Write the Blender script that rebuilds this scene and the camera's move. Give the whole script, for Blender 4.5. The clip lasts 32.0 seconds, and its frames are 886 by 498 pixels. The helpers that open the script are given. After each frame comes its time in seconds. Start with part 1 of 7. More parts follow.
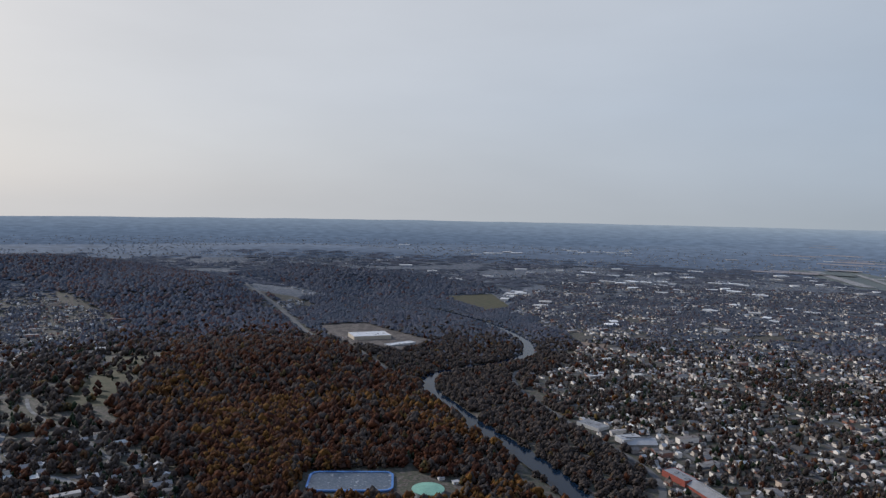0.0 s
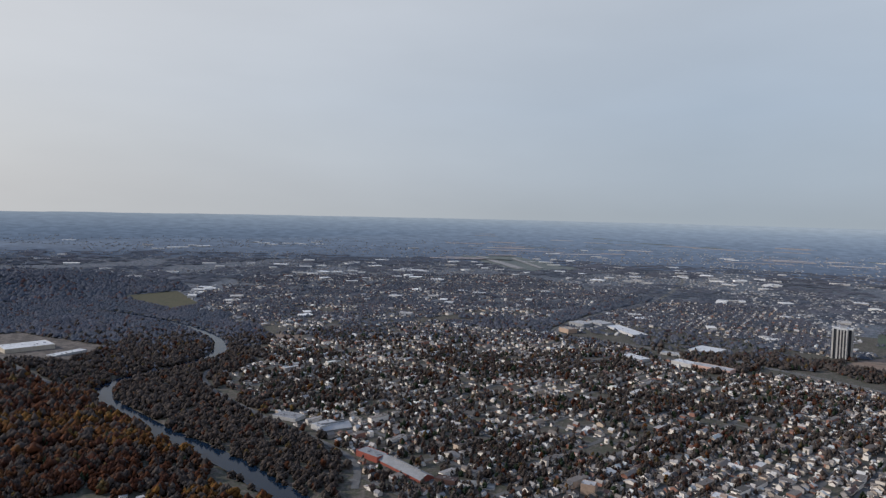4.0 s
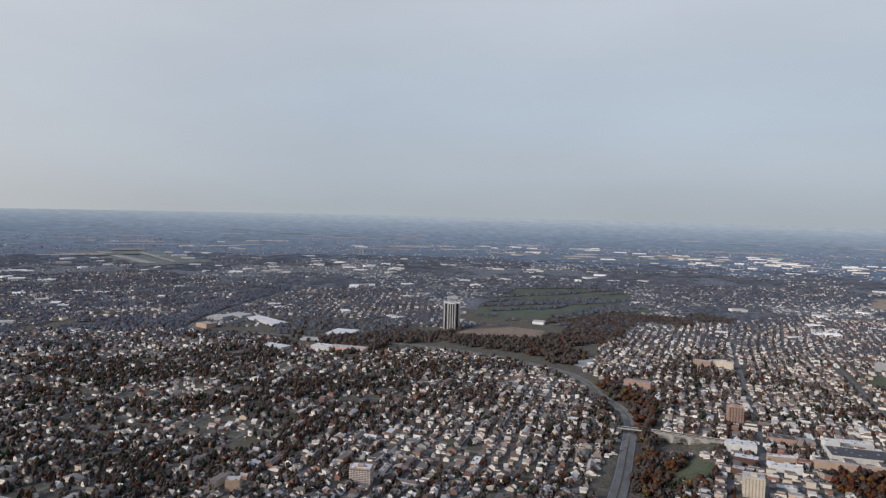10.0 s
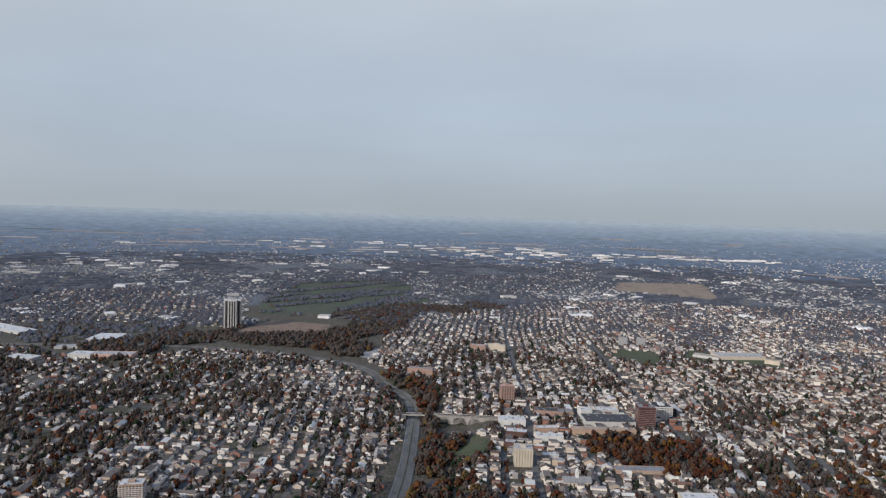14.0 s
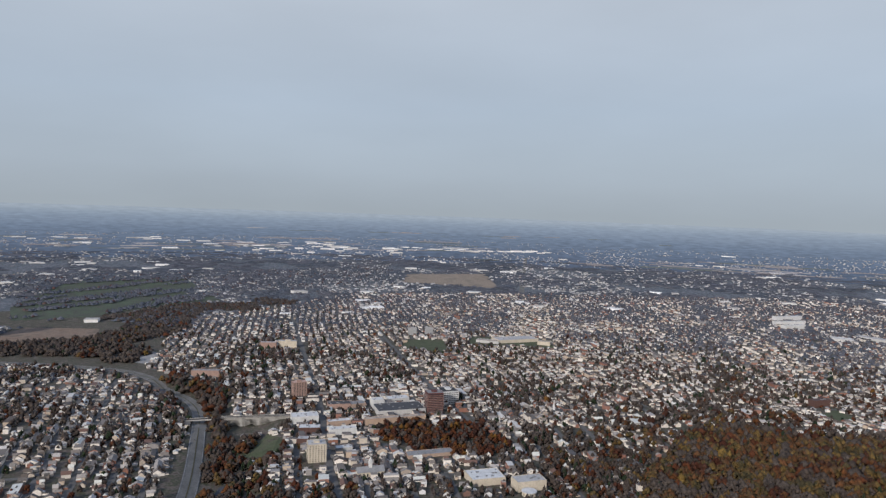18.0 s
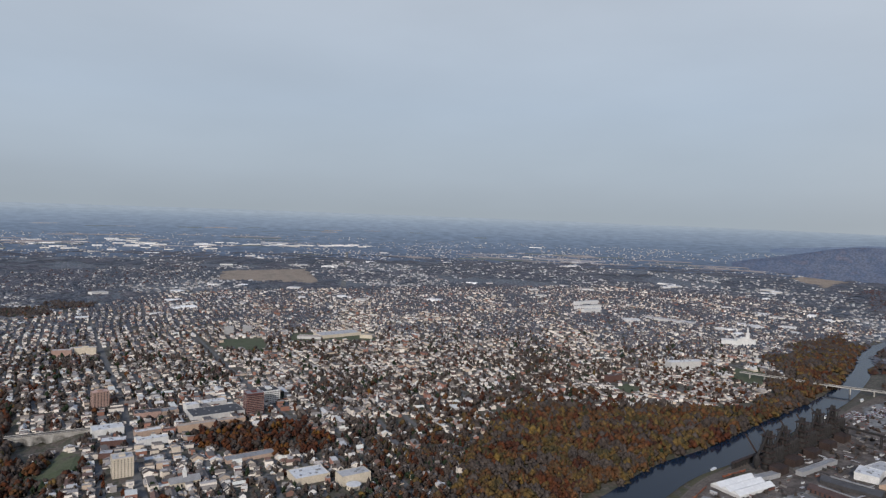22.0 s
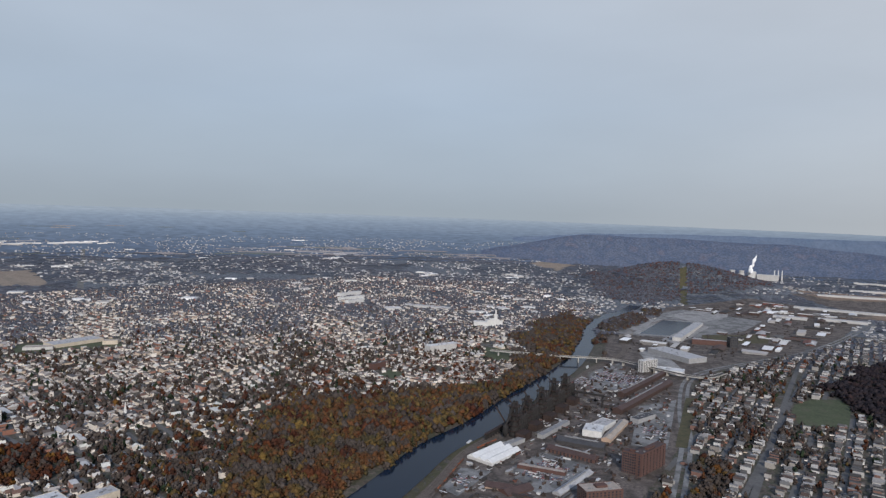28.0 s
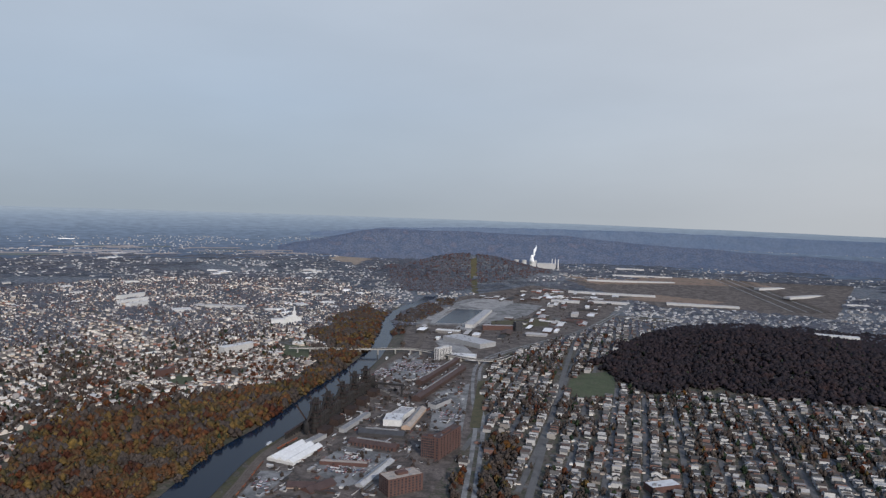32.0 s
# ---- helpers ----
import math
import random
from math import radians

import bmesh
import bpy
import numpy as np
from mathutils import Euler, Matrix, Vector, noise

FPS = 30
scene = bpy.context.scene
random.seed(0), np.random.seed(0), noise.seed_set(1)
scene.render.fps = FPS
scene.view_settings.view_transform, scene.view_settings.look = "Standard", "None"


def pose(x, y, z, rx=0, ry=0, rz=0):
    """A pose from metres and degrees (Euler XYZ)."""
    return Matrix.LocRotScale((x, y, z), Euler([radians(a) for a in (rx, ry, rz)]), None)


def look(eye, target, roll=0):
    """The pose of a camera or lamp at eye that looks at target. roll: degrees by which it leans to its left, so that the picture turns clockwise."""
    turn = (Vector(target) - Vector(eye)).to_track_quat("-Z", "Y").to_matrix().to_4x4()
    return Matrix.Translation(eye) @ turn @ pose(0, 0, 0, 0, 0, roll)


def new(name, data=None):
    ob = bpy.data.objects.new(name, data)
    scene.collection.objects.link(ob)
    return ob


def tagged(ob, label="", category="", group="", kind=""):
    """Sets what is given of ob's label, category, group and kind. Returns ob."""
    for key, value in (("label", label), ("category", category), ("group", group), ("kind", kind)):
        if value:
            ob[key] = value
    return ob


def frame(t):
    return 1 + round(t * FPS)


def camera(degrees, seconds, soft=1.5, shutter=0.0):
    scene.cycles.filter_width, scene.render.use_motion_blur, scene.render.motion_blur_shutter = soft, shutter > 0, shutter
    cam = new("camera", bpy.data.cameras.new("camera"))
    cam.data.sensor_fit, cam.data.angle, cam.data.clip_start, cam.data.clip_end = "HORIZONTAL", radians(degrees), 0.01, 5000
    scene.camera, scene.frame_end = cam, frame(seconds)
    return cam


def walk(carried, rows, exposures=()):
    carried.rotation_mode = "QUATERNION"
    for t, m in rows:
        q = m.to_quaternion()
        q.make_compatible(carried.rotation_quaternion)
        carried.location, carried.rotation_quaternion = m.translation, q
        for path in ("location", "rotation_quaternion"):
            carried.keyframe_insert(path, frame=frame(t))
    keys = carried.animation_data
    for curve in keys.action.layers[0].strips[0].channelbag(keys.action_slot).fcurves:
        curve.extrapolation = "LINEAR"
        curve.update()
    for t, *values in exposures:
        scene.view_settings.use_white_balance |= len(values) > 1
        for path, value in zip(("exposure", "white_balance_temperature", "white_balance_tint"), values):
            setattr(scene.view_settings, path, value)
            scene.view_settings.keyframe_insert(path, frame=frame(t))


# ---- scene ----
# A drone hangs still high over a river town in autumn and turns slowly to the right.
EYE = Vector((0.0, 0.0, 420.0))
cam = camera(66.44, 32.0, soft=1.35)

# seconds, yaw (to the left of +y), pitch, roll
TURNS = [
    (0.0, -1.71, -3.14, 1.55),
    (0.5, -5.24, -3.18, 1.59),
    (1.0, -11.97, -3.10, 1.72),
    (1.5, -15.96, -3.11, 1.59),
    (2.0, -18.07, -3.11, 1.55),
    (2.5, -20.10, -3.13, 1.49),
    (4.5, -29.95, -3.14, 1.67),
    (5.0, -32.42, -3.14, 1.67),
    (5.5, -34.87, -3.12, 1.65),
    (6.0, -37.38, -3.12, 1.63),
    (6.5, -39.96, -3.11, 1.57),
    (7.0, -42.56, -3.10, 1.52),
    (7.5, -45.14, -3.10, 1.51),
    (8.0, -47.73, -3.11, 1.53),
    (8.5, -50.25, -3.11, 1.48),
    (9.0, -52.76, -3.10, 1.45),
    (9.5, -55.09, -3.12, 1.53),
    (10.0, -57.43, -3.14, 1.52),
    (10.5, -59.70, -3.15, 1.59),
    (11.0, -61.99, -3.13, 1.56),
    (11.5, -64.28, -3.15, 1.51),
    (12.0, -66.57, -3.16, 1.60),
    (12.5, -69.15, -3.16, 1.63),
    (13.0, -71.35, -3.17, 1.61),
    (13.5, -73.47, -3.16, 1.69),
    (14.0, -75.56, -3.18, 1.71),
    (14.5, -77.72, -3.18, 1.80),
    (16.5, -86.46, -3.17, 1.88),
    (17.0, -88.70, -3.17, 1.86),
    (17.5, -90.96, -3.16, 1.90),
    (18.0, -93.16, -3.15, 1.94),
    (18.5, -95.19, -3.15, 1.99),
    (19.0, -97.11, -3.15, 1.93),
    (19.5, -98.99, -3.15, 1.95),
    (20.0, -100.88, -3.15, 2.00),
    (20.5, -102.79, -3.15, 1.96),
    (21.0, -104.81, -3.14, 1.98),
    (21.5, -106.61, -3.15, 2.01),
    (22.0, -108.25, -3.16, 1.97),
    (22.5, -110.39, -3.15, 1.99),
    (23.0, -112.42, -3.14, 1.93),
    (23.5, -113.62, -3.16, 1.97),
    (24.0, -114.91, -3.18, 1.88),
    (24.5, -116.10, -3.22, 1.88),
    (25.0, -117.42, -3.22, 1.85),
    (25.5, -118.66, -3.24, 1.86),
    (27.5, -126.22, -3.19, 1.79),
    (28.0, -128.19, -3.17, 1.76),
    (28.5, -129.99, -3.18, 1.70),
    (29.0, -131.96, -3.17, 1.72),
    (29.5, -134.10, -3.17, 1.65),
    (30.0, -136.25, -3.15, 1.53),
    (30.5, -138.49, -3.17, 1.54),
    (31.0, -140.77, -3.17, 1.52),
    (31.5, -143.04, -3.19, 1.39),
    (32.0, -145.20, -3.15, 1.59),
]


def heading(yaw, pitch, roll):
    a, p = radians(yaw), radians(pitch)
    way = Vector((-math.sin(a) * math.cos(p), math.cos(a) * math.cos(p), math.sin(p)))
    return look(EYE, EYE + way * 100.0, roll)


walk(cam, [(t, heading(a, p, r)) for t, a, p, r in TURNS],
     exposures=[(0.0, -0.06, 6380, 10), (2.0, -0.04, 6430, 10), (4.0, 0.02, 6600, 10), (6.0, 0.10, 6850, 11), (11.0, 0.13, 6900, 11), (14.0, 0.10, 6750, 10), (18.0, 0.04, 6680, 10), (25.0, 0.0, 6600, 10), (32.0, -0.02, 6480, 10)])

# ---------------------------------------------------------------- sky and sun
SUN_UP, SUN_TURN = 25.0, -34.0       # the sun stands behind the camera, over -x and a little +y
world = bpy.data.worlds.new("world")
scene.world = world
world.use_nodes = True
wn, wl = world.node_tree.nodes, world.node_tree.links
wn.clear()
w_out = wn.new("ShaderNodeOutputWorld")
w_bg = wn.new("ShaderNodeBackground")
w_sky = wn.new("ShaderNodeTexSky")
w_sky.sky_type, w_sky.sun_disc = "NISHITA", False
w_sky.sun_elevation, w_sky.sun_rotation = radians(SUN_UP), radians(-90 - SUN_TURN)
w_sky.air_density, w_sky.dust_density, w_sky.ozone_density = 1.0, 3.0, 1.0
w_dim = wn.new("ShaderNodeVectorMath")
w_dim.operation = "SCALE"
w_dim.inputs["Scale"].default_value = 0.075
w_co = wn.new("ShaderNodeTexCoord")
w_sep = wn.new("ShaderNodeSeparateXYZ")
w_up = wn.new("ShaderNodeValToRGB")          # the cloud layer, from the horizon up
w_up.color_ramp.elements[0].position, w_up.color_ramp.elements[0].color = 0.0, (0.362, 0.424, 0.490, 1)
w_up.color_ramp.elements[1].position, w_up.color_ramp.elements[1].color = 0.40, (0.51, 0.565, 0.645, 1)
for at, col in ((0.05, (0.378, 0.452, 0.545)), (0.15, (0.405, 0.490, 0.605)), (0.62, (0.24, 0.38, 0.68))):
    el = w_up.color_ramp.elements.new(at)
    el.color = (*col, 1)
w_cl = wn.new("ShaderNodeTexNoise")          # thin uneven cloud
w_cl.inputs["Scale"].default_value, w_cl.inputs["Detail"].default_value = 2.2, 5.0
w_st = wn.new("ShaderNodeMapping")
w_st.inputs["Scale"].default_value = (1.0, 1.0, 3.6)
w_cr = wn.new("ShaderNodeMapRange")
w_cr.inputs["From Min"].default_value, w_cr.inputs["From Max"].default_value = 0.3, 0.7
w_cr.inputs["To Min"].default_value, w_cr.inputs["To Max"].default_value = 0.95, 1.05
w_mul = wn.new("ShaderNodeVectorMath")
w_mul.operation = "SCALE"
w_side = wn.new("ShaderNodeMapRange")        # whiter cloud towards the sun
w_side.inputs["From Min"].default_value, w_side.inputs["From Max"].default_value = 0.75, -0.9
w_side.inputs["To Min"].default_value, w_side.inputs["To Max"].default_value = 0.0, 1.0
w_thin = wn.new("ShaderNodeMapRange")        # the cloud thins overhead and blue sky shows
w_thin.inputs["From Min"].default_value, w_thin.inputs["From Max"].default_value = 0.3, 0.75
w_thin.inputs["To Min"].default_value, w_thin.inputs["To Max"].default_value = 1.0, 0.1
w_near = wn.new("ShaderNodeMath")
w_near.operation = "MULTIPLY"
w_glow = wn.new("ShaderNodeMix")
w_glow.data_type, w_glow.blend_type = "RGBA", "MIX"
w_glow.inputs["B"].default_value = (0.73, 0.71, 0.70, 1)
w_mix = wn.new("ShaderNodeMix")
w_mix.data_type = "RGBA"
w_mix.inputs["Factor"].default_value = 0.88
wl.new(w_co.outputs["Generated"], w_sep.inputs[0])
wl.new(w_co.outputs["Generated"], w_st.inputs["Vector"])
wl.new(w_st.outputs[0], w_cl.inputs["Vector"])
wl.new(w_sep.outputs["Z"], w_up.inputs["Fac"])
wl.new(w_cl.outputs["Fac"], w_cr.inputs["Value"])
wl.new(w_sep.outputs["X"], w_side.inputs["Value"])
wl.new(w_up.outputs["Color"], w_glow.inputs["A"])
wl.new(w_sep.outputs["Z"], w_thin.inputs["Value"])
wl.new(w_side.outputs[0], w_near.inputs[0])
wl.new(w_thin.outputs[0], w_near.inputs[1])
wl.new(w_near.outputs[0], w_glow.inputs["Factor"])
wl.new(w_glow.outputs["Result"], w_mul.inputs[0])
wl.new(w_cr.outputs[0], w_mul.inputs["Scale"])
wl.new(w_sky.outputs[0], w_dim.inputs[0])
wl.new(w_dim.outputs[0], w_mix.inputs["A"])
wl.new(w_mul.outputs[0], w_mix.inputs["B"])
wl.new(w_mix.outputs["Result"], w_bg.inputs["Color"])
wl.new(w_bg.outputs[0], w_out.inputs["Surface"])
w_bg.inputs["Strength"].default_value = 1.06

sun_data = bpy.data.lights.new("sun", "SUN")
sun_data.energy, sun_data.angle, sun_data.color = 3.5, radians(1.5), (1.0, 0.96, 0.92)
sun = new("sun", sun_data)
_a, _e = radians(SUN_TURN), radians(SUN_UP)
sun.matrix_world = look((-math.cos(_a) * math.cos(_e) * 900, -math.sin(_a) * math.cos(_e) * 900, math.sin(_e) * 900), (0, 0, 0))

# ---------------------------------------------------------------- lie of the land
# The plan is laid out in metres, placed along the camera's lines of sight. Past NEAR metres the
# far country is drawn in along those lines, so that the whole plain lies within RIM metres.
NEAR, RIM = 2400.0, 4850.0
EYE_ROW = np.array(EYE)


def drawn_in(p):
    p = np.asarray(p, float).reshape(-1, 3)
    far = np.maximum(np.hypot(p[:, 0], p[:, 1]), 1.0)
    span = RIM - NEAR
    near = np.where(far > NEAR, NEAR + span * (1 - np.exp(-np.maximum(far - NEAR, 0) / span)), far)
    return EYE_ROW + (p - EYE_ROW) * (near / far)[:, None]


# x, y, height, spread along, spread across, turn
HILLS = [
    (-1850, 3150, 160, 800, 560, 30), (-1000, 2800, 95, 520, 380, 35), (-420, 1750, 38, 420, 260, 15),
    (-450, 3950, 60, 420, 350, 0), (330, -2150, 75, 420, 380, 60), (2350, -3650, 150, 520, 330, 60),
    (4900, -7000, 40, 2200, 1300, 50), (2200, -7800, 40, 2000, 1200, 10), (200, -8300, 40, 2400, 1200, 0),
    (-3500, -5500, 220, 2500, 1500, 45), (-900, 6500, 60, 1500, 900, 0),
]
RIVER_W = [(600, 0), (470, 330), (340, 700), (246, 979), (209, 1105), (166, 1213), (122, 1309), (72, 1441), (20, 1610), (45, 1740), (165, 1830), (300, 1960), (346, 2130), (330, 2330), (240, 2600), (60, 2900)]
RIVER_E = [(600, 0), (700, -300), (835, -560), (930, -725), (990, -890), (1095, -1110), (1232, -1410), (1370, -1640), (1490, -1810), (1690, -2080), (1800, -2330), (1880, -2560), (1960, -2720)]


def smooth(pts, step=14.0):
    """A polyline through the points, rounded and cut into even steps."""
    p = np.array([pts[0], *pts, pts[-1]], float)
    out = []
    for a, b, c, d in zip(p[:-3], p[1:-2], p[2:-1], p[3:]):
        n = max(2, int(np.hypot(*(c - b)) / step))
        t = (np.arange(n) / n)[:, None]
        out.append(0.5 * (2 * b + (c - a) * t + (2 * a - 5 * b + 4 * c - d) * t**2 + (3 * b - a - 3 * c + d) * t**3))
    return np.concatenate([*out, p[-1:]])


def line_distance(x, y, pts):
    """The distance to a line; places more than 260 m off it count as far away."""
    p = np.asarray(pts, float)
    lo, hi = p.min(0) - 260, p.max(0) + 260
    out = np.full(x.shape, 1e9)
    near = (x > lo[0]) & (x < hi[0]) & (y > lo[1]) & (y < hi[1])
    if not near.any():
        return out
    x, y = x[near], y[near]
    best = np.full(x.shape, 1e9)
    for (ax, ay), (bx, by) in zip(p[:-1], p[1:]):
        dx, dy = bx - ax, by - ay
        t = np.clip(((x - ax) * dx + (y - ay) * dy) / (dx * dx + dy * dy + 1e-9), 0, 1)
        best = np.minimum(best, (x - ax - t * dx) ** 2 + (y - ay - t * dy) ** 2)
    out[near] = np.sqrt(best)
    return out


def inside(x, y, poly):
    out = np.zeros(x.shape, bool)
    lo, hi = np.min(poly, 0), np.max(poly, 0)
    near = (x > lo[0]) & (x < hi[0]) & (y > lo[1]) & (y < hi[1])
    if not near.any():
        return out
    x, y = x[near], y[near]
    hit = np.zeros(x.shape, bool)
    for (ax, ay), (bx, by) in zip(poly, [*poly[1:], poly[0]]):
        cross = ((ay > y) != (by > y)) & (x < (bx - ax) * (y - ay) / ((by - ay) or 1e-9) + ax)
        hit ^= cross
    out[near] = hit
    return out


def waves(x, y, size, seed=0):
    """A soft uneven field between 0 and 1, with features about that many metres across."""
    k, out = 2 * math.pi / size, 0
    r = np.random.RandomState(seed)
    for n in range(7):
        a, f, ph = r.uniform(0, 6.28), r.uniform(0.35, 1.1), r.uniform(0, 6.28)
        out = out + np.sin(k * f * (x * math.cos(a) + y * math.sin(a)) + ph)
    return np.clip(0.5 + out / 7.5, 0, 1)


def in_wood(x, y, poly):
    """Inside a wood whose edge is ragged: bays and tongues of trees along the line."""
    k = np.clip(np.hypot(x, y) / 1600, 0.6, 3.0)
    return inside(x + k * (70 * (waves(x, y, 190, 81) - 0.5) + 30 * (waves(x, y, 55, 83) - 0.5)), y + k * (70 * (waves(x, y, 190, 82) - 0.5) + 30 * (waves(x, y, 55, 84) - 0.5)), poly)


CREEK = [(800, 235), (948, 252), (1139, 286), (1303, 300), (1420, 400), (1560, 540)]
SMOOTH_W, SMOOTH_E = smooth(RIVER_W, 40), smooth(RIVER_E, 40)
RIVER_HALF = 36.0


def river_distance(x, y):
    return np.minimum(line_distance(x, y, SMOOTH_W), line_distance(x, y, SMOOTH_E))


def land(x, y):
    """The height of the ground before it is drawn in."""
    x, y = np.asarray(x, float), np.asarray(y, float)
    z = np.zeros(x.shape)
    for hx, hy, h, sa, sb, turn in HILLS:
        c, s = math.cos(radians(turn)), math.sin(radians(turn))
        u, v = (x - hx) * c + (y - hy) * s, (y - hy) * c - (x - hx) * s
        z = z + h * np.exp(-(u / sa) ** 2 - (v / sb) ** 2)
    d = river_distance(x, y)
    z = z * np.clip((d - 55) / 190, 0, 1)
    far = np.hypot(x, y)
    z = z + np.clip((far - 2500) / 6000, 0, 1) * 22 * (waves(x, y, 2600, 3) - 0.5)
    z = z - 12.0 * np.clip((70 - line_distance(x, y, CREEK)) / 40, 0, 1)
    return z - 5.0 * np.clip((np.where(y > 300, 24.0, RIVER_HALF) + 12 - d) / 14, 0, 1)


# ---------------------------------------------------------------- materials
def rgba(c):
    return (*c, 1.0)


def surface(name, colours, by="noise", size=20.0, grain=3.0, depth=0.25, rough=0.85, metal=0.0, bump=0.0, gloss=0.3):
    """A worn surface: colours picked by island, by object or by a soft noise that many metres wide, with a finer grain over it."""
    m = bpy.data.materials.new(name)
    m.use_nodes = True
    nt = m.node_tree
    b = nt.nodes["Principled BSDF"]
    b.inputs["Roughness"].default_value, b.inputs["Metallic"].default_value = rough, metal
    b.inputs["Specular IOR Level"].default_value = gloss
    co = nt.nodes.new("ShaderNodeTexCoord")
    ramp = nt.nodes.new("ShaderNodeValToRGB")
    e = ramp.color_ramp.elements
    steps = by in ("island", "object")
    ramp.color_ramp.interpolation = "CONSTANT" if steps else "LINEAR"
    n = len(colours)
    for k, c in enumerate(colours):
        at = k / n if steps else (0.30 + 0.40 * k / max(1, n - 1))
        el = e[k] if k < 2 else e.new(at)
        el.position, el.color = at, rgba(c)
    if n == 1:
        e[1].color = e[0].color
    if by == "island":
        src = nt.nodes.new("ShaderNodeNewGeometry").outputs["Random Per Island"]
    elif by == "object":
        src = nt.nodes.new("ShaderNodeObjectInfo").outputs["Random"]
    else:
        big = nt.nodes.new("ShaderNodeTexNoise")
        big.inputs["Scale"].default_value, big.inputs["Detail"].default_value = 1.0 / size, 4.0
        nt.links.new(co.outputs["Object"], big.inputs["Vector"])
        src = big.outputs["Fac"]
    nt.links.new(src, ramp.inputs["Fac"])
    fine = nt.nodes.new("ShaderNodeTexNoise")
    fine.inputs["Scale"].default_value, fine.inputs["Detail"].default_value = 1.0 / grain, 5.0
    nt.links.new(co.outputs["Object"], fine.inputs["Vector"])
    rng = nt.nodes.new("ShaderNodeMapRange")
    rng.inputs["From Min"].default_value, rng.inputs["From Max"].default_value = 0.3, 0.7
    rng.inputs["To Min"].default_value, rng.inputs["To Max"].default_value = 1 - depth, 1 + depth
    nt.links.new(fine.outputs["Fac"], rng.inputs["Value"])
    mul = nt.nodes.new("ShaderNodeVectorMath")
    mul.operation = "SCALE"
    nt.links.new(ramp.outputs["Color"], mul.inputs[0])
    nt.links.new(rng.outputs[0], mul.inputs["Scale"])
    nt.links.new(mul.outputs[0], b.inputs["Base Color"])
    if bump:
        bp = nt.nodes.new("ShaderNodeBump")
        bp.inputs["Strength"].default_value, bp.inputs["Distance"].default_value = 0.6, bump
        nt.links.new(fine.outputs["Fac"], bp.inputs["Height"])
        nt.links.new(bp.outputs[0], b.inputs["Normal"])
    return m


def foliage(name, colours, size=45.0):
    """Leaf colour that drifts over stands of trees, with every clump a little lighter or darker."""
    m = surface(name, colours, "noise", size, 1.8, 0.32, 0.85, bump=0.7, gloss=0.05)
    nt = m.node_tree
    b = nt.nodes["Principled BSDF"]
    isl = nt.nodes.new("ShaderNodeNewGeometry")
    rng = nt.nodes.new("ShaderNodeMapRange")
    rng.inputs["To Min"].default_value, rng.inputs["To Max"].default_value = 0.80, 1.26
    nt.links.new(isl.outputs["Random Per Island"], rng.inputs["Value"])
    mul = nt.nodes.new("ShaderNodeVectorMath")
    mul.operation = "SCALE"
    old = b.inputs["Base Color"].links[0].from_socket
    nt.links.new(old, mul.inputs[0])
    nt.links.new(rng.outputs[0], mul.inputs["Scale"])
    nt.links.new(mul.outputs[0], b.inputs["Base Color"])
    return m


M_GROUND = surface("grass_and_earth", [(0.040, 0.031, 0.023), (0.084, 0.067, 0.055), (0.042, 0.045, 0.026), (0.105, 0.085, 0.072), (0.056, 0.043, 0.034)], "noise", 18, 4, 0.4)
# bluer and paler than the near ground: aerial haze put into the colour
M_FAR_HAZED = surface("hazed_far_country", [(0.066, 0.073, 0.092), (0.112, 0.116, 0.128), (0.064, 0.077, 0.092), (0.140, 0.134, 0.136)], "noise", 48, 9, 0.55)
M_ASPHALT = surface("asphalt", [(0.046, 0.044, 0.043), (0.068, 0.065, 0.062)], "noise", 25, 2, 0.2, gloss=0.15)
M_STREET = surface("street_asphalt", [(0.075, 0.072, 0.070), (0.115, 0.111, 0.107), (0.090, 0.086, 0.083)], "noise", 35, 2, 0.2, gloss=0.15)
M_LOT = surface("lot_asphalt", [(0.140, 0.139, 0.137), (0.206, 0.203, 0.198), (0.107, 0.104, 0.101), (0.165, 0.162, 0.158)], "noise", 40, 3, 0.2, gloss=0.15)
M_ROAD = surface("road_concrete", [(0.11, 0.106, 0.10), (0.155, 0.148, 0.138)], "noise", 30, 3, 0.2, gloss=0.15)
M_LAWN = surface("lawn", [(0.046, 0.053, 0.027), (0.058, 0.069, 0.034), (0.072, 0.068, 0.042)], "noise", 25, 4, 0.25)
M_MEADOW = surface("dry_meadow", [(0.050, 0.045, 0.022), (0.070, 0.060, 0.030), (0.040, 0.043, 0.018)], "noise", 25, 4, 0.25)
M_FAIRWAY = surface("fairways", [(0.048, 0.052, 0.040), (0.060, 0.082, 0.048), (0.054, 0.055, 0.043), (0.056, 0.074, 0.044), (0.066, 0.062, 0.048)], "noise", 75, 6, 0.25)
M_FIELD = surface("stubble_field", [(0.17, 0.135, 0.105), (0.22, 0.175, 0.135), (0.15, 0.125, 0.10)], "noise", 90, 8, 0.2)
# far stubble, tilled and pasture colours, paled and greyed to paint in haze
M_STUBBLE = surface("hazed_stubble", [(0.30, 0.28, 0.27), (0.36, 0.325, 0.305), (0.27, 0.255, 0.25)], "noise", 120, 10, 0.2)
M_TILLED = surface("hazed_tilled_field", [(0.22, 0.195, 0.19), (0.27, 0.235, 0.22)], "noise", 120, 10, 0.2)
M_PASTURE = surface("hazed_pasture", [(0.10, 0.113, 0.108), (0.125, 0.136, 0.122)], "noise", 120, 10, 0.2)
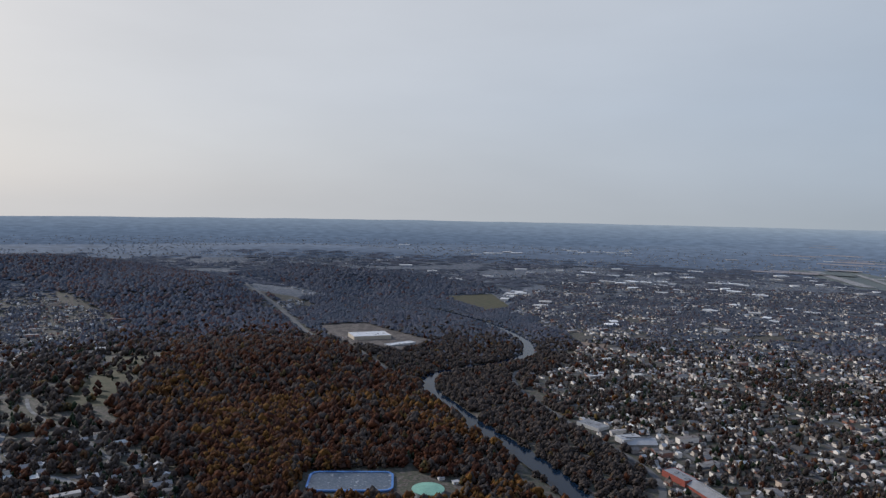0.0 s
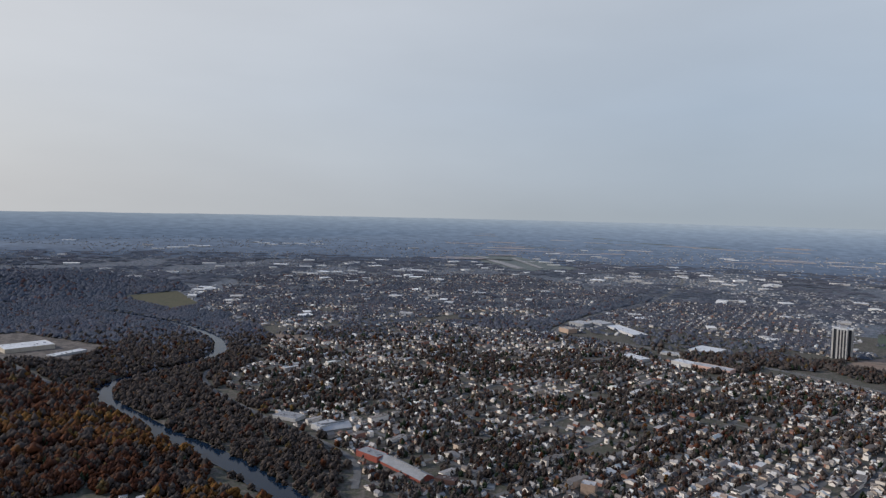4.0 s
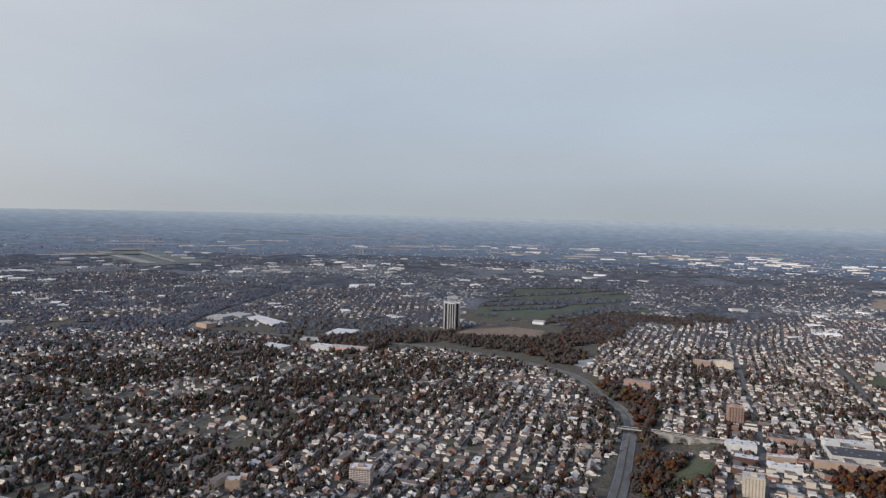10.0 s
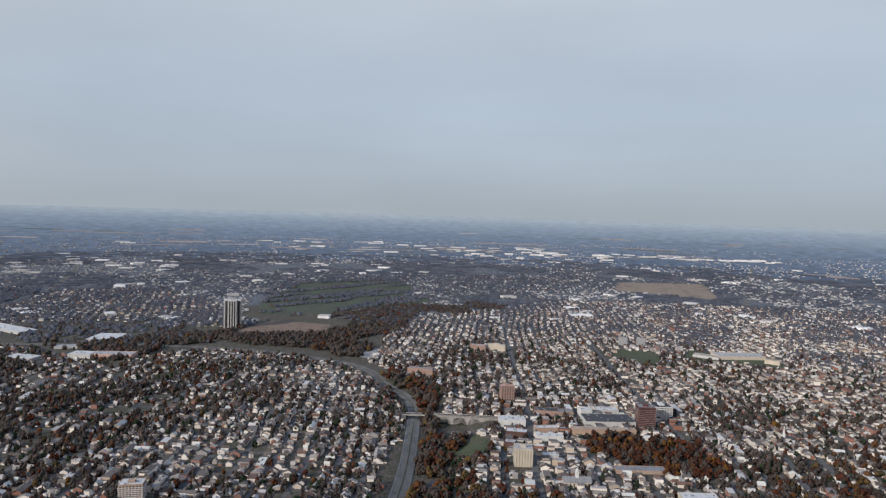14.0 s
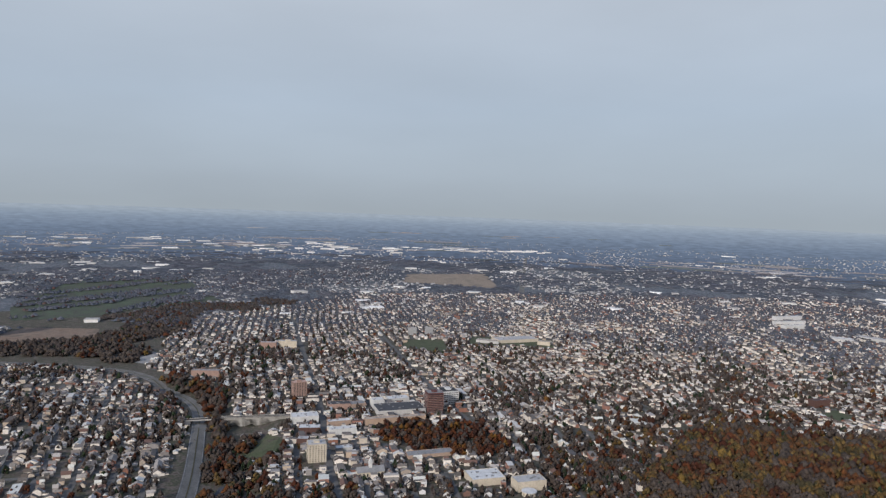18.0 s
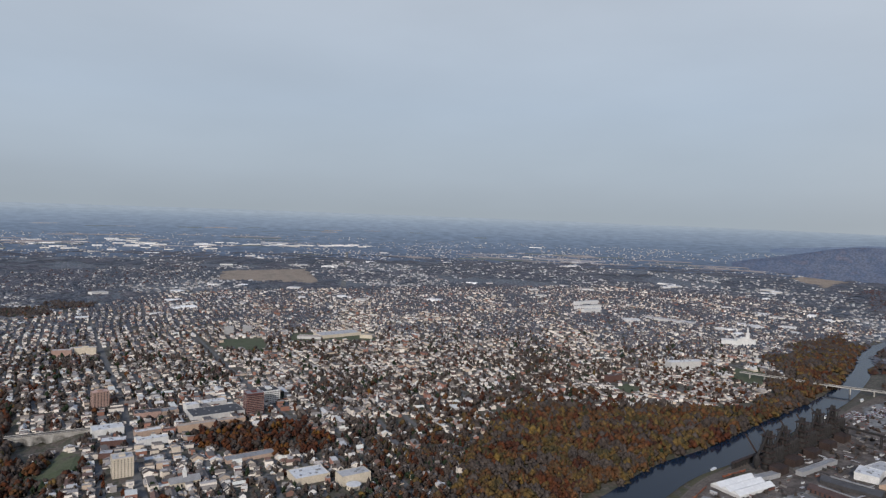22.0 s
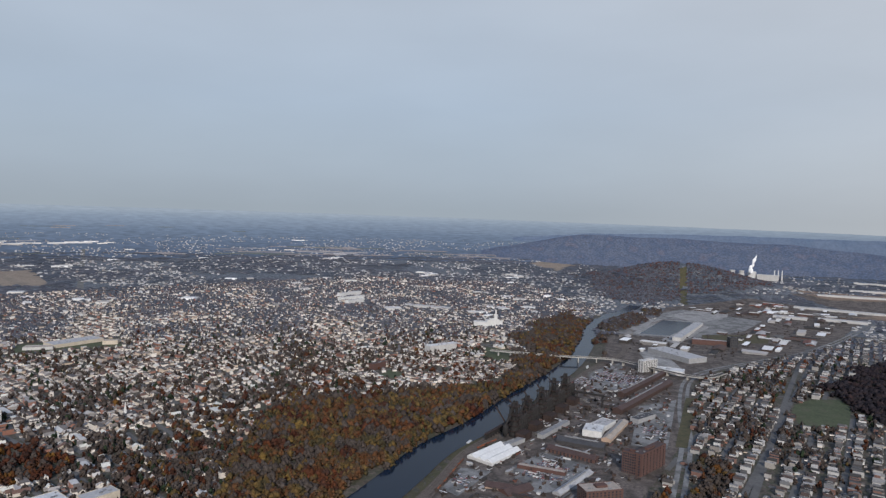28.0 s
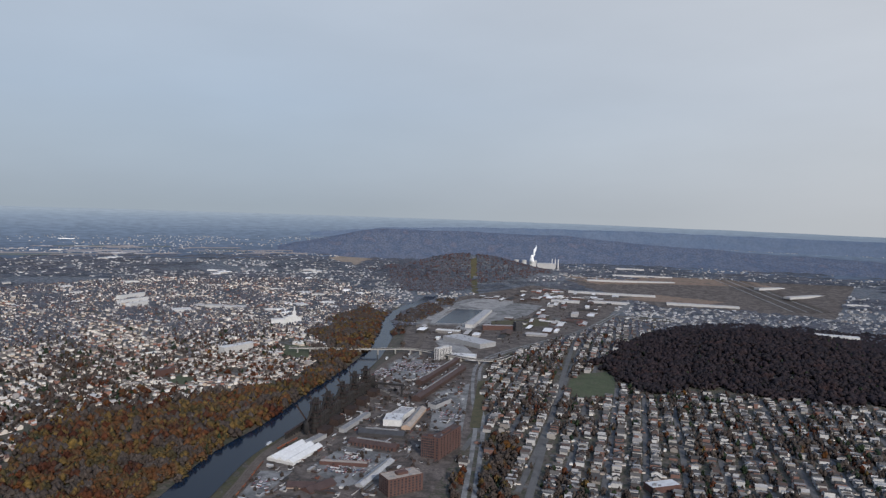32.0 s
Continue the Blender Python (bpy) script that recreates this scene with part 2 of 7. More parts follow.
M_EARTH = surface("bare_earth", [(0.13, 0.085, 0.06), (0.19, 0.135, 0.10), (0.10, 0.08, 0.06)], "noise", 40, 5, 0.25)
M_GRAVEL = surface("gravel", [(0.066, 0.053, 0.045), (0.120, 0.098, 0.085), (0.050, 0.041, 0.035), (0.098, 0.076, 0.063)], "noise", 32, 4, 0.4)
M_PALEGROUND = surface("pale_concrete", [(0.16, 0.155, 0.15), (0.26, 0.25, 0.24), (0.12, 0.115, 0.11)], "noise", 60, 6, 0.3)
M_BALLAST = surface("rail_ballast", [(0.085, 0.065, 0.052), (0.12, 0.10, 0.085)], "noise", 12, 2, 0.3)
M_WALLS = surface("house_walls", [(0.569, 0.513, 0.454), (0.477, 0.413, 0.343), (0.223, 0.106, 0.076), (0.630, 0.575, 0.520), (0.345, 0.287, 0.240), (0.671, 0.614, 0.557), (0.264, 0.134, 0.102), (0.528, 0.480, 0.431), (0.275, 0.254, 0.245), (0.448, 0.359, 0.281), (0.712, 0.657, 0.596)], "island", grain=2.5, depth=0.12)
M_ROOFS = surface("house_roofs", [(0.425, 0.412, 0.4), (0.067, 0.061, 0.056), (0.111, 0.098, 0.091), (0.183, 0.167, 0.156), (0.091, 0.074, 0.065), (0.327, 0.303, 0.288), (0.137, 0.119, 0.108), (0.123, 0.074, 0.061), (0.248, 0.228, 0.217), (0.085, 0.08, 0.081), (0.163, 0.141, 0.127), (0.5, 0.495, 0.461)], "island", grain=2.0, depth=0.2)
# house walls and roofs again, muted to grey so that haze is painted in
M_HAZE_WALL = surface("hazed_house_walls", [(0.34, 0.34, 0.345), (0.26, 0.25, 0.245), (0.20, 0.17, 0.16), (0.40, 0.40, 0.405), (0.30, 0.29, 0.285), (0.45, 0.45, 0.455)], "island", grain=4, depth=0.12)
M_HAZE_ROOF = surface("hazed_house_roofs", [(0.16, 0.16, 0.165), (0.10, 0.10, 0.105), (0.24, 0.24, 0.245), (0.13, 0.125, 0.125), (0.32, 0.32, 0.325)], "island", grain=4, depth=0.15)
M_TERRACE_WALL = surface("terrace_walls", [(0.34, 0.325, 0.31), (0.26, 0.24, 0.22), (0.15, 0.085, 0.07), (0.40, 0.39, 0.38), (0.20, 0.18, 0.165), (0.46, 0.45, 0.44), (0.17, 0.10, 0.085), (0.30, 0.285, 0.27)], "island", grain=2.5, depth=0.15)
M_SLATE = surface("terrace_roofs", [(0.038, 0.037, 0.038), (0.070, 0.068, 0.068), (0.12, 0.118, 0.12), (0.050, 0.044, 0.042), (0.19, 0.185, 0.185), (0.085, 0.080, 0.078), (0.060, 0.042, 0.038), (0.28, 0.275, 0.275), (0.048, 0.048, 0.052)], "island", grain=2.0, depth=0.2)
M_BIG = surface("large_roofs", [(0.62, 0.61, 0.60), (0.48, 0.47, 0.46), (0.72, 0.71, 0.70), (0.36, 0.34, 0.32), (0.55, 0.53, 0.50)], "island", grain=8, depth=0.12)
M_AUTUMN = foliage("oak_leaves", [(0.034, 0.018, 0.014), (0.056, 0.020, 0.012), (0.038, 0.019, 0.014), (0.074, 0.026, 0.012), (0.035, 0.021, 0.017), (0.082, 0.033, 0.013), (0.043, 0.023, 0.016)], 60)
M_YELLOW = foliage("yellow_leaves", [(0.050, 0.037, 0.021), (0.039, 0.034, 0.019), (0.098, 0.062, 0.022), (0.054, 0.036, 0.022), (0.088, 0.038, 0.017), (0.042, 0.035, 0.020), (0.120, 0.076, 0.024)], 42)
M_GOLD = foliage("golden_leaves", [(0.088, 0.038, 0.013), (0.110, 0.056, 0.015), (0.068, 0.029, 0.012), (0.100, 0.042, 0.012)], 30)
M_BARE = foliage("bare_twigs", [(0.042, 0.034, 0.030), (0.060, 0.049, 0.043), (0.048, 0.037, 0.032), (0.070, 0.058, 0.051)], 60)
M_GREEN = foliage("evergreen", [(0.012, 0.019, 0.013), (0.022, 0.031, 0.017), (0.017, 0.026, 0.018)], 30)
# far crowns: leaf colours made paler and bluer to paint in haze
M_HAZE_WOOD = foliage("far_woods", [(0.066, 0.070, 0.086), (0.084, 0.086, 0.100), (0.064, 0.073, 0.090), (0.090, 0.088, 0.098)], 300)
# haze is painted into both ridges as blue, paler on the back one
M_HAZE_RIDGE = surface("wooded_ridge", [(0.064, 0.083, 0.126), (0.082, 0.096, 0.134), (0.059, 0.079, 0.123), (0.094, 0.097, 0.128)], "noise", 90, 11, 0.30)
M_HAZE_BACKRIDGE = surface("haze_blue_back_ridge", [(0.082, 0.114, 0.172), (0.096, 0.126, 0.182), (0.078, 0.110, 0.168)], "noise", 120, 14, 0.12)
# far oaks: rust dulled and blued, the haze again put into the colour
M_HAZE_OAK = foliage("far_oak_woods", [(0.060, 0.042, 0.042), (0.078, 0.044, 0.040), (0.058, 0.044, 0.046), (0.086, 0.050, 0.042)], 220)
# bare crowns painted near black: the shade of the hillside is in the colour
M_SHADE_WOOD = foliage("shade_painted_wood", [(0.021, 0.017, 0.020), (0.028, 0.021, 0.023), (0.019, 0.017, 0.020), (0.034, 0.022, 0.022)], 70)
M_TRUNK = surface("bark", [(0.08, 0.065, 0.055), (0.12, 0.10, 0.085)], "island")

# The last kilometres before the horizon: a plain backdrop whose glow paints in blue haze, paler towards the sky.
M_HAZE_GLOW = surface("haze_glow_distance", [(0.010, 0.012, 0.015), (0.013, 0.015, 0.018)], "noise", 110, 25, 0.05)
_dn, _dl = M_HAZE_GLOW.node_tree.nodes, M_HAZE_GLOW.node_tree.links
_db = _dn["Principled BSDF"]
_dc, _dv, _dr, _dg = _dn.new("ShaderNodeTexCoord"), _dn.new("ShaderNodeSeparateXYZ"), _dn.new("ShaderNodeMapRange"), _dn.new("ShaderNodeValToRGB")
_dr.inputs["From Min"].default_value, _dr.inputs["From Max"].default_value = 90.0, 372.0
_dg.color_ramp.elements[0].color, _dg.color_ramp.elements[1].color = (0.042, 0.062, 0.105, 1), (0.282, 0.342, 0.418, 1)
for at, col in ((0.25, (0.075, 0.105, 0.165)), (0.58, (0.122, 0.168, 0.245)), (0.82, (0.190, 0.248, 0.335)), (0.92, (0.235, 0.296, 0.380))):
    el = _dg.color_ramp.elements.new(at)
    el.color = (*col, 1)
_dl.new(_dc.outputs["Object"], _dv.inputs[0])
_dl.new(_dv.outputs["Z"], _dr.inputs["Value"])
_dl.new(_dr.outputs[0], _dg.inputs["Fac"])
_dx, _dy = _dn.new("ShaderNodeTexNoise"), _dn.new("ShaderNodeMapRange")
_dx.inputs["Scale"].default_value, _dx.inputs["Detail"].default_value = 1 / 70.0, 5.0
_dy.inputs["From Min"].default_value, _dy.inputs["From Max"].default_value = 0.35, 0.65
_dy.inputs["To Min"].default_value, _dy.inputs["To Max"].default_value = 0.92, 1.05
_ds = _dn.new("ShaderNodeVectorMath")
_ds.operation = "SCALE"
_dm = _dn.new("ShaderNodeMapping")
_dm.inputs["Scale"].default_value = (1, 1, 9)
_dl.new(_dc.outputs["Object"], _dm.inputs["Vector"])
_dl.new(_dm.outputs[0], _dx.inputs["Vector"])
_dl.new(_dx.outputs["Fac"], _dy.inputs["Value"])
_dl.new(_dg.outputs[0], _ds.inputs[0])
_df, _dh, _dj = _dn.new("ShaderNodeTexNoise"), _dn.new("ShaderNodeMapRange"), _dn.new("ShaderNodeMix")    # mottle for woods and fields, faded out upward as painted haze
_df.inputs["Scale"].default_value, _df.inputs["Detail"].default_value = 1 / 60.0, 6.0
_dh.inputs["From Min"].default_value, _dh.inputs["From Max"].default_value = 0.34, 0.66
_dh.inputs["To Min"].default_value, _dh.inputs["To Max"].default_value = 0.70, 1.34
_do = _dn.new("ShaderNodeMapping")
_do.inputs["Scale"].default_value = (1, 1, 7)
_dl.new(_dc.outputs["Object"], _do.inputs["Vector"])
_dl.new(_do.outputs[0], _df.inputs["Vector"])
_dl.new(_df.outputs["Fac"], _dh.inputs["Value"])
_dl.new(_dr.outputs[0], _dj.inputs["Factor"])
_dl.new(_dh.outputs[0], _dj.inputs["A"])
_dj.inputs["B"].default_value = 1.0
_dt = _dn.new("ShaderNodeMath")
_dt.operation = "MULTIPLY"
_dl.new(_dy.outputs[0], _dt.inputs[0])
_dl.new(_dj.outputs["Result"], _dt.inputs[1])
_dl.new(_dt.outputs[0], _ds.inputs["Scale"])
_de, _dk = _dn.new("ShaderNodeMapRange"), _dn.new("ShaderNodeVectorMath")     # the painted haze glow is dimmer at low x, up the valley
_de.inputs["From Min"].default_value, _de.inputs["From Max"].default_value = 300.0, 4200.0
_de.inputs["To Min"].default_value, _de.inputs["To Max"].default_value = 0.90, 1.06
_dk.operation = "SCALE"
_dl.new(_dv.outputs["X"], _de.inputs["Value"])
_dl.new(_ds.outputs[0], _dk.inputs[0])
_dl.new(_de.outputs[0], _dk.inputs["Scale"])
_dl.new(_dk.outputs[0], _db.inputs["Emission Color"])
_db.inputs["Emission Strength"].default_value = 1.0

M_WATER = bpy.data.materials.new("river_water")
M_WATER.use_nodes = True
_wb = M_WATER.node_tree.nodes["Principled BSDF"]
_wb.inputs["Base Color"].default_value = (0.006, 0.015, 0.030, 1)
_wb.inputs["Specular IOR Level"].default_value = 0.20
_wb.inputs["Roughness"].default_value, _wb.inputs["IOR"].default_value = 0.12, 1.33
_wc = M_WATER.node_tree.nodes.new("ShaderNodeTexCoord")
_wv = M_WATER.node_tree.nodes.new("ShaderNodeTexNoise")
_wv.inputs["Scale"].default_value, _wv.inputs["Detail"].default_value = 0.12, 6.0
_wp = M_WATER.node_tree.nodes.new("ShaderNodeBump")
_wp.inputs["Strength"].default_value, _wp.inputs["Distance"].default_value = 0.12, 0.4
M_WATER.node_tree.links.new(_wc.outputs["Object"], _wv.inputs["Vector"])
M_WATER.node_tree.links.new(_wv.outputs["Fac"], _wp.inputs["Height"])
M_WATER.node_tree.links.new(_wp.outputs[0], _wb.inputs["Normal"])


# ---------------------------------------------------------------- mesh helpers
def mesh_of(name, verts, faces, mats, index=None, smooth_shade=False):
    """A mesh from arrays: faces is one array of triangles or quads, or a list of such arrays."""
    faces = faces if isinstance(faces, list) else [faces]
    me = bpy.data.meshes.new(name)
    v = np.asarray(verts, np.float32)
    me.vertices.add(len(v))
    me.vertices.foreach_set("co", v.ravel())
    loops = np.concatenate([np.asarray(f, np.int32).ravel() for f in faces])
    sizes = np.concatenate([np.full(len(f), np.asarray(f).shape[1], np.int32) for f in faces])
    me.loops.add(len(loops))
    me.loops.foreach_set("vertex_index", loops)
    me.polygons.add(len(sizes))
    me.polygons.foreach_set("loop_start", np.concatenate([[0], np.cumsum(sizes)[:-1]]).astype(np.int32))
    for m in mats if isinstance(mats, (list, tuple)) else [mats]:
        me.materials.append(m)
    if index is not None:
        me.polygons.foreach_set("material_index", np.asarray(index, np.int32))
    me.polygons.foreach_set("use_smooth", np.full(len(sizes), smooth_shade, bool))
    me.update(calc_edges=True)
    return me


def strip(name, pts, half, lift, mat, step=14.0, parent=None, heights=None):
    """A ribbon along a line, laid on the land."""
    p = smooth(pts, step)
    d = np.gradient(p, axis=0)
    d /= np.hypot(d[:, 0], d[:, 1])[:, None] + 1e-9
    side = np.stack([-d[:, 1], d[:, 0]], 1)
    half = np.interp(np.linspace(0, 1, len(p)), np.linspace(0, 1, np.size(half)), np.atleast_1d(half))[:, None]
    rows = [p + side * half * k for k in (1, 0, -1)]
    xy = np.concatenate(rows)
    z = (land(xy[:, 0], xy[:, 1]) if heights is None else np.tile(np.interp(np.linspace(0, 1, len(p)), np.linspace(0, 1, len(heights)), heights), 3)) + lift
    n = len(p)
    a = np.arange(n - 1)
    f = np.concatenate([np.stack([a + n * k, a + n * k + n, a + n * k + n + 1, a + n * k + 1], 1) for k in (0, 1)])
    ob = new(name, mesh_of(name, drawn_in(np.column_stack([xy, z])), f, mat))
    ob.parent = parent
    return ob


def patch(name, poly, lift, mat, cut=None):
    """A flat piece of ground, cut fine enough to follow the land."""
    c = np.mean(poly, 0)
    cut = cut or max(40.0, np.hypot(*c) / 25)
    bm = bmesh.new()
    bm.faces.new([bm.verts.new((x, y, 0)) for x, y in poly])
    lo, hi = np.min(poly, 0), np.max(poly, 0)
    for axis, no in ((0, (1, 0, 0)), (1, (0, 1, 0))):
        for v in np.arange(lo[axis] + cut * 0.5, hi[axis], cut):
            bmesh.ops.bisect_plane(bm, geom=bm.verts[:] + bm.edges[:] + bm.faces[:], plane_co=(v, v, 0), plane_no=no)
    bmesh.ops.triangulate(bm, faces=bm.faces[:])
    co = np.array([v.co for v in bm.verts])
    co[:, 2] = land(co[:, 0], co[:, 1]) + lift
    for v, p in zip(bm.verts, drawn_in(co)):
        v.co = p
    bmesh.ops.recalc_face_normals(bm, faces=bm.faces[:])
    me = bpy.data.meshes.new(name)
    bm.to_mesh(me)
    bm.free()
    me.materials.append(mat)
    return tagged(new(name, me), kind="structure")


def planted(template, xyz, turn, size):
    """Many copies of a (verts, tris) template as one array: size is n x 3."""
    tv, tf = template
    c, s = np.cos(turn)[:, None], np.sin(turn)[:, None]
    v = tv[None] * size[:, None, :]
    x = v[..., 0] * c - v[..., 1] * s + xyz[:, None, 0]
    y = v[..., 0] * s + v[..., 1] * c + xyz[:, None, 1]
    z = v[..., 2] + xyz[:, None, 2]
    f = tf[None] + (np.arange(len(xyz)) * len(tv))[:, None, None]
    return np.stack([x, y, z], -1).reshape(-1, 3), f.reshape(-1, tf.shape[1])


class Heap:
    """Gathers pieces that become one mesh."""

    def __init__(self):
        self.v, self.f, self.m, self.n = [], {3: [], 4: []}, {3: [], 4: []}, 0

    def add(self, vf, mat=0):
        v, f = vf
        if len(v):
            k = f.shape[1]
            self.v.append(v)
            self.f[k].append(f + self.n)
            self.m[k].append(np.full(len(f), mat))
            self.n += len(v)

    def make(self, name, mats, label, category, kind="stuff", soft=False):
        if not self.n:
            return None
        fs = [np.concatenate(self.f[k]) for k in (3, 4) if self.f[k]]
        ms = np.concatenate([np.concatenate(self.m[k]) for k in (3, 4) if self.f[k]])
        ob = new(name, mesh_of(name, drawn_in(np.concatenate(self.v)), fs, mats, ms, soft))
        return tagged(ob, label, category, kind=kind)


OCTA = (np.array([(1, 0, 0), (0, 1, 0), (-1, 0, 0), (0, -1, 0), (0, 0, 1), (0, 0, -1)], float),
        np.array([(0, 1, 4), (1, 2, 4), (2, 3, 4), (3, 0, 4), (1, 0, 5), (2, 1, 5), (3, 2, 5), (0, 3, 5)]))


def crown(clumps, seed, spread=0.42, lump=0.26, slim=1.0):
    """A tree crown of that many uneven clumps, one metre high and about one wide."""
    r = np.random.RandomState(seed)
    v, f = [], []
    for n in range(clumps):
        a, h = r.uniform(0, 6.28) + n * 2.4, (n + 0.5) / clumps
        reach = spread * slim * math.sin(math.pi * (0.18 + 0.74 * h)) * r.uniform(0.35, 1.0)
        at = np.array([math.cos(a) * reach, math.sin(a) * reach, 0.3 + 0.62 * h])
        q = OCTA[0] * r.uniform(0.6, 1.3, (6, 1)) * lump * r.uniform(0.75, 1.25) * (1, 1, 0.8)
        t = r.uniform(0, 6.28)
        q = np.column_stack([q[:, 0] * math.cos(t) - q[:, 1] * math.sin(t), q[:, 0] * math.sin(t) + q[:, 1] * math.cos(t), q[:, 2]])
        v.append(q + at)
        f.append(OCTA[1] + 6 * n)
    return np.concatenate(v), np.concatenate(f)


def tufts(count, seed, lump):
    """A bushy crown of loose tufts from near the ground to the top, one metre high and about one wide."""
    r = np.random.RandomState(seed)
    v, f = [], []
    for n in range(count):
        h = (n + r.uniform(0.2, 0.8)) / count
        reach = 0.40 * math.sqrt(max(0.0, 1 - abs(1.7 * h - 0.62) ** 2)) * r.uniform(0.45, 1.0) if count > 1 else 0.0
        a = n * 2.4 + r.uniform(-0.5, 0.5)
        q = OCTA[0] * r.uniform(0.55, 1.35, (6, 1)) * lump * r.uniform(0.8, 1.25) * (1, 1, 1.25)
        c, sn = math.cos(a * 3), math.sin(a * 3)
        q = np.column_stack([q[:, 0] * c - q[:, 1] * sn, q[:, 0] * sn + q[:, 1] * c, q[:, 2]])
        v.append(q + (math.cos(a) * reach, math.sin(a) * reach, 0.14 + 0.74 * h))
        f.append(OCTA[1] + 6 * n)
    return np.concatenate(v), np.concatenate(f)


CROWNS = {"near": [tufts(10, k, 0.25) for k in range(8)], "mid": [tufts(3, 20 + k, 0.40) for k in range(8)]}
TRUNK = (np.array([(math.cos(a) * r, math.sin(a) * r, z) for z, r in ((0, 0.03), (0.5, 0.016)) for a in (0, 2.09, 4.19)]),
         np.array([(0, 1, 4), (0, 4, 3), (1, 2, 5), (1, 5, 4), (2, 0, 3), (2, 3, 5)]))

SMALL_HOUSE = (np.array([(-.5, -.5, 0), (.5, -.5, 0), (.5, .5, 0), (-.5, .5, 0), (-.5, -.5, .6), (.5, -.5, .6), (.5, .5, .6), (-.5, .5, .6)]), np.array([(0, 1, 5), (0, 5, 4), (1, 2, 6), (1, 6, 5), (2, 3, 7), (2, 7, 6), (3, 0, 4), (3, 4, 7)]))
SMALL_ROOF = (np.array([(-.55, -.55, .6), (.55, -.55, .6), (.55, .55, .6), (-.55, .55, .6), (-.5, 0, 1), (.5, 0, 1)]), np.array([(0, 1, 5), (0, 5, 4), (2, 3, 4), (2, 4, 5), (3, 0, 4), (1, 2, 5)]))


def cap(seed):
    """A far crown: one low cap of leaves."""
    r = np.random.RandomState(seed)
    v = [(0, 0, 0.92)] + [(math.cos(1.2566 * k) * 0.55 * q, math.sin(1.2566 * k) * 0.55 * q, 0.3 * q) for k, q in enumerate(r.uniform(0.7, 1.25, 5))]
    return np.array(v), np.array([(0, 1 + k, 1 + (k + 1) % 5) for k in range(5)])


CROWNS["far"] = [cap(70 + k) for k in range(5)]
HOUSE_WALLS = (np.array([(-.5, -.5, -.2), (.5, -.5, -.2), (.5, .5, -.2), (-.5, .5, -.2), (-.5, -.5, .62), (.5, -.5, .62), (.5, .5, .62), (-.5, .5, .62), (-.5, 0, .97), (.5, 0, .97)]),
               np.array([(0, 1, 5), (0, 5, 4), (2, 3, 7), (2, 7, 6), (1, 2, 6), (1, 6, 5), (3, 0, 4), (3, 4, 7), (4, 8, 7), (5, 6, 9)]))
HOUSE_ROOF = (np.array([(-.55, -.58, .56), (.55, -.58, .56), (.55, .58, .56), (-.55, .58, .56), (-.55, 0, 1), (.55, 0, 1), (-.55, -.58, .61), (.55, -.58, .61), (.55, .58, .61), (-.55, .58, .61), (-.55, 0, 1.05), (.55, 0, 1.05)]),
              np.array([(6, 7, 11), (6, 11, 10), (8, 9, 10), (8, 10, 11), (0, 1, 7), (0, 7, 6), (2, 3, 9), (2, 9, 8), (1, 5, 11), (1, 11, 7), (5, 2, 8), (5, 8, 11), (3, 4, 10), (3, 10, 9), (4, 0, 6), (4, 6, 10)]))
BOX_WALLS = (np.array([(x, y, z) for z in (-.1, 1) for x, y in ((-.5, -.5), (.5, -.5), (.5, .5), (-.5, .5))]),
             np.array([(0, 1, 5), (0, 5, 4), (1, 2, 6), (1, 6, 5), (2, 3, 7), (2, 7, 6), (3, 0, 4), (3, 4, 7)]))
BOX_ROOF = (np.array([(x, y, z) for z in (.97, 1.02) for x, y in ((-.51, -.51), (.51, -.51), (.51, .51), (-.51, .51))]),
            np.array([(4, 5, 6), (4, 6, 7), (0, 1, 5), (0, 5, 4), (1, 2, 6), (1, 6, 5), (2, 3, 7), (2, 7, 6), (3, 0, 4), (3, 4, 7)]))

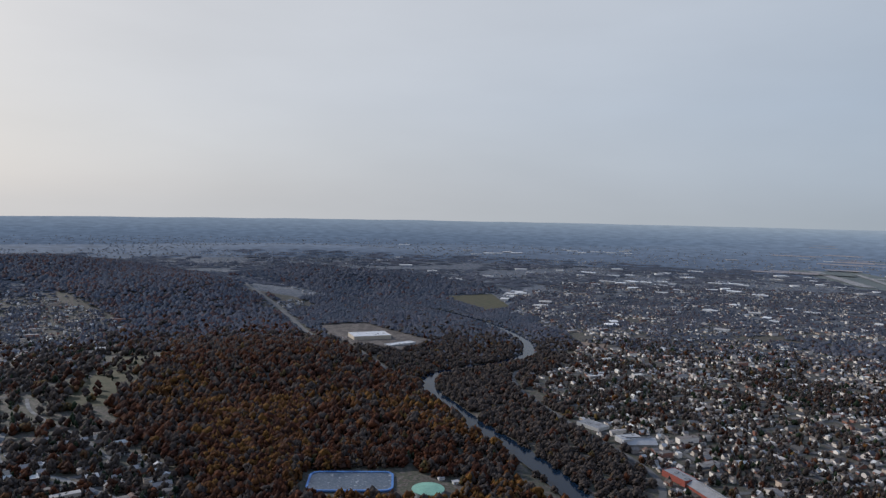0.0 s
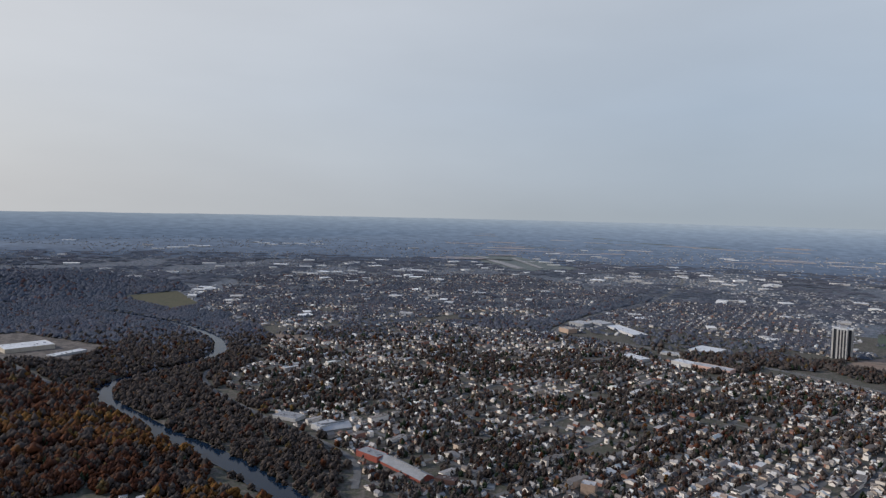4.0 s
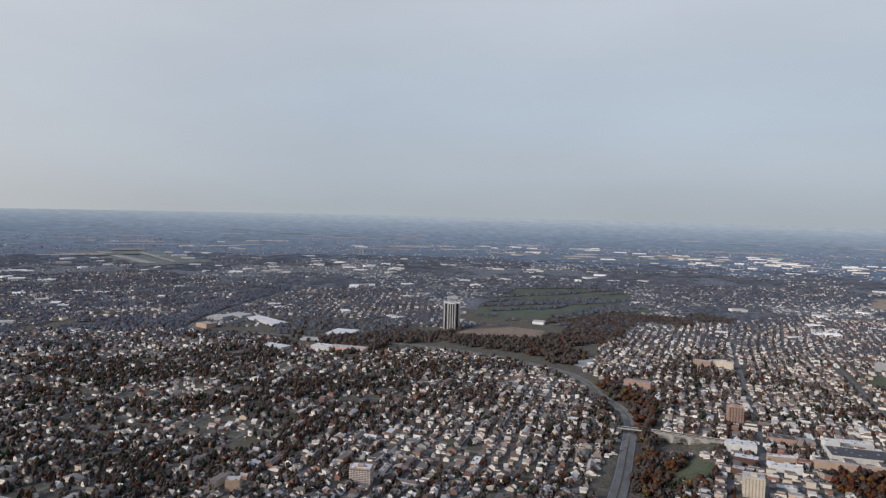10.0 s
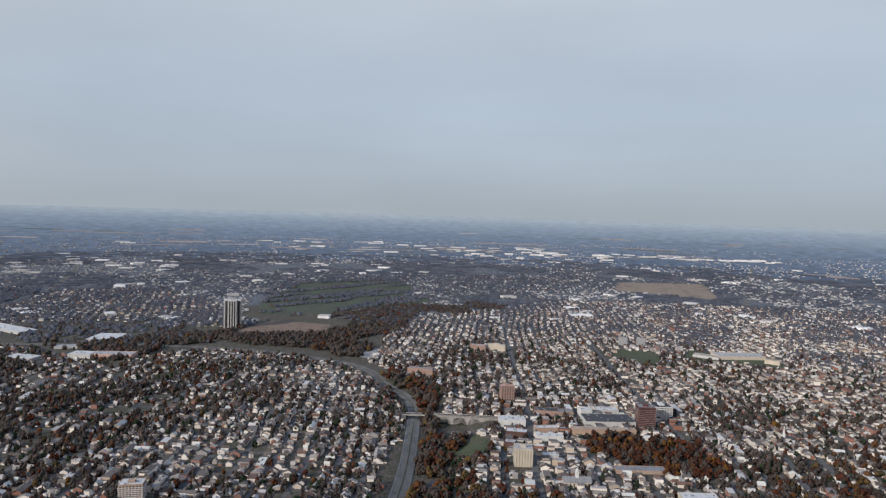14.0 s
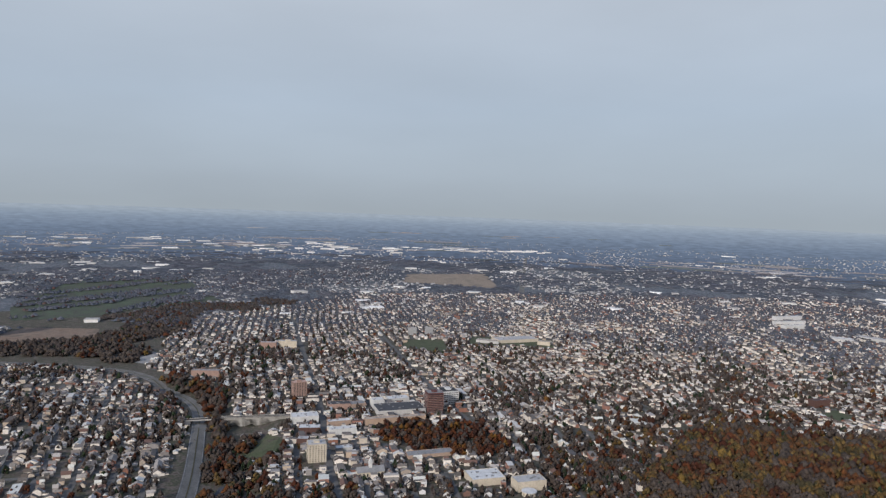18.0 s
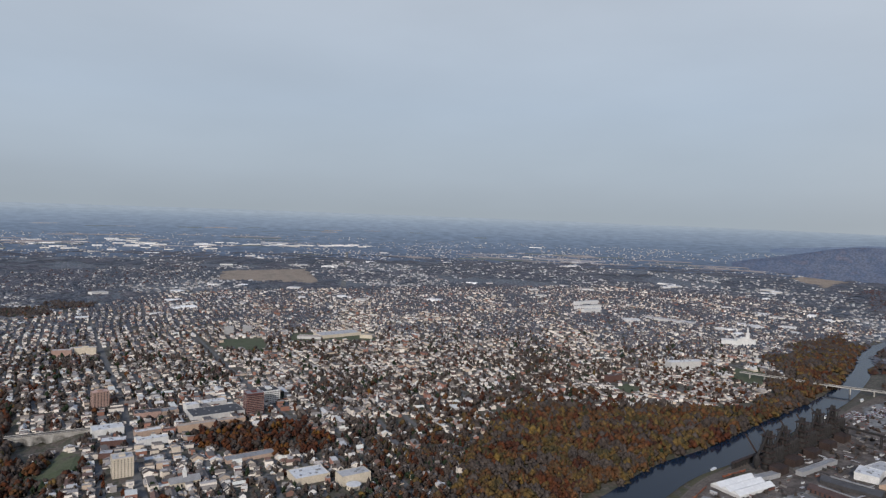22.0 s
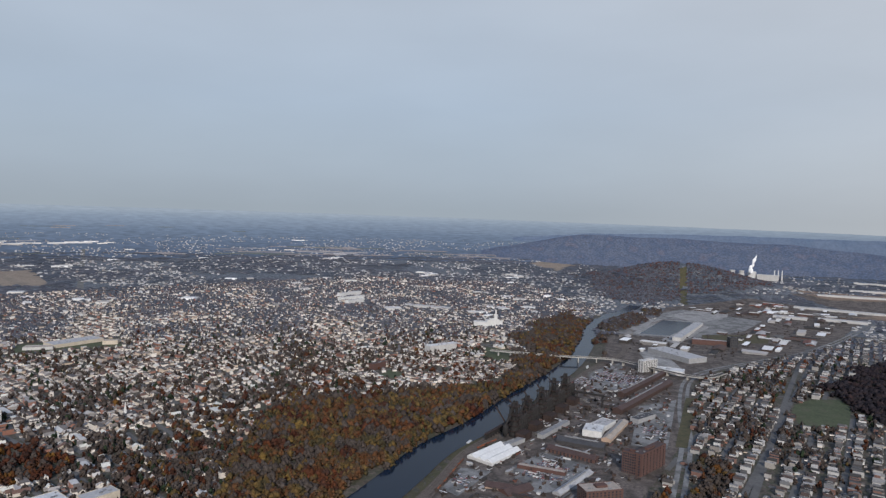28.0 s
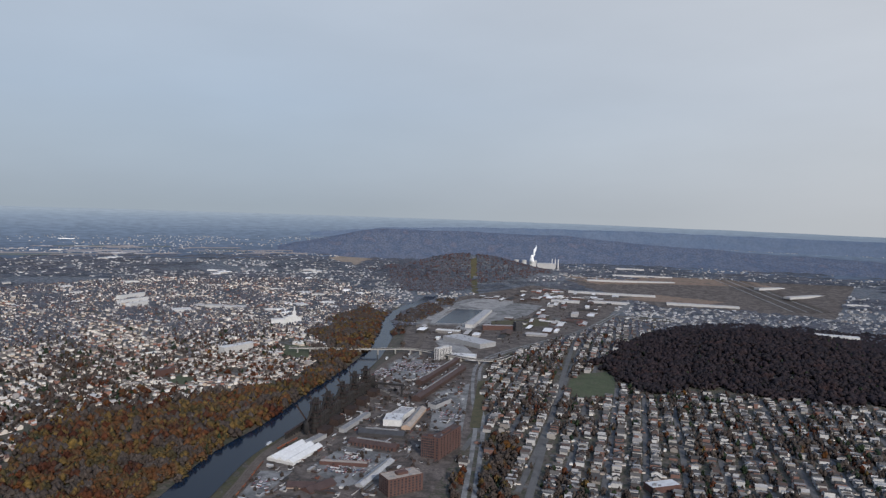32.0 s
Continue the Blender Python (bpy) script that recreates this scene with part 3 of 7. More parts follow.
# ---------------------------------------------------------------- the plan of the town
WOODS = {
    "west": [(230, 880), (40, 1540), (-70, 1700), (-240, 2000), (-540, 2600), (-1100, 3450), (-3000, 4900), (-4300, 4500), (-2500, 3200), (-1500, 2650), (-980, 2300), (-930, 2000), (-800, 1920), (-690, 1880), (-640, 1500), (-620, 1380), (-560, 1230), (-430, 1120), (-340, 1000), (-250, 800)],
    "river": [(300, 900), (395, 1053), (300, 1374), (262, 1705), (417, 1914), (520, 2300), (430, 2756), (380, 3300), (-480, 3150), (-520, 2640), (-200, 2000), (-60, 1700), (100, 1400), (240, 1000)],
    "bank": [(640, -60), (790, -230), (963, -346), (1101, -433), (1304, -610), (1252, -860), (1205, -1130), (1390, -1500), (1500, -1560), (1640, -1800), (1850, -2150), (1700, -2100), (1480, -1780), (1230, -1390), (1013, -923), (960, -690), (850, -509), (700, -280)],
    "bank_upper": [(1205, -1130), (1300, -1250), (1350, -1320), (1470, -1462), (1570, -1560), (1720, -1780), (1900, -2080), (1970, -2300), (1850, -2150), (1640, -1800), (1500, -1560), (1390, -1500)],
    "south_bank": [(1250, -1600), (1480, -1860), (1680, -2130), (1780, -2400), (1840, -2700), (1720, -2720), (1640, -2420), (1500, -2050), (1260, -1700)],
    "hill": [(600, -1570), (520, -1560), (316, -1640), (29, -1743), (-300, -1800), (-700, -2600), (60, -2950), (500, -2850), (730, -2600), (700, -2050), (690, -1800)],
    "belt": [(1480, 1300), (1640, 1245), (1860, 1170), (1790, 900), (1760, 720), (1830, 690), (2010, 780), (2180, 740), (2560, 760), (2900, 480), (3060, 470), (2800, 1000), (2480, 1030), (2260, 960), (2060, 930), (2030, 1190), (1890, 1400), (1600, 1500)],
    "creek": [(850, 225), (960, 235), (1120, 275), (1290, 330), (1500, 400), (1640, 520), (1640, 600), (1500, 480), (1330, 385), (1170, 335), (930, 285), (850, 280)],
    "canal": [(1250, 2200), (1400, 1960), (1480, 1930), (1920, 2250), (2550, 2520), (2560, 2650), (1900, 2400), (1450, 2080), (1380, 2400)],
    "grove": [(1150, -20), (1240, 60), (1330, 0), (1310, -150), (1200, -200), (1130, -120)],
    "gold": [(-460, 1390), (-250, 1450), (-130, 1000), (-290, 960)],
    "gully": [(625, -1095), (602, -930), (540, -820), (420, -740), (430, -850), (520, -970), (585, -1085)],
    "bank_fringe": [(700, -20), (950, -160), (1200, -310), (1430, -540), (1420, -850), (1270, -930), (1190, -860), (1250, -640), (1060, -470), (930, -390), (760, -260), (620, -90)],
    "crescent": [(1290, -1000), (1240, -1130), (1300, -1230), (1450, -1240), (1570, -1200), (1590, -1080), (1500, -930), (1380, -920)],
    "left": [(-430, 1110), (-560, 1230), (-640, 1300), (-650, 1420), (-720, 1800), (-790, 1920), (-930, 2000), (-1000, 2280), (-1150, 1900), (-960, 1500), (-900, 1250), (-900, 1000), (-640, 920), (-300, 850), (-330, 1000)],
    "slope": [(890, 40), (1010, 60), (1010, 200), (1110, 205), (1150, 190), (1250, 235), (1240, 320), (1100, 290), (960, 240), (850, 225), (800, 180)],
    "beyond": [(3660, 2050), (5030, 100), (3920, 40), (3350, 540), (3100, 1800)],
    "east_hill": [(1900, -2700), (2000, -3200), (1900, -3900), (2300, -4500), (3300, -5000), (3300, -4000), (2900, -3400), (2300, -2900)],
    "upriver": [(-480, 3150), (380, 3300), (420, 3700), (0, 4500), (-900, 5000), (-1100, 3900), (-540, 3150)],
}
CLEAR = {
    "arch_view": [(1262, 235), (1262, 325), (1345, 345), (1345, 215)],
    "works": [(760, -540), (900, -780), (1000, -990), (1240, -1590), (1480, -1900), (1650, -2450), (1840, -2800), (1800, -3500), (1200, -3500), (960, -2350), (1000, -1850), (940, -1560), (720, -1180), (640, -1000), (560, -780), (600, -600)],
    "plant": [(-370, 2420), (-210, 2500), (40, 2180), (-60, 1930), (-230, 2060)],
    "golf": [(2349, 1329), (2420, 1238), (2480, 1114), (2624, 1076), (2844, 901), (2980, 790), (3132, 883), (3160, 1003), (3500, 1060), (3838, 1222), (3700, 1500), (3527, 1699), (3208, 1645), (2635, 1492)],
    "clearing": [(1950, 1210), (2080, 1230), (2240, 1220), (2250, 990), (2080, 930)],
    "school": [(2120, -210), (2260, -230), (2240, -490), (2090, -480)],
    "pool": [(-185, 970), (-180, 1068), (-40, 1078), (30, 1050), (80, 1010), (50, 950), (-60, 960)],
    "upper_field": [(95, 3340), (365, 3500), (403, 3000), (279, 2890)],
    "lawn": [(665, -1500), (690, -1570), (684, -1640), (640, -1680), (600, -1640), (570, -1560), (546, -1504), (608, -1421)],
    "park": [(1105, 225), (1150, 275), (1265, 245), (1180, 195)],
    "mall": [(1600, 1700), (1500, 1480), (1780, 1180), (1960, 1260), (2010, 1700), (1850, 1980)],
    "mid_park": [(1427, -927), (1463, -985), (1386, -995), (1378, -929)],
    "ballfield": [(1563, -1410), (1481, -1452), (1362, -1327), (1436, -1287)],
    "meadow": [(-790, 1800), (-700, 1790), (-660, 1500), (-640, 1380), (-730, 1370), (-760, 1560)],
    "flats": [(1780, -3900), (1320, -4800), (300, -5200), (250, -3300), (640, -3300), (940, -3150)],
    "east_field": [(4056, -4116), (4240, -4594), (3786, -4418), (3452, -3807)],
    "hill_field": [(3994, -6043), (3819, -6703), (2931, -5328), (3256, -5181)],
    "north_field": [(3940, 12), (3738, -528), (4622, -552), (4460, -17)],
    "airfield": [(2780, 4150), (3150, 5750), (3700, 5700), (3400, 4150)],
    "sports": [(2050, 10), (2185, -15), (2195, -135), (2000, -135)],
    "cut": [(1838, -2980), (2585, -4125), (2620, -4100), (1866, -2960)],
}
HIGHWAY = [(600, 240), (929, 298), (1050, 322), (1173, 352), (1344, 398), (1460, 445), (1544, 517), (1675, 658), (1716, 777), (1745, 930), (1740, 1100), (1700, 1300), (1560, 1700), (1480, 1960), (1897, 2230), (2300, 2420), (2585, 2560), (3432, 3200), (3935, 3733)]
MAIN_STREET = [(880, 60), (1076, 110), (1486, 182), (2092, 315), (2633, 434)]
CROSS_TOWN = [(1300, -150), (1565, -81), (2184, 55), (2510, 106)]
FAR_AVENUE = [(3000, -540), (3576, -627), (6499, -1165)]
WORKS_ROAD = [(480, -760), (600, -980), (701, -1154), (820, -1330), (949, -1550), (990, -1690), (985, -1850), (965, -2050), (956, -2209), (1000, -2600), (1100, -3200)]
SOUTH_AVENUE = [(330, -560), (456, -908), (600, -1280), (773, -1734), (989, -2325)]
HILL_ROAD = [(-760, 1250), (-667, 1080), (-536, 1017), (-432, 956), (-250, 850)]
MEADOW_ROAD = [(-820, 1420), (-755, 1330), (-588, 1191), (-500, 1100)]
VALLEY_ROAD = [(-1100, 3560), (-800, 3000), (-536, 2616), (-380, 2260), (-242, 2006), (-150, 1840), (-75, 1720)]
RAIL_WEST = [(350, 940), (385, 1080), (300, 1360), (240, 1600), (255, 1760), (330, 1860)]


def beside(pts, off):
    """The same line, that many metres to its left."""
    p = smooth(pts, 60)
    d = np.gradient(p, axis=0)
    d /= np.hypot(d[:, 0], d[:, 1])[:, None]
    return [tuple(q) for q in p + np.stack([-d[:, 1], d[:, 0]], 1) * off]


ROADS = [(HIGHWAY, 13), (MAIN_STREET, 6), (CROSS_TOWN, 5), (beside(WORKS_ROAD, 7.5), 4.2), (beside(WORKS_ROAD, -7.5), 4.2), (SOUTH_AVENUE, 6), (HILL_ROAD, 4.5), (MEADOW_ROAD, 3.5), (VALLEY_ROAD, 14), (RAIL_WEST, 6)]
ROAD_LINES = [(smooth(pts, 110), half) for pts, half in ROADS]
# region, street direction, street spacing, lot width, share built on, yard trees a house
DISTRICTS = {
    "west_end": ([(330, 960), (410, 1060), (310, 1390), (270, 1700), (430, 1920), (560, 2300), (1250, 2300), (1480, 1950), (1560, 1500), (1450, 1250), (1420, 900), (700, 830), (430, 820)], 17, 62, 12.5, 0.74, 2.5),
    "hillside": ([(430, 820), (700, 830), (1420, 900), (1455, 1250), (1600, 1230), (1700, 1120), (1740, 880), (1690, 700), (1520, 520), (1340, 420), (1170, 375), (700, 280), (560, 400)], 15, 52, 8.8, 1.04, 0.85),
    "north": ([(1290, 310), (1560, 400), (1720, 640), (2180, 740), (2560, 720), (2980, 440), (3400, 200), (3500, -700), (2500, -900), (1500, -520), (1300, -300), (1060, -60), (880, 60), (1000, 200)], 11, 52, 8.8, 1.05, 0.65),
    "college": ([(880, 60), (1060, -60), (1300, -300), (1500, -520), (1330, -600), (1110, -430), (960, -350), (800, -220)], 4, 60, 12, 0.85, 2.6),
    "east": ([(1330, -600), (1500, -520), (2500, -900), (3500, -700), (3600, -2200), (2900, -2900), (2000, -2500), (1650, -1800), (1500, -1540), (1400, -1500), (1230, -1130), (1270, -860)], -4, 54, 9.4, 0.92, 1.0),
    "south_side": ([(300, -700), (480, -740), (640, -1000), (720, -1190), (930, -1560), (980, -1850), (960, -2300), (700, -2050), (690, -1800), (620, -1560), (316, -1630), (29, -1740), (-300, -1800), (-250, -900)], -71.5, 62, 6.9, 1.05, 0.65),
    "hill_foot": ([(720, -2080), (960, -2330), (1000, -2700), (740, -2620)], -71, 52, 11, 0.9, 1.0),
    "far_south": ([(-900, 1060), (-560, 1230), (-430, 1110), (-340, 990), (-300, 850), (-700, 850)], 35, 60, 15, 0.8, 2.0),
    "valley": ([(-1000, 2280), (-1500, 2600), (-1900, 2700), (-1500, 1500), (-860, 1300), (-880, 1900)], 30, 58, 12, 0.95, 1.3),
    "mall_side": ([(1500, 1990), (1900, 2250), (2600, 2500), (2900, 2100), (2500, 1600), (2050, 1290), (1980, 1700), (1860, 1990)], 30, 58, 11, 0.95, 1.5),
    "far_west": ([(560, 2300), (450, 2800), (420, 3300), (900, 4200), (2600, 3900), (2600, 2650), (1880, 2420), (1440, 2110), (1390, 2420)], 22, 64, 13.5, 0.72, 2.4),
}

# name, x, y, turn, width, depth, height, roof, wall, roofing, label
WORKS_A = [
    ('brick_mill', 766, -904, 16, 90.7, 20, 11.2, 'g', 'brick', 'rust', 'long red brick mill with a pitched rusty roof'),
    ('dark_shed', 794, -960, 26, 86.2, 24, 11.3, 'g', 'dark', 'dark', 'long dark weathered works shed'),
    ('factory', 824, -1032, 31, 36.1, 45, 11.9, 'f', 'white', 'white', 'white flat-roofed factory hall among old works'),
    ('factory', 839, -1075, -77, 67.1, 30, 9.9, 'f', 'white', 'pale', 'white flat-roofed factory hall among old works'),
    ('tan_shed', 805, -1074, -67, 133.4, 18, 9.8, 'g', 'tan', 'tan', 'tan metal shed with a pitched roof'),
    ('works_office', 823, -1188, -87, 63.7, 20, 9.1, 'f', 'grey', 'dark', 'small grey office with a dark flat roof on a lot'),
    ('brown_shed', 925, -1339, -75, 331.9, 20, 13.8, 'g', 'rust', 'rust', 'very long rust-brown works shed'),
    ('brown_shed', 999, -1440, -75, 297.9, 16, 13.4, 'g', 'rust', 'rust', 'very long rust-brown works shed'),
    ('brick_office', 612, -787, 67, 58.6, 30, 25.5, 'f', 'brick', 'tan', 'brick office block with a pale flat roof'),
    ('brick_frame_block', 659, -927, 15, 28.8, 14, 36.0, 'f', 'brick', 'rust', 'old brick block with open dark window bays'),
    ('brick_frame_block', 651, -963, -83, 81.8, 16, 36.8, 'f', 'brick', 'rust', 'old brick block with open dark window bays'),
    ('hotel_tower', 1088, -1581, 86, 58.1, 18, 32.2, 'f', 'pale', 'white', 'pale hotel tower beside the bridge road'),
    ('casino_hall', 1150, -1815, -13, 170.0, 70, 15.0, 'f', 'grey', 'pale', 'wide grey hall with a pale roof'),
    ('casino_hall', 1037, -1610, 28, 72.2, 40, 11.6, 'f', 'white', 'white', 'low white hall with stepped flat roofs'),
    ('red_hall', 1206, -2101, 37, 118.4, 20, 16.4, 'f', 'brick', 'pale', 'long red hall by the basin'),
]
WORKS_B = [
    ('dark_frame_hall', 1144, -2128, 60, 28.2, 20, 32.9, 'f', 'dark', 'dark', 'dark steel-framed works block'),
    ('corner_store', 298, -1041, 53, 51.8, 24, 9.0, 'f', 'brick', 'white', 'brick corner building with a white flat roof'),
    ('works_hall', 715, -718, 85, 49.7, 24, 7.6, 'g', 'brick', 'rust', 'low brick hall with red and cream roofs'),
    ('works_hall', 738, -705, 35, 41.1, 22, 7.6, 'g', 'tan', 'rust', 'low brick hall with red and cream roofs'),
    ('long_platform_shed', 683, -812, -75, 115.5, 14, 5.9, 'g', 'grey', 'pale', 'long grey platform shed by parked cars'),
    ('long_platform_shed', 747, -807, 30, 79.8, 12, 6.1, 'f', 'brick', 'tan', 'low tan-roofed arcade on a car park'),
    ('rail_shed', 866, -859, -80, 52.2, 14, 6.7, 'f', 'grey', 'grey', 'grey flat shed by the tracks'),
    ('rail_shed', 878, -979, -74, 116.2, 12, 7.2, 'f', 'grey', 'grey', 'grey flat shed by the tracks'),
]
OUTER_A = [
    ('basin_shed', 1382, -2253, -69, 405.2, 30, 12.0, 'f', 'pale', 'pale', 'long pale shed beside the water basin'),
    ('school', 2209, -371, -71, 144.0, 60, 9.8, 'f', 'cream', 'pale', 'cream school with broad pale roofs'),
    ('school', 2172, -277, 71, 75.1, 30, 7.7, 'f', 'pale', 'tan', 'pale school wing with flat roof'),
    ('school', 2155, -459, 66, 41.4, 25, 11.3, 'f', 'cream', 'tan', 'cream school wing with flat roof'),
    ('brick_hall', 1491, -964, -78, 46.0, 18, 16.3, 'f', 'brick', 'rust', 'square brick hall among red trees'),
    ('hospital_block', 2832, -1662, -72, 152.0, 22, 17.3, 'f', 'white', 'white', 'white hospital slab of several storeys'),
    ('hospital_block', 2694, -1591, -79, 146.1, 22, 16.4, 'f', 'white', 'white', 'white hospital slab of several storeys'),
    ('hospital_block', 2599, -1553, -71, 111.1, 22, 15.9, 'f', 'white', 'white', 'white hospital slab of several storeys'),
    ('store', 2368, -1601, 64, 71.0, 50, 7.5, 'f', 'pale', 'white', 'pale depot with white roof'),
    ('store', 2344, -1764, 29, 215.1, 40, 7.7, 'f', 'pale', 'pale', 'very long pale-roofed depot'),
    ('mill_flats', 1594, -1257, -90, 101.9, 26, 18.5, 'f', 'pale', 'white', 'pale mill building with bright upper wall'),
    ('grain_plant', 1859, -1649, 48, 49.8, 30, 18.7, 'f', 'white', 'white', 'white plant hall below a tower'),
    ('grain_plant', 1843, -1693, 76, 52.0, 20, 24.6, 'f', 'white', 'white', 'white plant hall below a tower'),
    ('town_slab', 2276, -31, -87, 28.4, 14, 24.2, 'f', 'grey', 'pale', 'grey tower block among houses'),
    ('town_slab', 2300, -88, -86, 27.0, 14, 20.9, 'f', 'grey', 'pale', 'grey tower block among houses'),
]
OUTER_B = [
    ('flats_row', 2003, 396, -88, 47.0, 18, 18.6, 'f', 'pinkbrick', 'pale', 'old brick flats among houses'),
    ('flats_row', 2022, 342, -88, 52.6, 18, 20.2, 'f', 'cream', 'pale', 'cream rendered flats among houses'),
    ('old_works', 1663, 478, -89, 66.4, 18, 14.5, 'f', 'pinkbrick', 'grey', 'long pink brick works'),
]
FLATS = [
    ('long_white_shed', 1474, -4230, 32, 550.6, 44, 8.0, 'f', 'pale', 'pale', 'very long pale storage shed on the flats'),
    ('long_white_shed', 1547, -4672, 28, 401.7, 44, 8.8, 'f', 'pale', 'pale', 'very long pale storage shed on the flats'),
    ('long_white_shed', 1314, -3481, 19, 452.4, 44, 6.7, 'f', 'pale', 'pale', 'very long pale storage shed on the flats'),
    ('long_white_shed', 812, -3355, 19, 326.6, 44, 7.2, 'f', 'pale', 'pale', 'very long pale storage shed on the flats'),
    ('long_white_shed', 1830, -5225, 26, 215.6, 44, 9.9, 'f', 'pale', 'pale', 'very long pale storage shed on the flats'),
    ('white_depot', 703, -4500, 56, 204.3, 40, 9.5, 'f', 'pale', 'pale', 'white flat-roofed depot beyond the wooded hill'),
    ('white_depot', 463, -4171, 63, 342.1, 40, 8.8, 'f', 'pale', 'pale', 'white flat-roofed depot beyond the wooded hill'),
    ('white_depot', 217, -3895, 36, 112.3, 40, 8.2, 'f', 'pale', 'pale', 'white flat-roofed depot beyond the wooded hill'),
    ('white_depot', 1194, -3116, 21, 183.9, 40, 8.1, 'f', 'pale', 'pale', 'white flat-roofed depot beyond the wooded hill'),
    ('white_depot', 1363, -3008, 20, 133.8, 40, 8.0, 'f', 'pale', 'pale', 'white flat-roofed depot beyond the wooded hill'),
    ('hilltop_hall', 195, -2634, 13, 131.4, 30, 13.9, 'f', 'white', 'white', 'white slab building among dark hillside trees'),
]
STORES = [
    ('superstore', 1732, 1499, -72, 83.6, 95, 7.9, 'f', 'pale', 'white', 'large store with a bright white flat roof'),
    ('store', 1430, 1499, -87, 78.8, 40, 7.3, 'f', 'pale', 'white', 'store with a white flat roof'),
    ('store', 1536, 1307, -73, 109.7, 40, 10.6, 'f', 'pink', 'pale', 'long pinkish shopping hall'),
    ('store', 1508, 1382, -79, 62.7, 40, 10.8, 'f', 'pale', 'white', 'store with a white flat roof'),
    ('store', 1738, 1879, 77, 208.8, 60, 6.7, 'f', 'pale', 'white', 'store with a white flat roof'),
    ('store', 1666, 2043, -77, 70.5, 60, 11.5, 'f', 'grey', 'pale', 'store with a grey flat roof'),
    ('store', 1742, 2023, -86, 80.4, 60, 11.6, 'f', 'grey', 'pale', 'store with a grey flat roof'),
    ('store', 1520, 1936, -90, 54.1, 40, 14.9, 'f', 'tan', 'tan', 'tan block at the edge of the trees'),
    ('store', 1587, 1496, -64, 78.6, 30, 5.8, 'f', 'pale', 'pale', 'low pale row of shops'),
]
WEST = [
    ('red_mill', 449, 977, -76, 109.5, 28, 10.9, 'g', 'orange', 'grey', 'orange-red mill with a grey pitched metal roof'),
    ('red_mill', 421, 1053, -68, 51.7, 26, 9.4, 'f', 'orange', 'grey', 'orange-red mill wing with a grey roof'),
    ('brick_store', 487, 906, -51, 34.3, 16, 7.7, 'f', 'brick', 'rust', 'small red brick store'),
    ('warehouse', 348, 1319, -53, 55.0, 34, 6.1, 'f', 'pale', 'grey', 'pale warehouse with a grey flat roof'),
    ('warehouse', 408, 1225, 2, 64.5, 34, 10.5, 'g', 'grey', 'pale', 'warehouse with a ribbed pale roof'),
    ('warehouse', 395, 1233, -72, 28.7, 44, 9.4, 'f', 'pale', 'pale', 'pale warehouse wing with flat roof'),
    ('assembly_plant', -167, 2199, 20, 123.7, 80, 13.0, 'f', 'cream', 'white', 'cream plant with a white flat roof in the woods'),
    ('plant_annex', -62, 2071, 38, 98.2, 30, 5.5, 'f', 'pale', 'white', 'low white annex roofs beside the plant'),
    ('apartment_block', 798, 648, -65, 32.5, 22, 26.0, 'f', 'tanbrick', 'white', 'nine-storey tan apartment block with white bands'),
    ('brown_block', 668, 786, -51, 21.3, 18, 15.7, 'f', 'tan', 'pale', 'plain tan block with one blank wall'),
]
CENTRE_A = [
    ('city_block', 1321, 188, -74, 51.4, 30, 13.4, 'f', 'white', 'white', 'white flat-roofed city building'),
    ('city_block', 1257, 169, -85, 39.3, 22, 10.9, 'f', 'brick', 'white', 'brick city building with a white roof'),
    ('grand_hotel', 1116, 138, -76, 30.0, 26, 30.0, 'f', 'cream', 'pale', 'cream brick grand hotel of nine storeys'),
    ('city_block', 1408, 130, -80, 47.5, 26, 13.1, 'f', 'pinkbrick', 'dark', 'brick city building with a dark roof'),
    ('city_block', 1417, 93, -66, 32.0, 24, 11.5, 'f', 'tanbrick', 'grey', 'tan brick city building with pale roof'),
    ('brick_flats', 1504, 228, -66, 30.9, 18, 31.6, 'f', 'pinkbrick', 'pink', 'pink brick block of flats'),
    ('long_store', 1322, 10, -75, 122.8, 14, 12.0, 'f', 'tan', 'tan', 'long blank tan store wall'),
    ('parking_deck', 1396, 4, -74, 99.8, 55, 11.2, 'f', 'pale', 'dark', 'parking deck with a dark top'),
    ('red_tower', 1402, -69, -77, 34.0, 28, 42.0, 'f', 'redpanel', 'grey', 'dark red office tower with banded floors'),
    ('office_wing', 1478, -103, -72, 36.5, 40, 27.3, 'f', 'white', 'black', 'white banded office wing with a black roof'),
    ('city_block', 1252, 107, -73, 50.1, 16, 10.8, 'f', 'white', 'white', 'white flat-roofed city building'),
    ('city_block', 1154, 96, -77, 28.0, 14, 9.6, 'f', 'pale', 'white', 'pale city building with flat roof'),
    ('city_block', 1302, 119, -71, 45.2, 16, 9.5, 'f', 'tanbrick', 'white', 'tan brick city building with pale roof'),
    ('city_block', 1433, 51, -66, 25.1, 20, 15.6, 'f', 'white', 'white', 'white flat-roofed city building'),
    ('city_block', 1192, 171, 88, 20.1, 18, 11.4, 'f', 'brick', 'pale', 'brick city building with pale roof'),
]
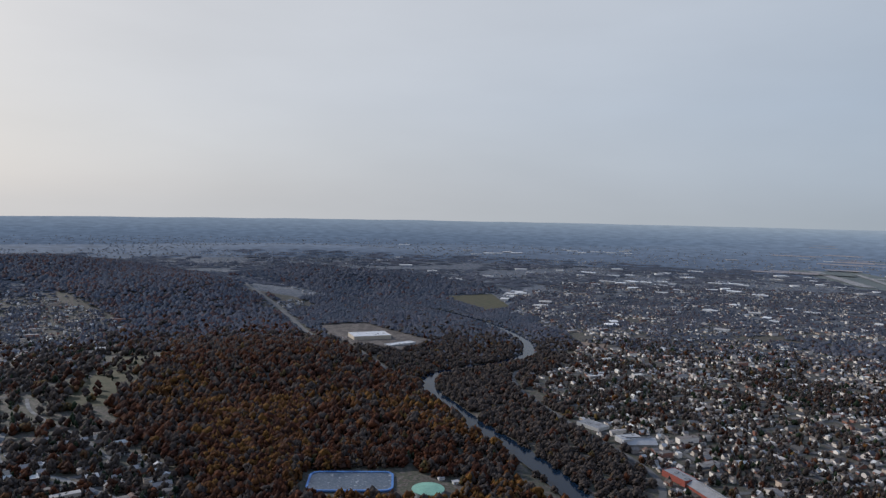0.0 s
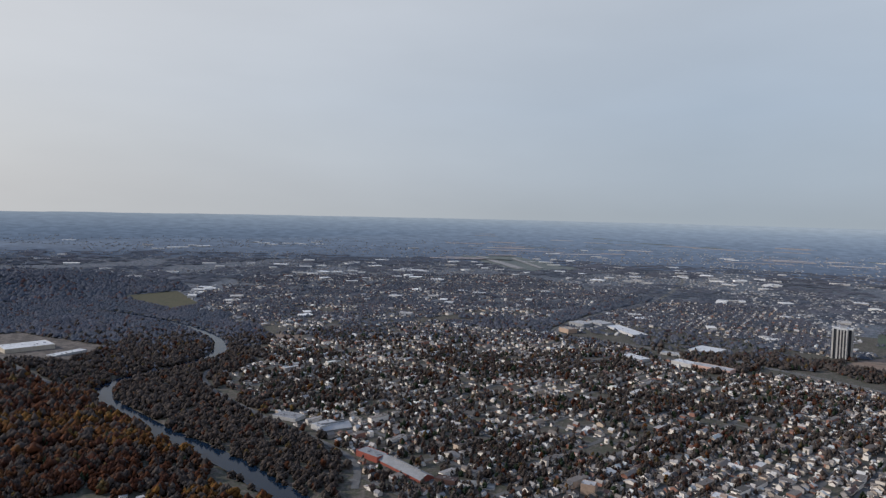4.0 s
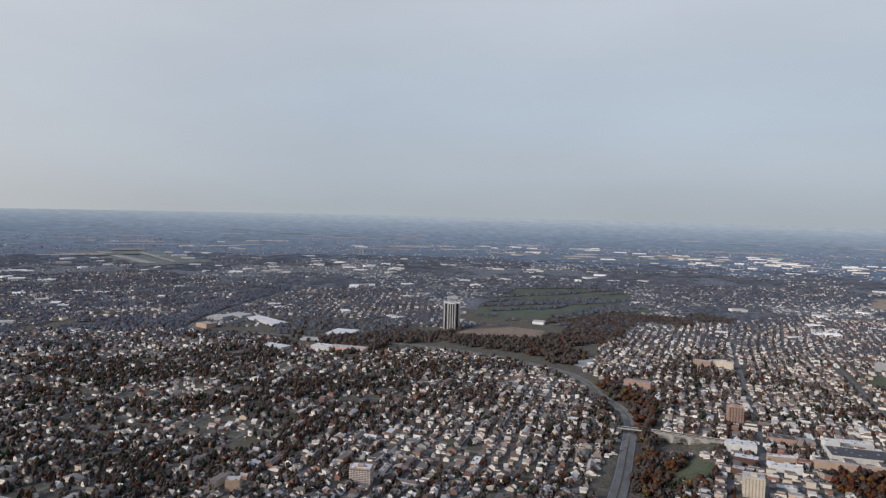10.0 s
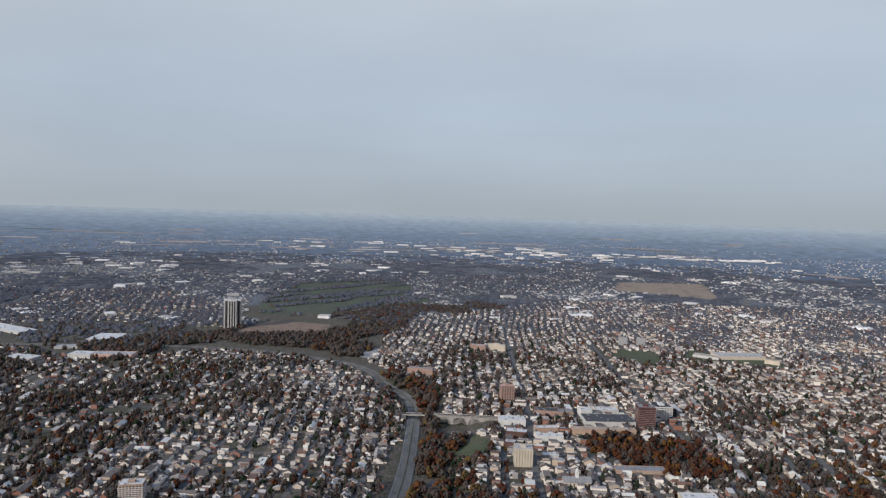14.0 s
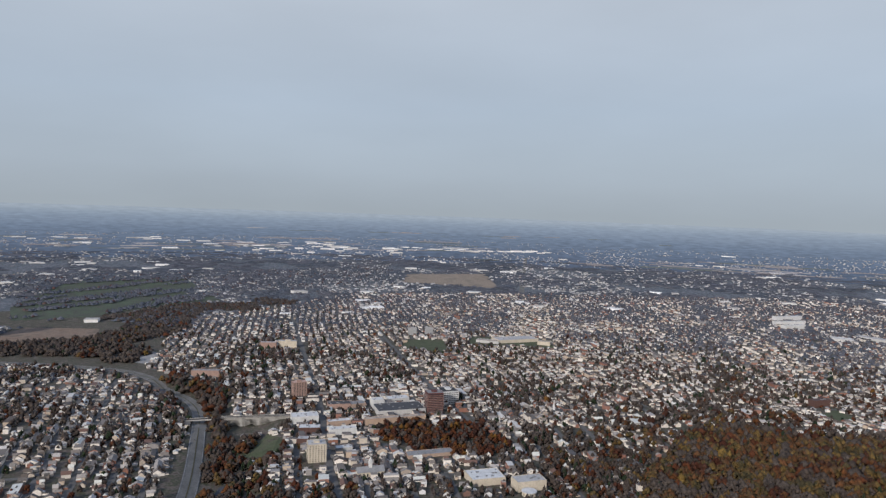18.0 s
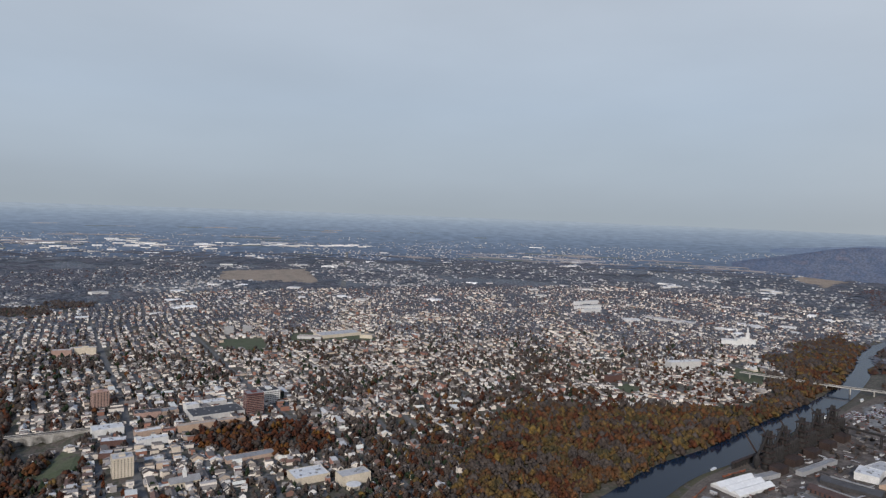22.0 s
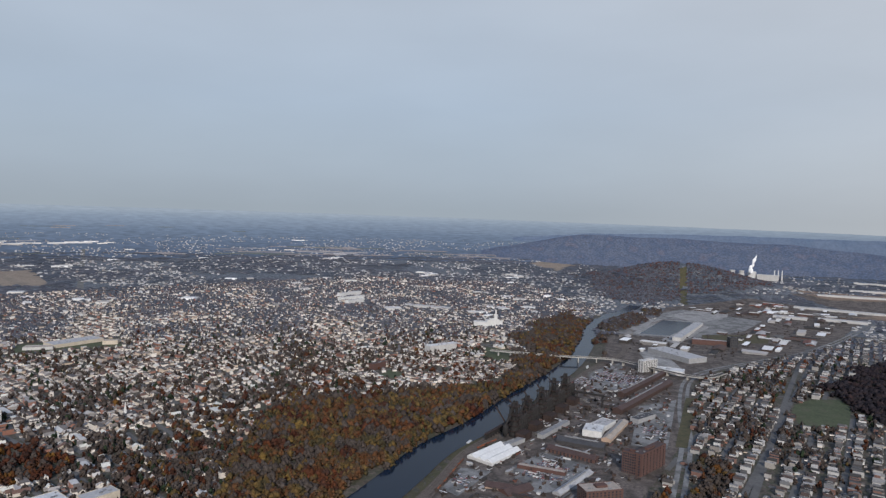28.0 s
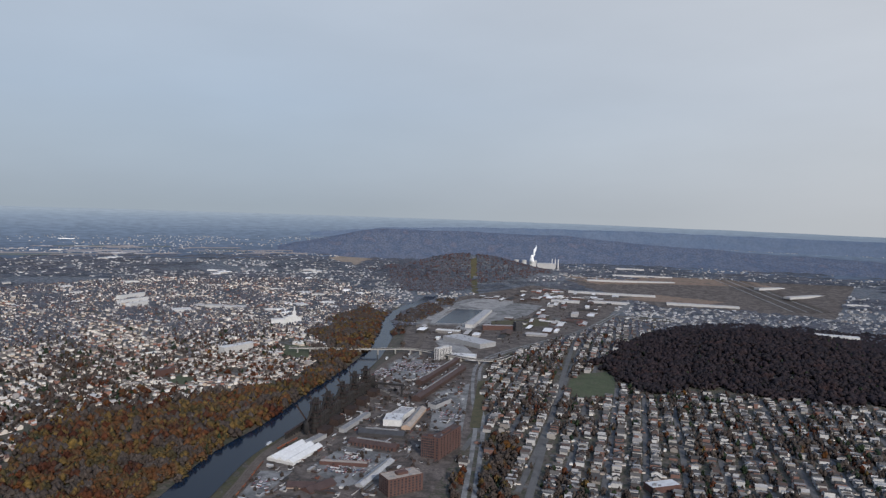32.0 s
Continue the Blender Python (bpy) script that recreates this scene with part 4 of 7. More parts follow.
CENTRE_B = [
    ('city_block', 1477, 8, -71, 47.3, 24, 7.9, 'f', 'pale', 'white', 'pale city building with flat roof'),
    ('car_hall', 1146, -52, -74, 82.8, 22, 5.3, 'f', 'tanbrick', 'grey', 'low grey-roofed hall in the old quarter'),
    ('creek_mill', 1000, 263, -89, 11.6, 46, 5.7, 'g', 'pale', 'dark', 'long creekside mill with a dark slate roof'),
    ('college_hall', 1037, -135, -76, 54.5, 40, 10.6, 'f', 'cream', 'white', 'cream flat-roofed college hall'),
    ('college_hall', 1011, -200, -75, 48.0, 26, 15.0, 'f', 'cream', 'pale', 'pale cream college hall with flat roof'),
]
BUILDINGS = [*WORKS_A, *WORKS_B, *OUTER_A, *OUTER_B, *FLATS, *STORES, *WEST, *CENTRE_A, *CENTRE_B]

# ---------------------------------------------------------------- ground, water, roads
ring = np.concatenate([np.linspace(0, 860, 9)[1:], np.arange(880, 2420, 17.0), 2420 * 1.022 ** np.arange(1, 46), 2420 * 1.022**45 * 1.09 ** np.arange(1, 27)])
SEG = 560
ang = np.arange(SEG) * 2 * math.pi / SEG
# the sheet's far edge is set by bearing to fit the camera's hazy skyline
bearing = np.mod(np.degrees(ang) + 90.0, 360.0) - 180.0
reach = 420.0 / np.tan(np.radians(0.38 + 0.72 * np.minimum(np.abs(bearing + 80.0) / 110.0, 1.6) ** 2))
spread = np.where(ring[:, None] > 8000, 8000 + (ring[:, None] - 8000) * (reach[None] - 8000) / (ring[-1] - 8000), ring[:, None])
gx, gy = (spread * np.cos(ang)).ravel(), (spread * np.sin(ang)).ravel()
gv = np.concatenate([[[0, 0, 0]], np.column_stack([gx, gy, land(gx, gy)])])
ga = np.arange(SEG)
gb = (ga + 1) % SEG
quads = np.concatenate([np.stack([1 + k * SEG + ga, 1 + (k + 1) * SEG + ga, 1 + (k + 1) * SEG + gb, 1 + k * SEG + gb], 1) for k in range(len(ring) - 1)])
tris = np.stack([np.zeros(SEG, int), 1 + ga, 1 + gb], 1)
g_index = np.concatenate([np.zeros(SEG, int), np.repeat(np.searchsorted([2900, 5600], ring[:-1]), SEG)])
ground = new("ground", mesh_of("ground", drawn_in(gv), [tris, quads], [M_GROUND, M_FAR_HAZED, M_HAZE_GLOW], g_index, True))
tagged(ground, "wide plain of autumn grass and earth, haze painted into its far rings", "ground", kind="structure")

def wooded_ridge(label, far, deep, tops, mat, seed):
    """A long wooded ridge across the valley: (bearing, height of the crest) pairs."""
    b = np.arange(tops[0][0], tops[-1][0], 0.22)
    crest = np.interp(b, [t[0] for t in tops], [t[1] for t in tops])
    v = np.linspace(0, 1, 22)
    d = far + deep * v
    x, y = d[:, None] * np.cos(np.radians(b)), d[:, None] * np.sin(np.radians(b))
    rise = (3 * v**2 - 2 * v**3)[:, None]
    z = -45 + (crest + 45) * rise * (0.80 + 0.20 * v[:, None]) + rise * (44 * (waves(x, y, 1500, seed) - 0.5) * (1 - 0.8 * v[:, None]) + 16 * (waves(x, y, 420, seed + 1) - 0.5) + 5 * (waves(x, y, 120, seed + 2) - 0.5))
    n = len(b)
    a = (np.arange(21)[:, None] * n + np.arange(n - 1)).ravel()
    me = mesh_of("wooded_ridge", drawn_in(np.column_stack([x.ravel(), y.ravel(), z.ravel()])), np.stack([a, a + n, a + n + 1, a + 1], 1), mat, None, True)
    return tagged(new("wooded_ridge", me), label, "ridge", kind="structure")


wooded_ridge("wooded ridge behind the valley painted in pale haze blue", 8200, 3400, [(-125, 60), (-110, 150), (-86, 150), (-74, 172), (-67, 180), (-58, 168), (-50, 120), (-44, 20)], M_HAZE_BACKRIDGE, 71)
wooded_ridge("wooded ridge beyond the works and flats painted in haze blue", 5300, 2000, [(-130, 20), (-112, 60), (-95, 60), (-86, 75), (-78, 104), (-69, 160), (-65.5, 205), (-58, 214), (-49.5, 212), (-48, 190), (-46, 130), (-43, 60), (-40, -40)], M_HAZE_RIDGE, 75)
water = strip("water", [*RIVER_W[::-1], *RIVER_E[1:]], (22, 22, 22, 22, 24, 34, 36, 34, 27, 28, 30), -2.2, M_WATER, heights=[0.0, 0.0])
tagged(water, "dark slow river winding through the town", "river", kind="structure")
for pts, half in ROADS:
    tagged(strip("road", pts, half, 0.7, M_ROAD if half > 8 else M_LOT if half < 4.6 else M_STREET), "worn grey paved road", "road", kind="structure")
strip("road", FAR_AVENUE, 14, 2.0, M_ROAD)["kind"] = "structure"
for key, mat in (("works", M_GRAVEL), ("plant", M_GRAVEL), ("golf", M_FAIRWAY), ("clearing", M_EARTH), ("school", M_LAWN), ("pool", M_GROUND), ("upper_field", M_MEADOW), ("lawn", M_LAWN), ("park", M_LAWN), ("mall", M_GROUND), ("mid_park", M_LAWN), ("ballfield", M_LAWN), ("meadow", M_MEADOW), ("flats", M_GRAVEL), ("airfield", M_PASTURE), ("cut", M_MEADOW)):
    patch(key, CLEAR[key], 0.35, mat)

# ---------------------------------------------------------------- where houses and trees may stand
def in_building(x, y, pad):
    bad = np.zeros(x.shape, bool)
    for _, bx, by, turn, w, d, *_ in BUILDINGS:
        near = (abs(x - bx) < w + d) & (abs(y - by) < w + d)
        if not near.any():
            continue
        c, sn = math.cos(radians(turn)), math.sin(radians(turn))
        u, v = (x - bx) * c + (y - by) * sn, (y - by) * c - (x - bx) * sn
        bad |= near & (abs(u) < w / 2 + pad) & (abs(v) < d / 2 + pad)
    return bad


def blocked(x, y, pad=0.0, woods=True):
    bad = river_distance(x, y) < RIVER_HALF + 10 + pad
    for poly in CLEAR.values():
        bad |= inside(x, y, poly)
    if woods:
        for key, poly in WOODS.items():
            if key not in ("left", "slope", "gold", "crescent", "beyond", "bank_fringe"):
                bad |= in_wood(x, y, poly)
    for pts, half in ROAD_LINES:
        bad |= line_distance(x, y, pts) < half + 3 + pad
    return bad | in_building(x, y, 9)


rng = np.random.RandomState(7)
CENTRE_QUARTER = [(990, 215), (1010, 60), (1380, 30), (1420, -190), (1560, -150), (1580, 240), (1300, 250)]
houses, street_segments, yards = [], [], []     # x, y, turn, width, depth, height, kind
for name, (poly, turn, gap, lot, share, leafy) in DISTRICTS.items():
    c = np.mean(poly, 0)
    reach = np.max(np.hypot(*(np.array(poly) - c).T)) + gap
    a = radians(turn)
    us, vs = np.arange(-reach, reach, lot), np.arange(-reach, reach, gap)
    u, v = [q.ravel() for q in np.meshgrid(us, vs)]
    cross = np.mod(u, 150.0) < 14
    rows = name in ("south_side", "hill_foot")       # narrow gabled houses in straight rows
    sway = 0.08 if rows else 0.55
    for side in (-1, 1):
        uu = u + rng.normal(0, lot * 0.24, len(u))
        vv = v + side * (gap * 0.26 + rng.normal(0, gap * (0.022 if rows else 0.048), len(u)))
        bend = sway * (22 * np.sin(uu / 230 + vv / 340) + 26 * (waves(uu, vv, 330, 51) - 0.5))
        x, y = c[0] + uu * math.cos(a) - (vv + bend) * math.sin(a), c[1] + uu * math.sin(a) + (vv + bend) * math.cos(a)
        ok = inside(x, y, poly) & ~cross & (rng.rand(len(u)) < share * (0.42 + 0.95 * waves(x, y, 130, 31)) * np.clip(1.0 - (np.hypot(x, y) - 2200) / 2200, 0.42, 1))
        ok &= np.hypot(x - 1402, (y + 1092) / 1.15) > 168
        ok[ok] = ~blocked(x[ok], y[ok])
        n = ok.sum()
        town = inside(x[ok], y[ok], CENTRE_QUARTER)
        big = np.where(rng.rand(n) < 0.12 + 0.5 * town, rng.uniform(1.2, 1.8, n), 1.0)
        row = rng.rand(n) < 0.07                      # terraces and halls among the houses
        w = np.clip(lot * 0.60 * np.exp(rng.normal(0, 0.32, n)), 4.5, 22) * big
        dp = np.clip(8.6 * np.exp(rng.normal(0, 0.28, n)), 5.5, 18) * big
        ht = rng.uniform(6.0, 10.5, n)
        w, dp = np.where(row, rng.uniform(18, 42, n), w), np.where(row, rng.uniform(9, 14, n), dp)
        if rows:
            w, dp, row = lot * rng.uniform(0.6, 1.0, n), rng.uniform(8, 17, n), rng.rand(n) < 0.06
        flip = (rng.rand(n) < (0.85 if rows else 0.45)) & ~row
        houses.append(np.column_stack([x[ok], y[ok], a + flip * math.pi / 2 + rng.normal(0, 0.03, n), np.where(flip, dp, w), np.where(flip, w, dp), ht, np.where(row | town, 2.0, 0.7 if rows else 0.0)]))
        pick = np.repeat(np.arange(n), rng.poisson(leafy * np.clip(1 + (np.hypot(x[ok], y[ok]) - 2100) / 450, 1, 3.2) * (0.15 + 2.0 * waves(x[ok], y[ok], 230, 41) ** 1.6 * 1.35)))
        yards.append(np.column_stack([x[ok][pick] + rng.normal(0, 11, len(pick)), y[ok][pick] + rng.normal(0, 11, len(pick))]))
    s = np.arange(-reach, reach, 18.0)
    along = np.arange(-reach, reach, 150.0) + 7
    uu = np.concatenate([np.tile(s, len(vs)), np.repeat(along, len(s))])
    vv = np.concatenate([np.repeat(vs, len(s)), np.tile(s, len(along))])
    bend = sway * (22 * np.sin(uu / 230 + vv / 340) + 26 * (waves(uu, vv, 330, 51) - 0.5))
    x, y = c[0] + uu * math.cos(a) - (vv + bend) * math.sin(a), c[1] + uu * math.sin(a) + (vv + bend) * math.cos(a)
    ok = inside(x, y, poly)
    ok[ok] = ~blocked(x[ok], y[ok], -6)
    k = np.flatnonzero(ok[:-1] & ok[1:] & (np.arange(1, len(x)) % len(s) != 0))
    street_segments.append(np.column_stack([x[k], y[k], x[k + 1], y[k + 1]]))
# curved terraces round a green by the river
for radius in (52, 76, 100, 126, 152):
    a = np.arange(-3.1, 3.1, 9.0 / radius)
    a = a[rng.rand(len(a)) < 0.86]
    x, y = 1402 + radius * np.cos(a), -1092 + radius * np.sin(a) * 1.15
    ok = ~blocked(x, y)
    n = ok.sum()
    houses.append(np.column_stack([x[ok], y[ok], a[ok] + math.pi / 2, np.full(n, 8.0), rng.uniform(8, 11, n), rng.uniform(6, 7.5, n), np.zeros(n)]))
houses, yards = np.concatenate(houses), np.concatenate(yards)

seg = np.concatenate(street_segments)
d = seg[:, 2:] - seg[:, :2]
nrm = np.column_stack([-d[:, 1], d[:, 0]]) / np.hypot(d[:, 0], d[:, 1])[:, None] * 5.0
corners = np.stack([seg[:, :2] + nrm, seg[:, :2] - nrm, seg[:, 2:] - nrm, seg[:, 2:] + nrm], 1).reshape(-1, 2)
sz = land(corners[:, 0], corners[:, 1]) + 0.5
tagged(new("street", mesh_of("street", drawn_in(np.column_stack([corners, sz])), np.arange(len(corners)).reshape(-1, 4), M_STREET)), "narrow grey residential streets between the houses", "street", kind="structure")

# the nearest ones that the eye meets are built one by one further down
order = np.argsort(np.hypot(houses[:, 0], houses[:, 1]) + 1e6 * (np.hypot(houses[:, 0], houses[:, 1]) < 955))
near_houses, houses = houses[order[:240]], houses[order[240:]]
heap, terraces = Heap(), Heap()
terrace = inside(houses[:, 0], houses[:, 1], DISTRICTS["south_side"][0]) | inside(houses[:, 0], houses[:, 1], DISTRICTS["hill_foot"][0])
hz = land(houses[:, 0], houses[:, 1])
xyz = np.column_stack([houses[:, 0], houses[:, 1], hz])
flat = (houses[:, 6] > 0.5) & (rng.rand(len(houses)) < 0.35 + 0.3 * (houses[:, 6] > 1.5)) | (rng.rand(len(houses)) < 0.06)
close = np.hypot(houses[:, 0], houses[:, 1]) < 1450
for sel, walls, roof in ((~flat & close, HOUSE_WALLS, HOUSE_ROOF), (~flat & ~close, SMALL_HOUSE, SMALL_ROOF), (flat, BOX_WALLS, BOX_ROOF)):
    for place, old in ((heap, False), (terraces, True)):
        q = sel & (terrace == old)
        place.add(planted(walls, xyz[q], houses[q, 2], houses[q][:, 3:6]), 0)
        place.add(planted(roof, xyz[q], houses[q, 2], houses[q][:, 3:6]), 1)
terraces.make("terraces", [M_TERRACE_WALL, M_SLATE], "straight rows of narrow grey gabled town houses", "houses")
# lower wings and porches on the houses
sel = (rng.rand(len(houses)) < 0.6) & (np.hypot(houses[:, 0], houses[:, 1]) < 2000) & ~terrace
m = sel.sum()
side, back = rng.choice([-1, 1], m) * houses[sel, 3] * 0.42, rng.choice([-1, 1], m) * houses[sel, 4] * 0.55
ca, sa = np.cos(houses[sel, 2]), np.sin(houses[sel, 2])
wxyz = np.column_stack([houses[sel, 0] + side * ca * 0.6 - back * sa, houses[sel, 1] + side * sa * 0.6 + back * ca, hz[sel]])
ws = np.column_stack([houses[sel, 3] * rng.uniform(0.35, 0.7, m), houses[sel, 4] * rng.uniform(0.4, 0.7, m), houses[sel, 5] * rng.uniform(0.4, 0.72, m)])
heap.add(planted(SMALL_HOUSE, wxyz, houses[sel, 2], ws), 0)
heap.add(planted(SMALL_ROOF, wxyz, houses[sel, 2], ws), 1)
# garages and sheds behind the houses
sel = (rng.rand(len(houses)) < 0.75) & (np.hypot(houses[:, 0], houses[:, 1]) < 2100)
m = sel.sum()
off = rng.uniform(9, 15, m) * rng.choice([-1, 1], m)
gxyz = np.column_stack([houses[sel, 0] - np.sin(houses[sel, 2]) * off, houses[sel, 1] + np.cos(houses[sel, 2]) * off, hz[sel]])
gs = np.column_stack([rng.uniform(3.2, 8, m), rng.uniform(4, 8.5, m), rng.uniform(2.8, 5.5, m)])
ok = ~blocked(gxyz[:, 0], gxyz[:, 1])
heap.add(planted(SMALL_HOUSE, gxyz[ok], houses[sel, 2][ok], gs[ok]), 0)
heap.add(planted(SMALL_ROOF, gxyz[ok], houses[sel, 2][ok], gs[ok]), 1)
heap.make("houses", [M_WALLS, M_ROOFS], "rows of white, cream and brick houses with grey roofs", "houses")
print("houses", len(houses))


# ---------------------------------------------------------------- trees
def scatter(poly, per_hectare, seed):
    r = np.random.RandomState(seed)
    lo, hi = np.min(poly, 0), np.max(poly, 0)
    n = int((hi - lo).prod() / 10000 * per_hectare)
    x, y = r.uniform(lo[0], hi[0], n), r.uniform(lo[1], hi[1], n)
    ok = in_wood(x, y, poly) & (np.hypot(x, y) > 840)
    return x[ok], y[ok]


def plant(heaps, x, y, tall, wide, seed, away=None):
    r = np.random.RandomState(seed)
    far = np.hypot(x, y)
    z = land(x, y)
    n = len(x)
    h = tall * np.clip(r.normal(1.0, 0.16, n), 0.6, 1.45)
    broad = wide * r.uniform(0.8, 1.3, n)
    size = np.column_stack([broad * h, broad * h, h])
    turn = r.uniform(0, 6.28, n)
    far = np.where(far > 1700, far + r.normal(0, 170, n), far)      # jitter blurs the line where crowns simplify and haze colours begin
    pick = r.randint(0, 60, n)
    xyz = np.column_stack([x, y, z])
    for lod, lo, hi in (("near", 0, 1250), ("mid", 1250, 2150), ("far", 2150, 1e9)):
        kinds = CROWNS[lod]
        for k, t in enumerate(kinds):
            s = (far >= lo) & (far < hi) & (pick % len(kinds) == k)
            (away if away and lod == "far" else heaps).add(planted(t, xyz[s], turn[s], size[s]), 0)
    s = far < 1280
    heaps.add(planted(TRUNK, xyz[s], turn[s], size[s] * (1, 1, 1)), 1)


OPEN = ("arch_view", "plant", "pool", "lawn", "park", "meadow", "works", "clearing", "golf", "upper_field", "ballfield", "mid_park", "cut")


def free_of(x, y, keys=("plant", "pool", "lawn", "park", "meadow", "works", "clearing", "golf", "upper_field", "ballfield", "mid_park")):
    ok = river_distance(x, y) > RIVER_HALF - 2 - 9 * (y < -1500) - 14 * (y > 300)
    for k in keys:
        ok &= ~inside(x, y, CLEAR[k])
    for pts, half in ROAD_LINES:
        ok &= line_distance(x, y, pts) > half + 3
    return ok & ~in_building(x, y, 4)


WOOD_MIX = {  # trees a hectare, shares of autumn, yellow, bare, evergreen, height
    "west": (84, (0.62, 0.03, 0.30, 0.02, 0.03), 15), "river": (92, (0.08, 0.02, 0.89, 0.01), 11), "bank": (104, (0.13, 0.44, 0.36, 0.05, 0.02), 14), "bank_fringe": (26, (0.34, 0.24, 0.36, 0.05, 0.01), 11), "bank_upper": (90, (0.06, 0.30, 0.62, 0.02), 12),
    "south_bank": (70, (0.1, 0.1, 0.8, 0.0), 12), "hill": (92, (0.0, 0.0, 0.95, 0.05), 11.5), "belt": (62, (0.08, 0.02, 0.84, 0.06), 13),
    "gold": (60, (0.30, 0.0, 0.0, 0.0, 0.70), 16), "gully": (75, (0.15, 0.12, 0.66, 0.04, 0.03), 11), "crescent": (30, (0.35, 0.05, 0.45, 0.15), 8), "left": (26, (0.22, 0.05, 0.55, 0.18), 15), "mall": (26, (0.1, 0.03, 0.7, 0.17), 12), "slope": (48, (0.25, 0.12, 0.45, 0.18), 13), "golf": (60, (0.05, 0.0, 0.45, 0.50), 13), "meadow": (9, (0.2, 0.05, 0.6, 0.15), 13), "creek": (70, (0.25, 0.2, 0.45, 0.1), 13), "canal": (50, (0.1, 0.02, 0.85, 0.03), 13), "grove": (80, (0.66, 0.0, 0.26, 0.0, 0.08), 11),
    "beyond": (11, (0.1, 0.0, 0.6, 0.3), 13), "east_hill": (60, (0.4, 0.0, 0.6, 0.0), 12), "upriver": (28, (0.1, 0.0, 0.88, 0.02), 18),
}
heaps, hill_heap = [Heap() for _ in range(5)], Heap()
away_oak, away_bare = Heap(), Heap()
# far crowns of each kind go to these haze-coloured heaps
AWAY = (away_oak, away_bare, away_bare, away_bare, away_oak)
for n, (key, (per, mix, tall)) in enumerate(WOOD_MIX.items()):
    x, y = scatter(WOODS[key] if key in WOODS else CLEAR[key], per, 100 + n)
    ok = free_of(x, y, tuple(k for k in OPEN if k != key))
    x, y = x[ok], y[ok]
    r = np.random.RandomState(200 + n)
    mix = np.array([*mix, 0.0][:5])
    lot = r.choice(5, len(x), p=mix / mix.sum())
    if key == "west":                                 # rust near the town, bare on the far ridge, gold in stands on the crest
        far = np.hypot(x, y)
        lot = np.where((lot == 0) & (r.rand(len(x)) < np.clip((far - 1500) / 1500, 0, 0.5)), 2, lot)
        lot = np.where((lot == 0) & (waves(x, y, 260, 87) > 0.66) & (r.rand(len(x)) < 0.7) & (far < 1700), 4, lot)
    if key == "bank":         # stands of one colour
        w, q = waves(x, y, 105, 91), waves(x, y, 60, 92)
        stand = np.where(w > 0.60, np.where(q > 0.62, 0, 1), np.where(q > 0.47, 1, 2))
        lot = np.where(r.rand(len(x)) < 0.72, stand, lot)
    if key == "golf":                                 # rows of trees between the fairways
        ok = waves(x * 0.5 + y * 0.9, x * 0.2 - y * 0.1, 130, 88) > 0.56
        x, y, lot = x[ok], y[ok], lot[ok]
    for k in range(5):
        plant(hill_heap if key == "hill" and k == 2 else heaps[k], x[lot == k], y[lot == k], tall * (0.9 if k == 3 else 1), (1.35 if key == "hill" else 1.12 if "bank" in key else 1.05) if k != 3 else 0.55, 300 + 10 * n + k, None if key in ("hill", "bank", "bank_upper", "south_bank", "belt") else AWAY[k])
# trees in the yards and along the streets
x, y = yards.T
ok = free_of(x, y, tuple(CLEAR))
x, y = x[ok], y[ok]
order = np.argsort(np.hypot(x, y) + 1e6 * (np.hypot(x, y) < 960))
lot = rng.choice(5, len(x), p=[0.12, 0.03, 0.73, 0.115, 0.005])
near_trees = np.column_stack([x, y, lot])[order[:220]]
x, y, lot = x[order[220:]], y[order[220:]], lot[order[220:]]
for k in range(5):
    plant(heaps[k], x[lot == k], y[lot == k], 10.5, 0.78, 900 + k, AWAY[k])
# open ground that belongs to no district, out to the plain
def spread_far(count, near, end, lo, hi):
    """Places over the far plain, thinning with distance as they draw together to the eye."""
    u = rng.rand(count)
    f = 1.0 / (1.0 / near - u * (1.0 / near - 1.0 / end))
    b = np.radians(rng.uniform(lo, hi, count))
    return f * np.cos(b), f * np.sin(b), f


x, y, far = spread_far(40000, 2450, 6200, -120, 125)
ok = (waves(x, y, 700, 11) + 0.35 * waves(x, y, 170, 12) > 0.54) & free_of(x, y, tuple(CLEAR))
for poly, *_ in DISTRICTS.values():
    ok &= ~inside(x, y, poly) | (rng.rand(len(x)) < 0.3)
x, y, far = x[ok], y[ok], far[ok]
r = np.random.RandomState(5)
wide = np.maximum(11, (far / 1000) ** 2 * 1.5) * r.uniform(0.5, 1.6, len(x))
size = np.column_stack([wide * 0.7, wide * r.uniform(1.2, 2.6, len(x)), 10 * r.uniform(0.7, 1.3, len(x))])
face = np.arctan2(y, x)
xyz = np.column_stack([x, y, land(x, y)])
for k, t in enumerate(CROWNS["far"]):
    s = np.arange(len(x)) % 5 == k
    away_bare.add(planted(t, xyz[s], face[s] + r.normal(0, 0.2, s.sum()), size[s]))
away_bare.make("far_woods", [M_HAZE_WOOD], "distant woods across the plain in haze-paled blue-grey", "woods", soft=True)
away_oak.make("far_oak_woods", [M_HAZE_OAK], "distant oak woods on the ridge in haze-dulled rust", "woods", soft=True)
hill_heap.make("hillside_trees", [M_SHADE_WOOD, M_TRUNK], "bare hillside trees painted near black for the slope's shade", "trees", soft=True)
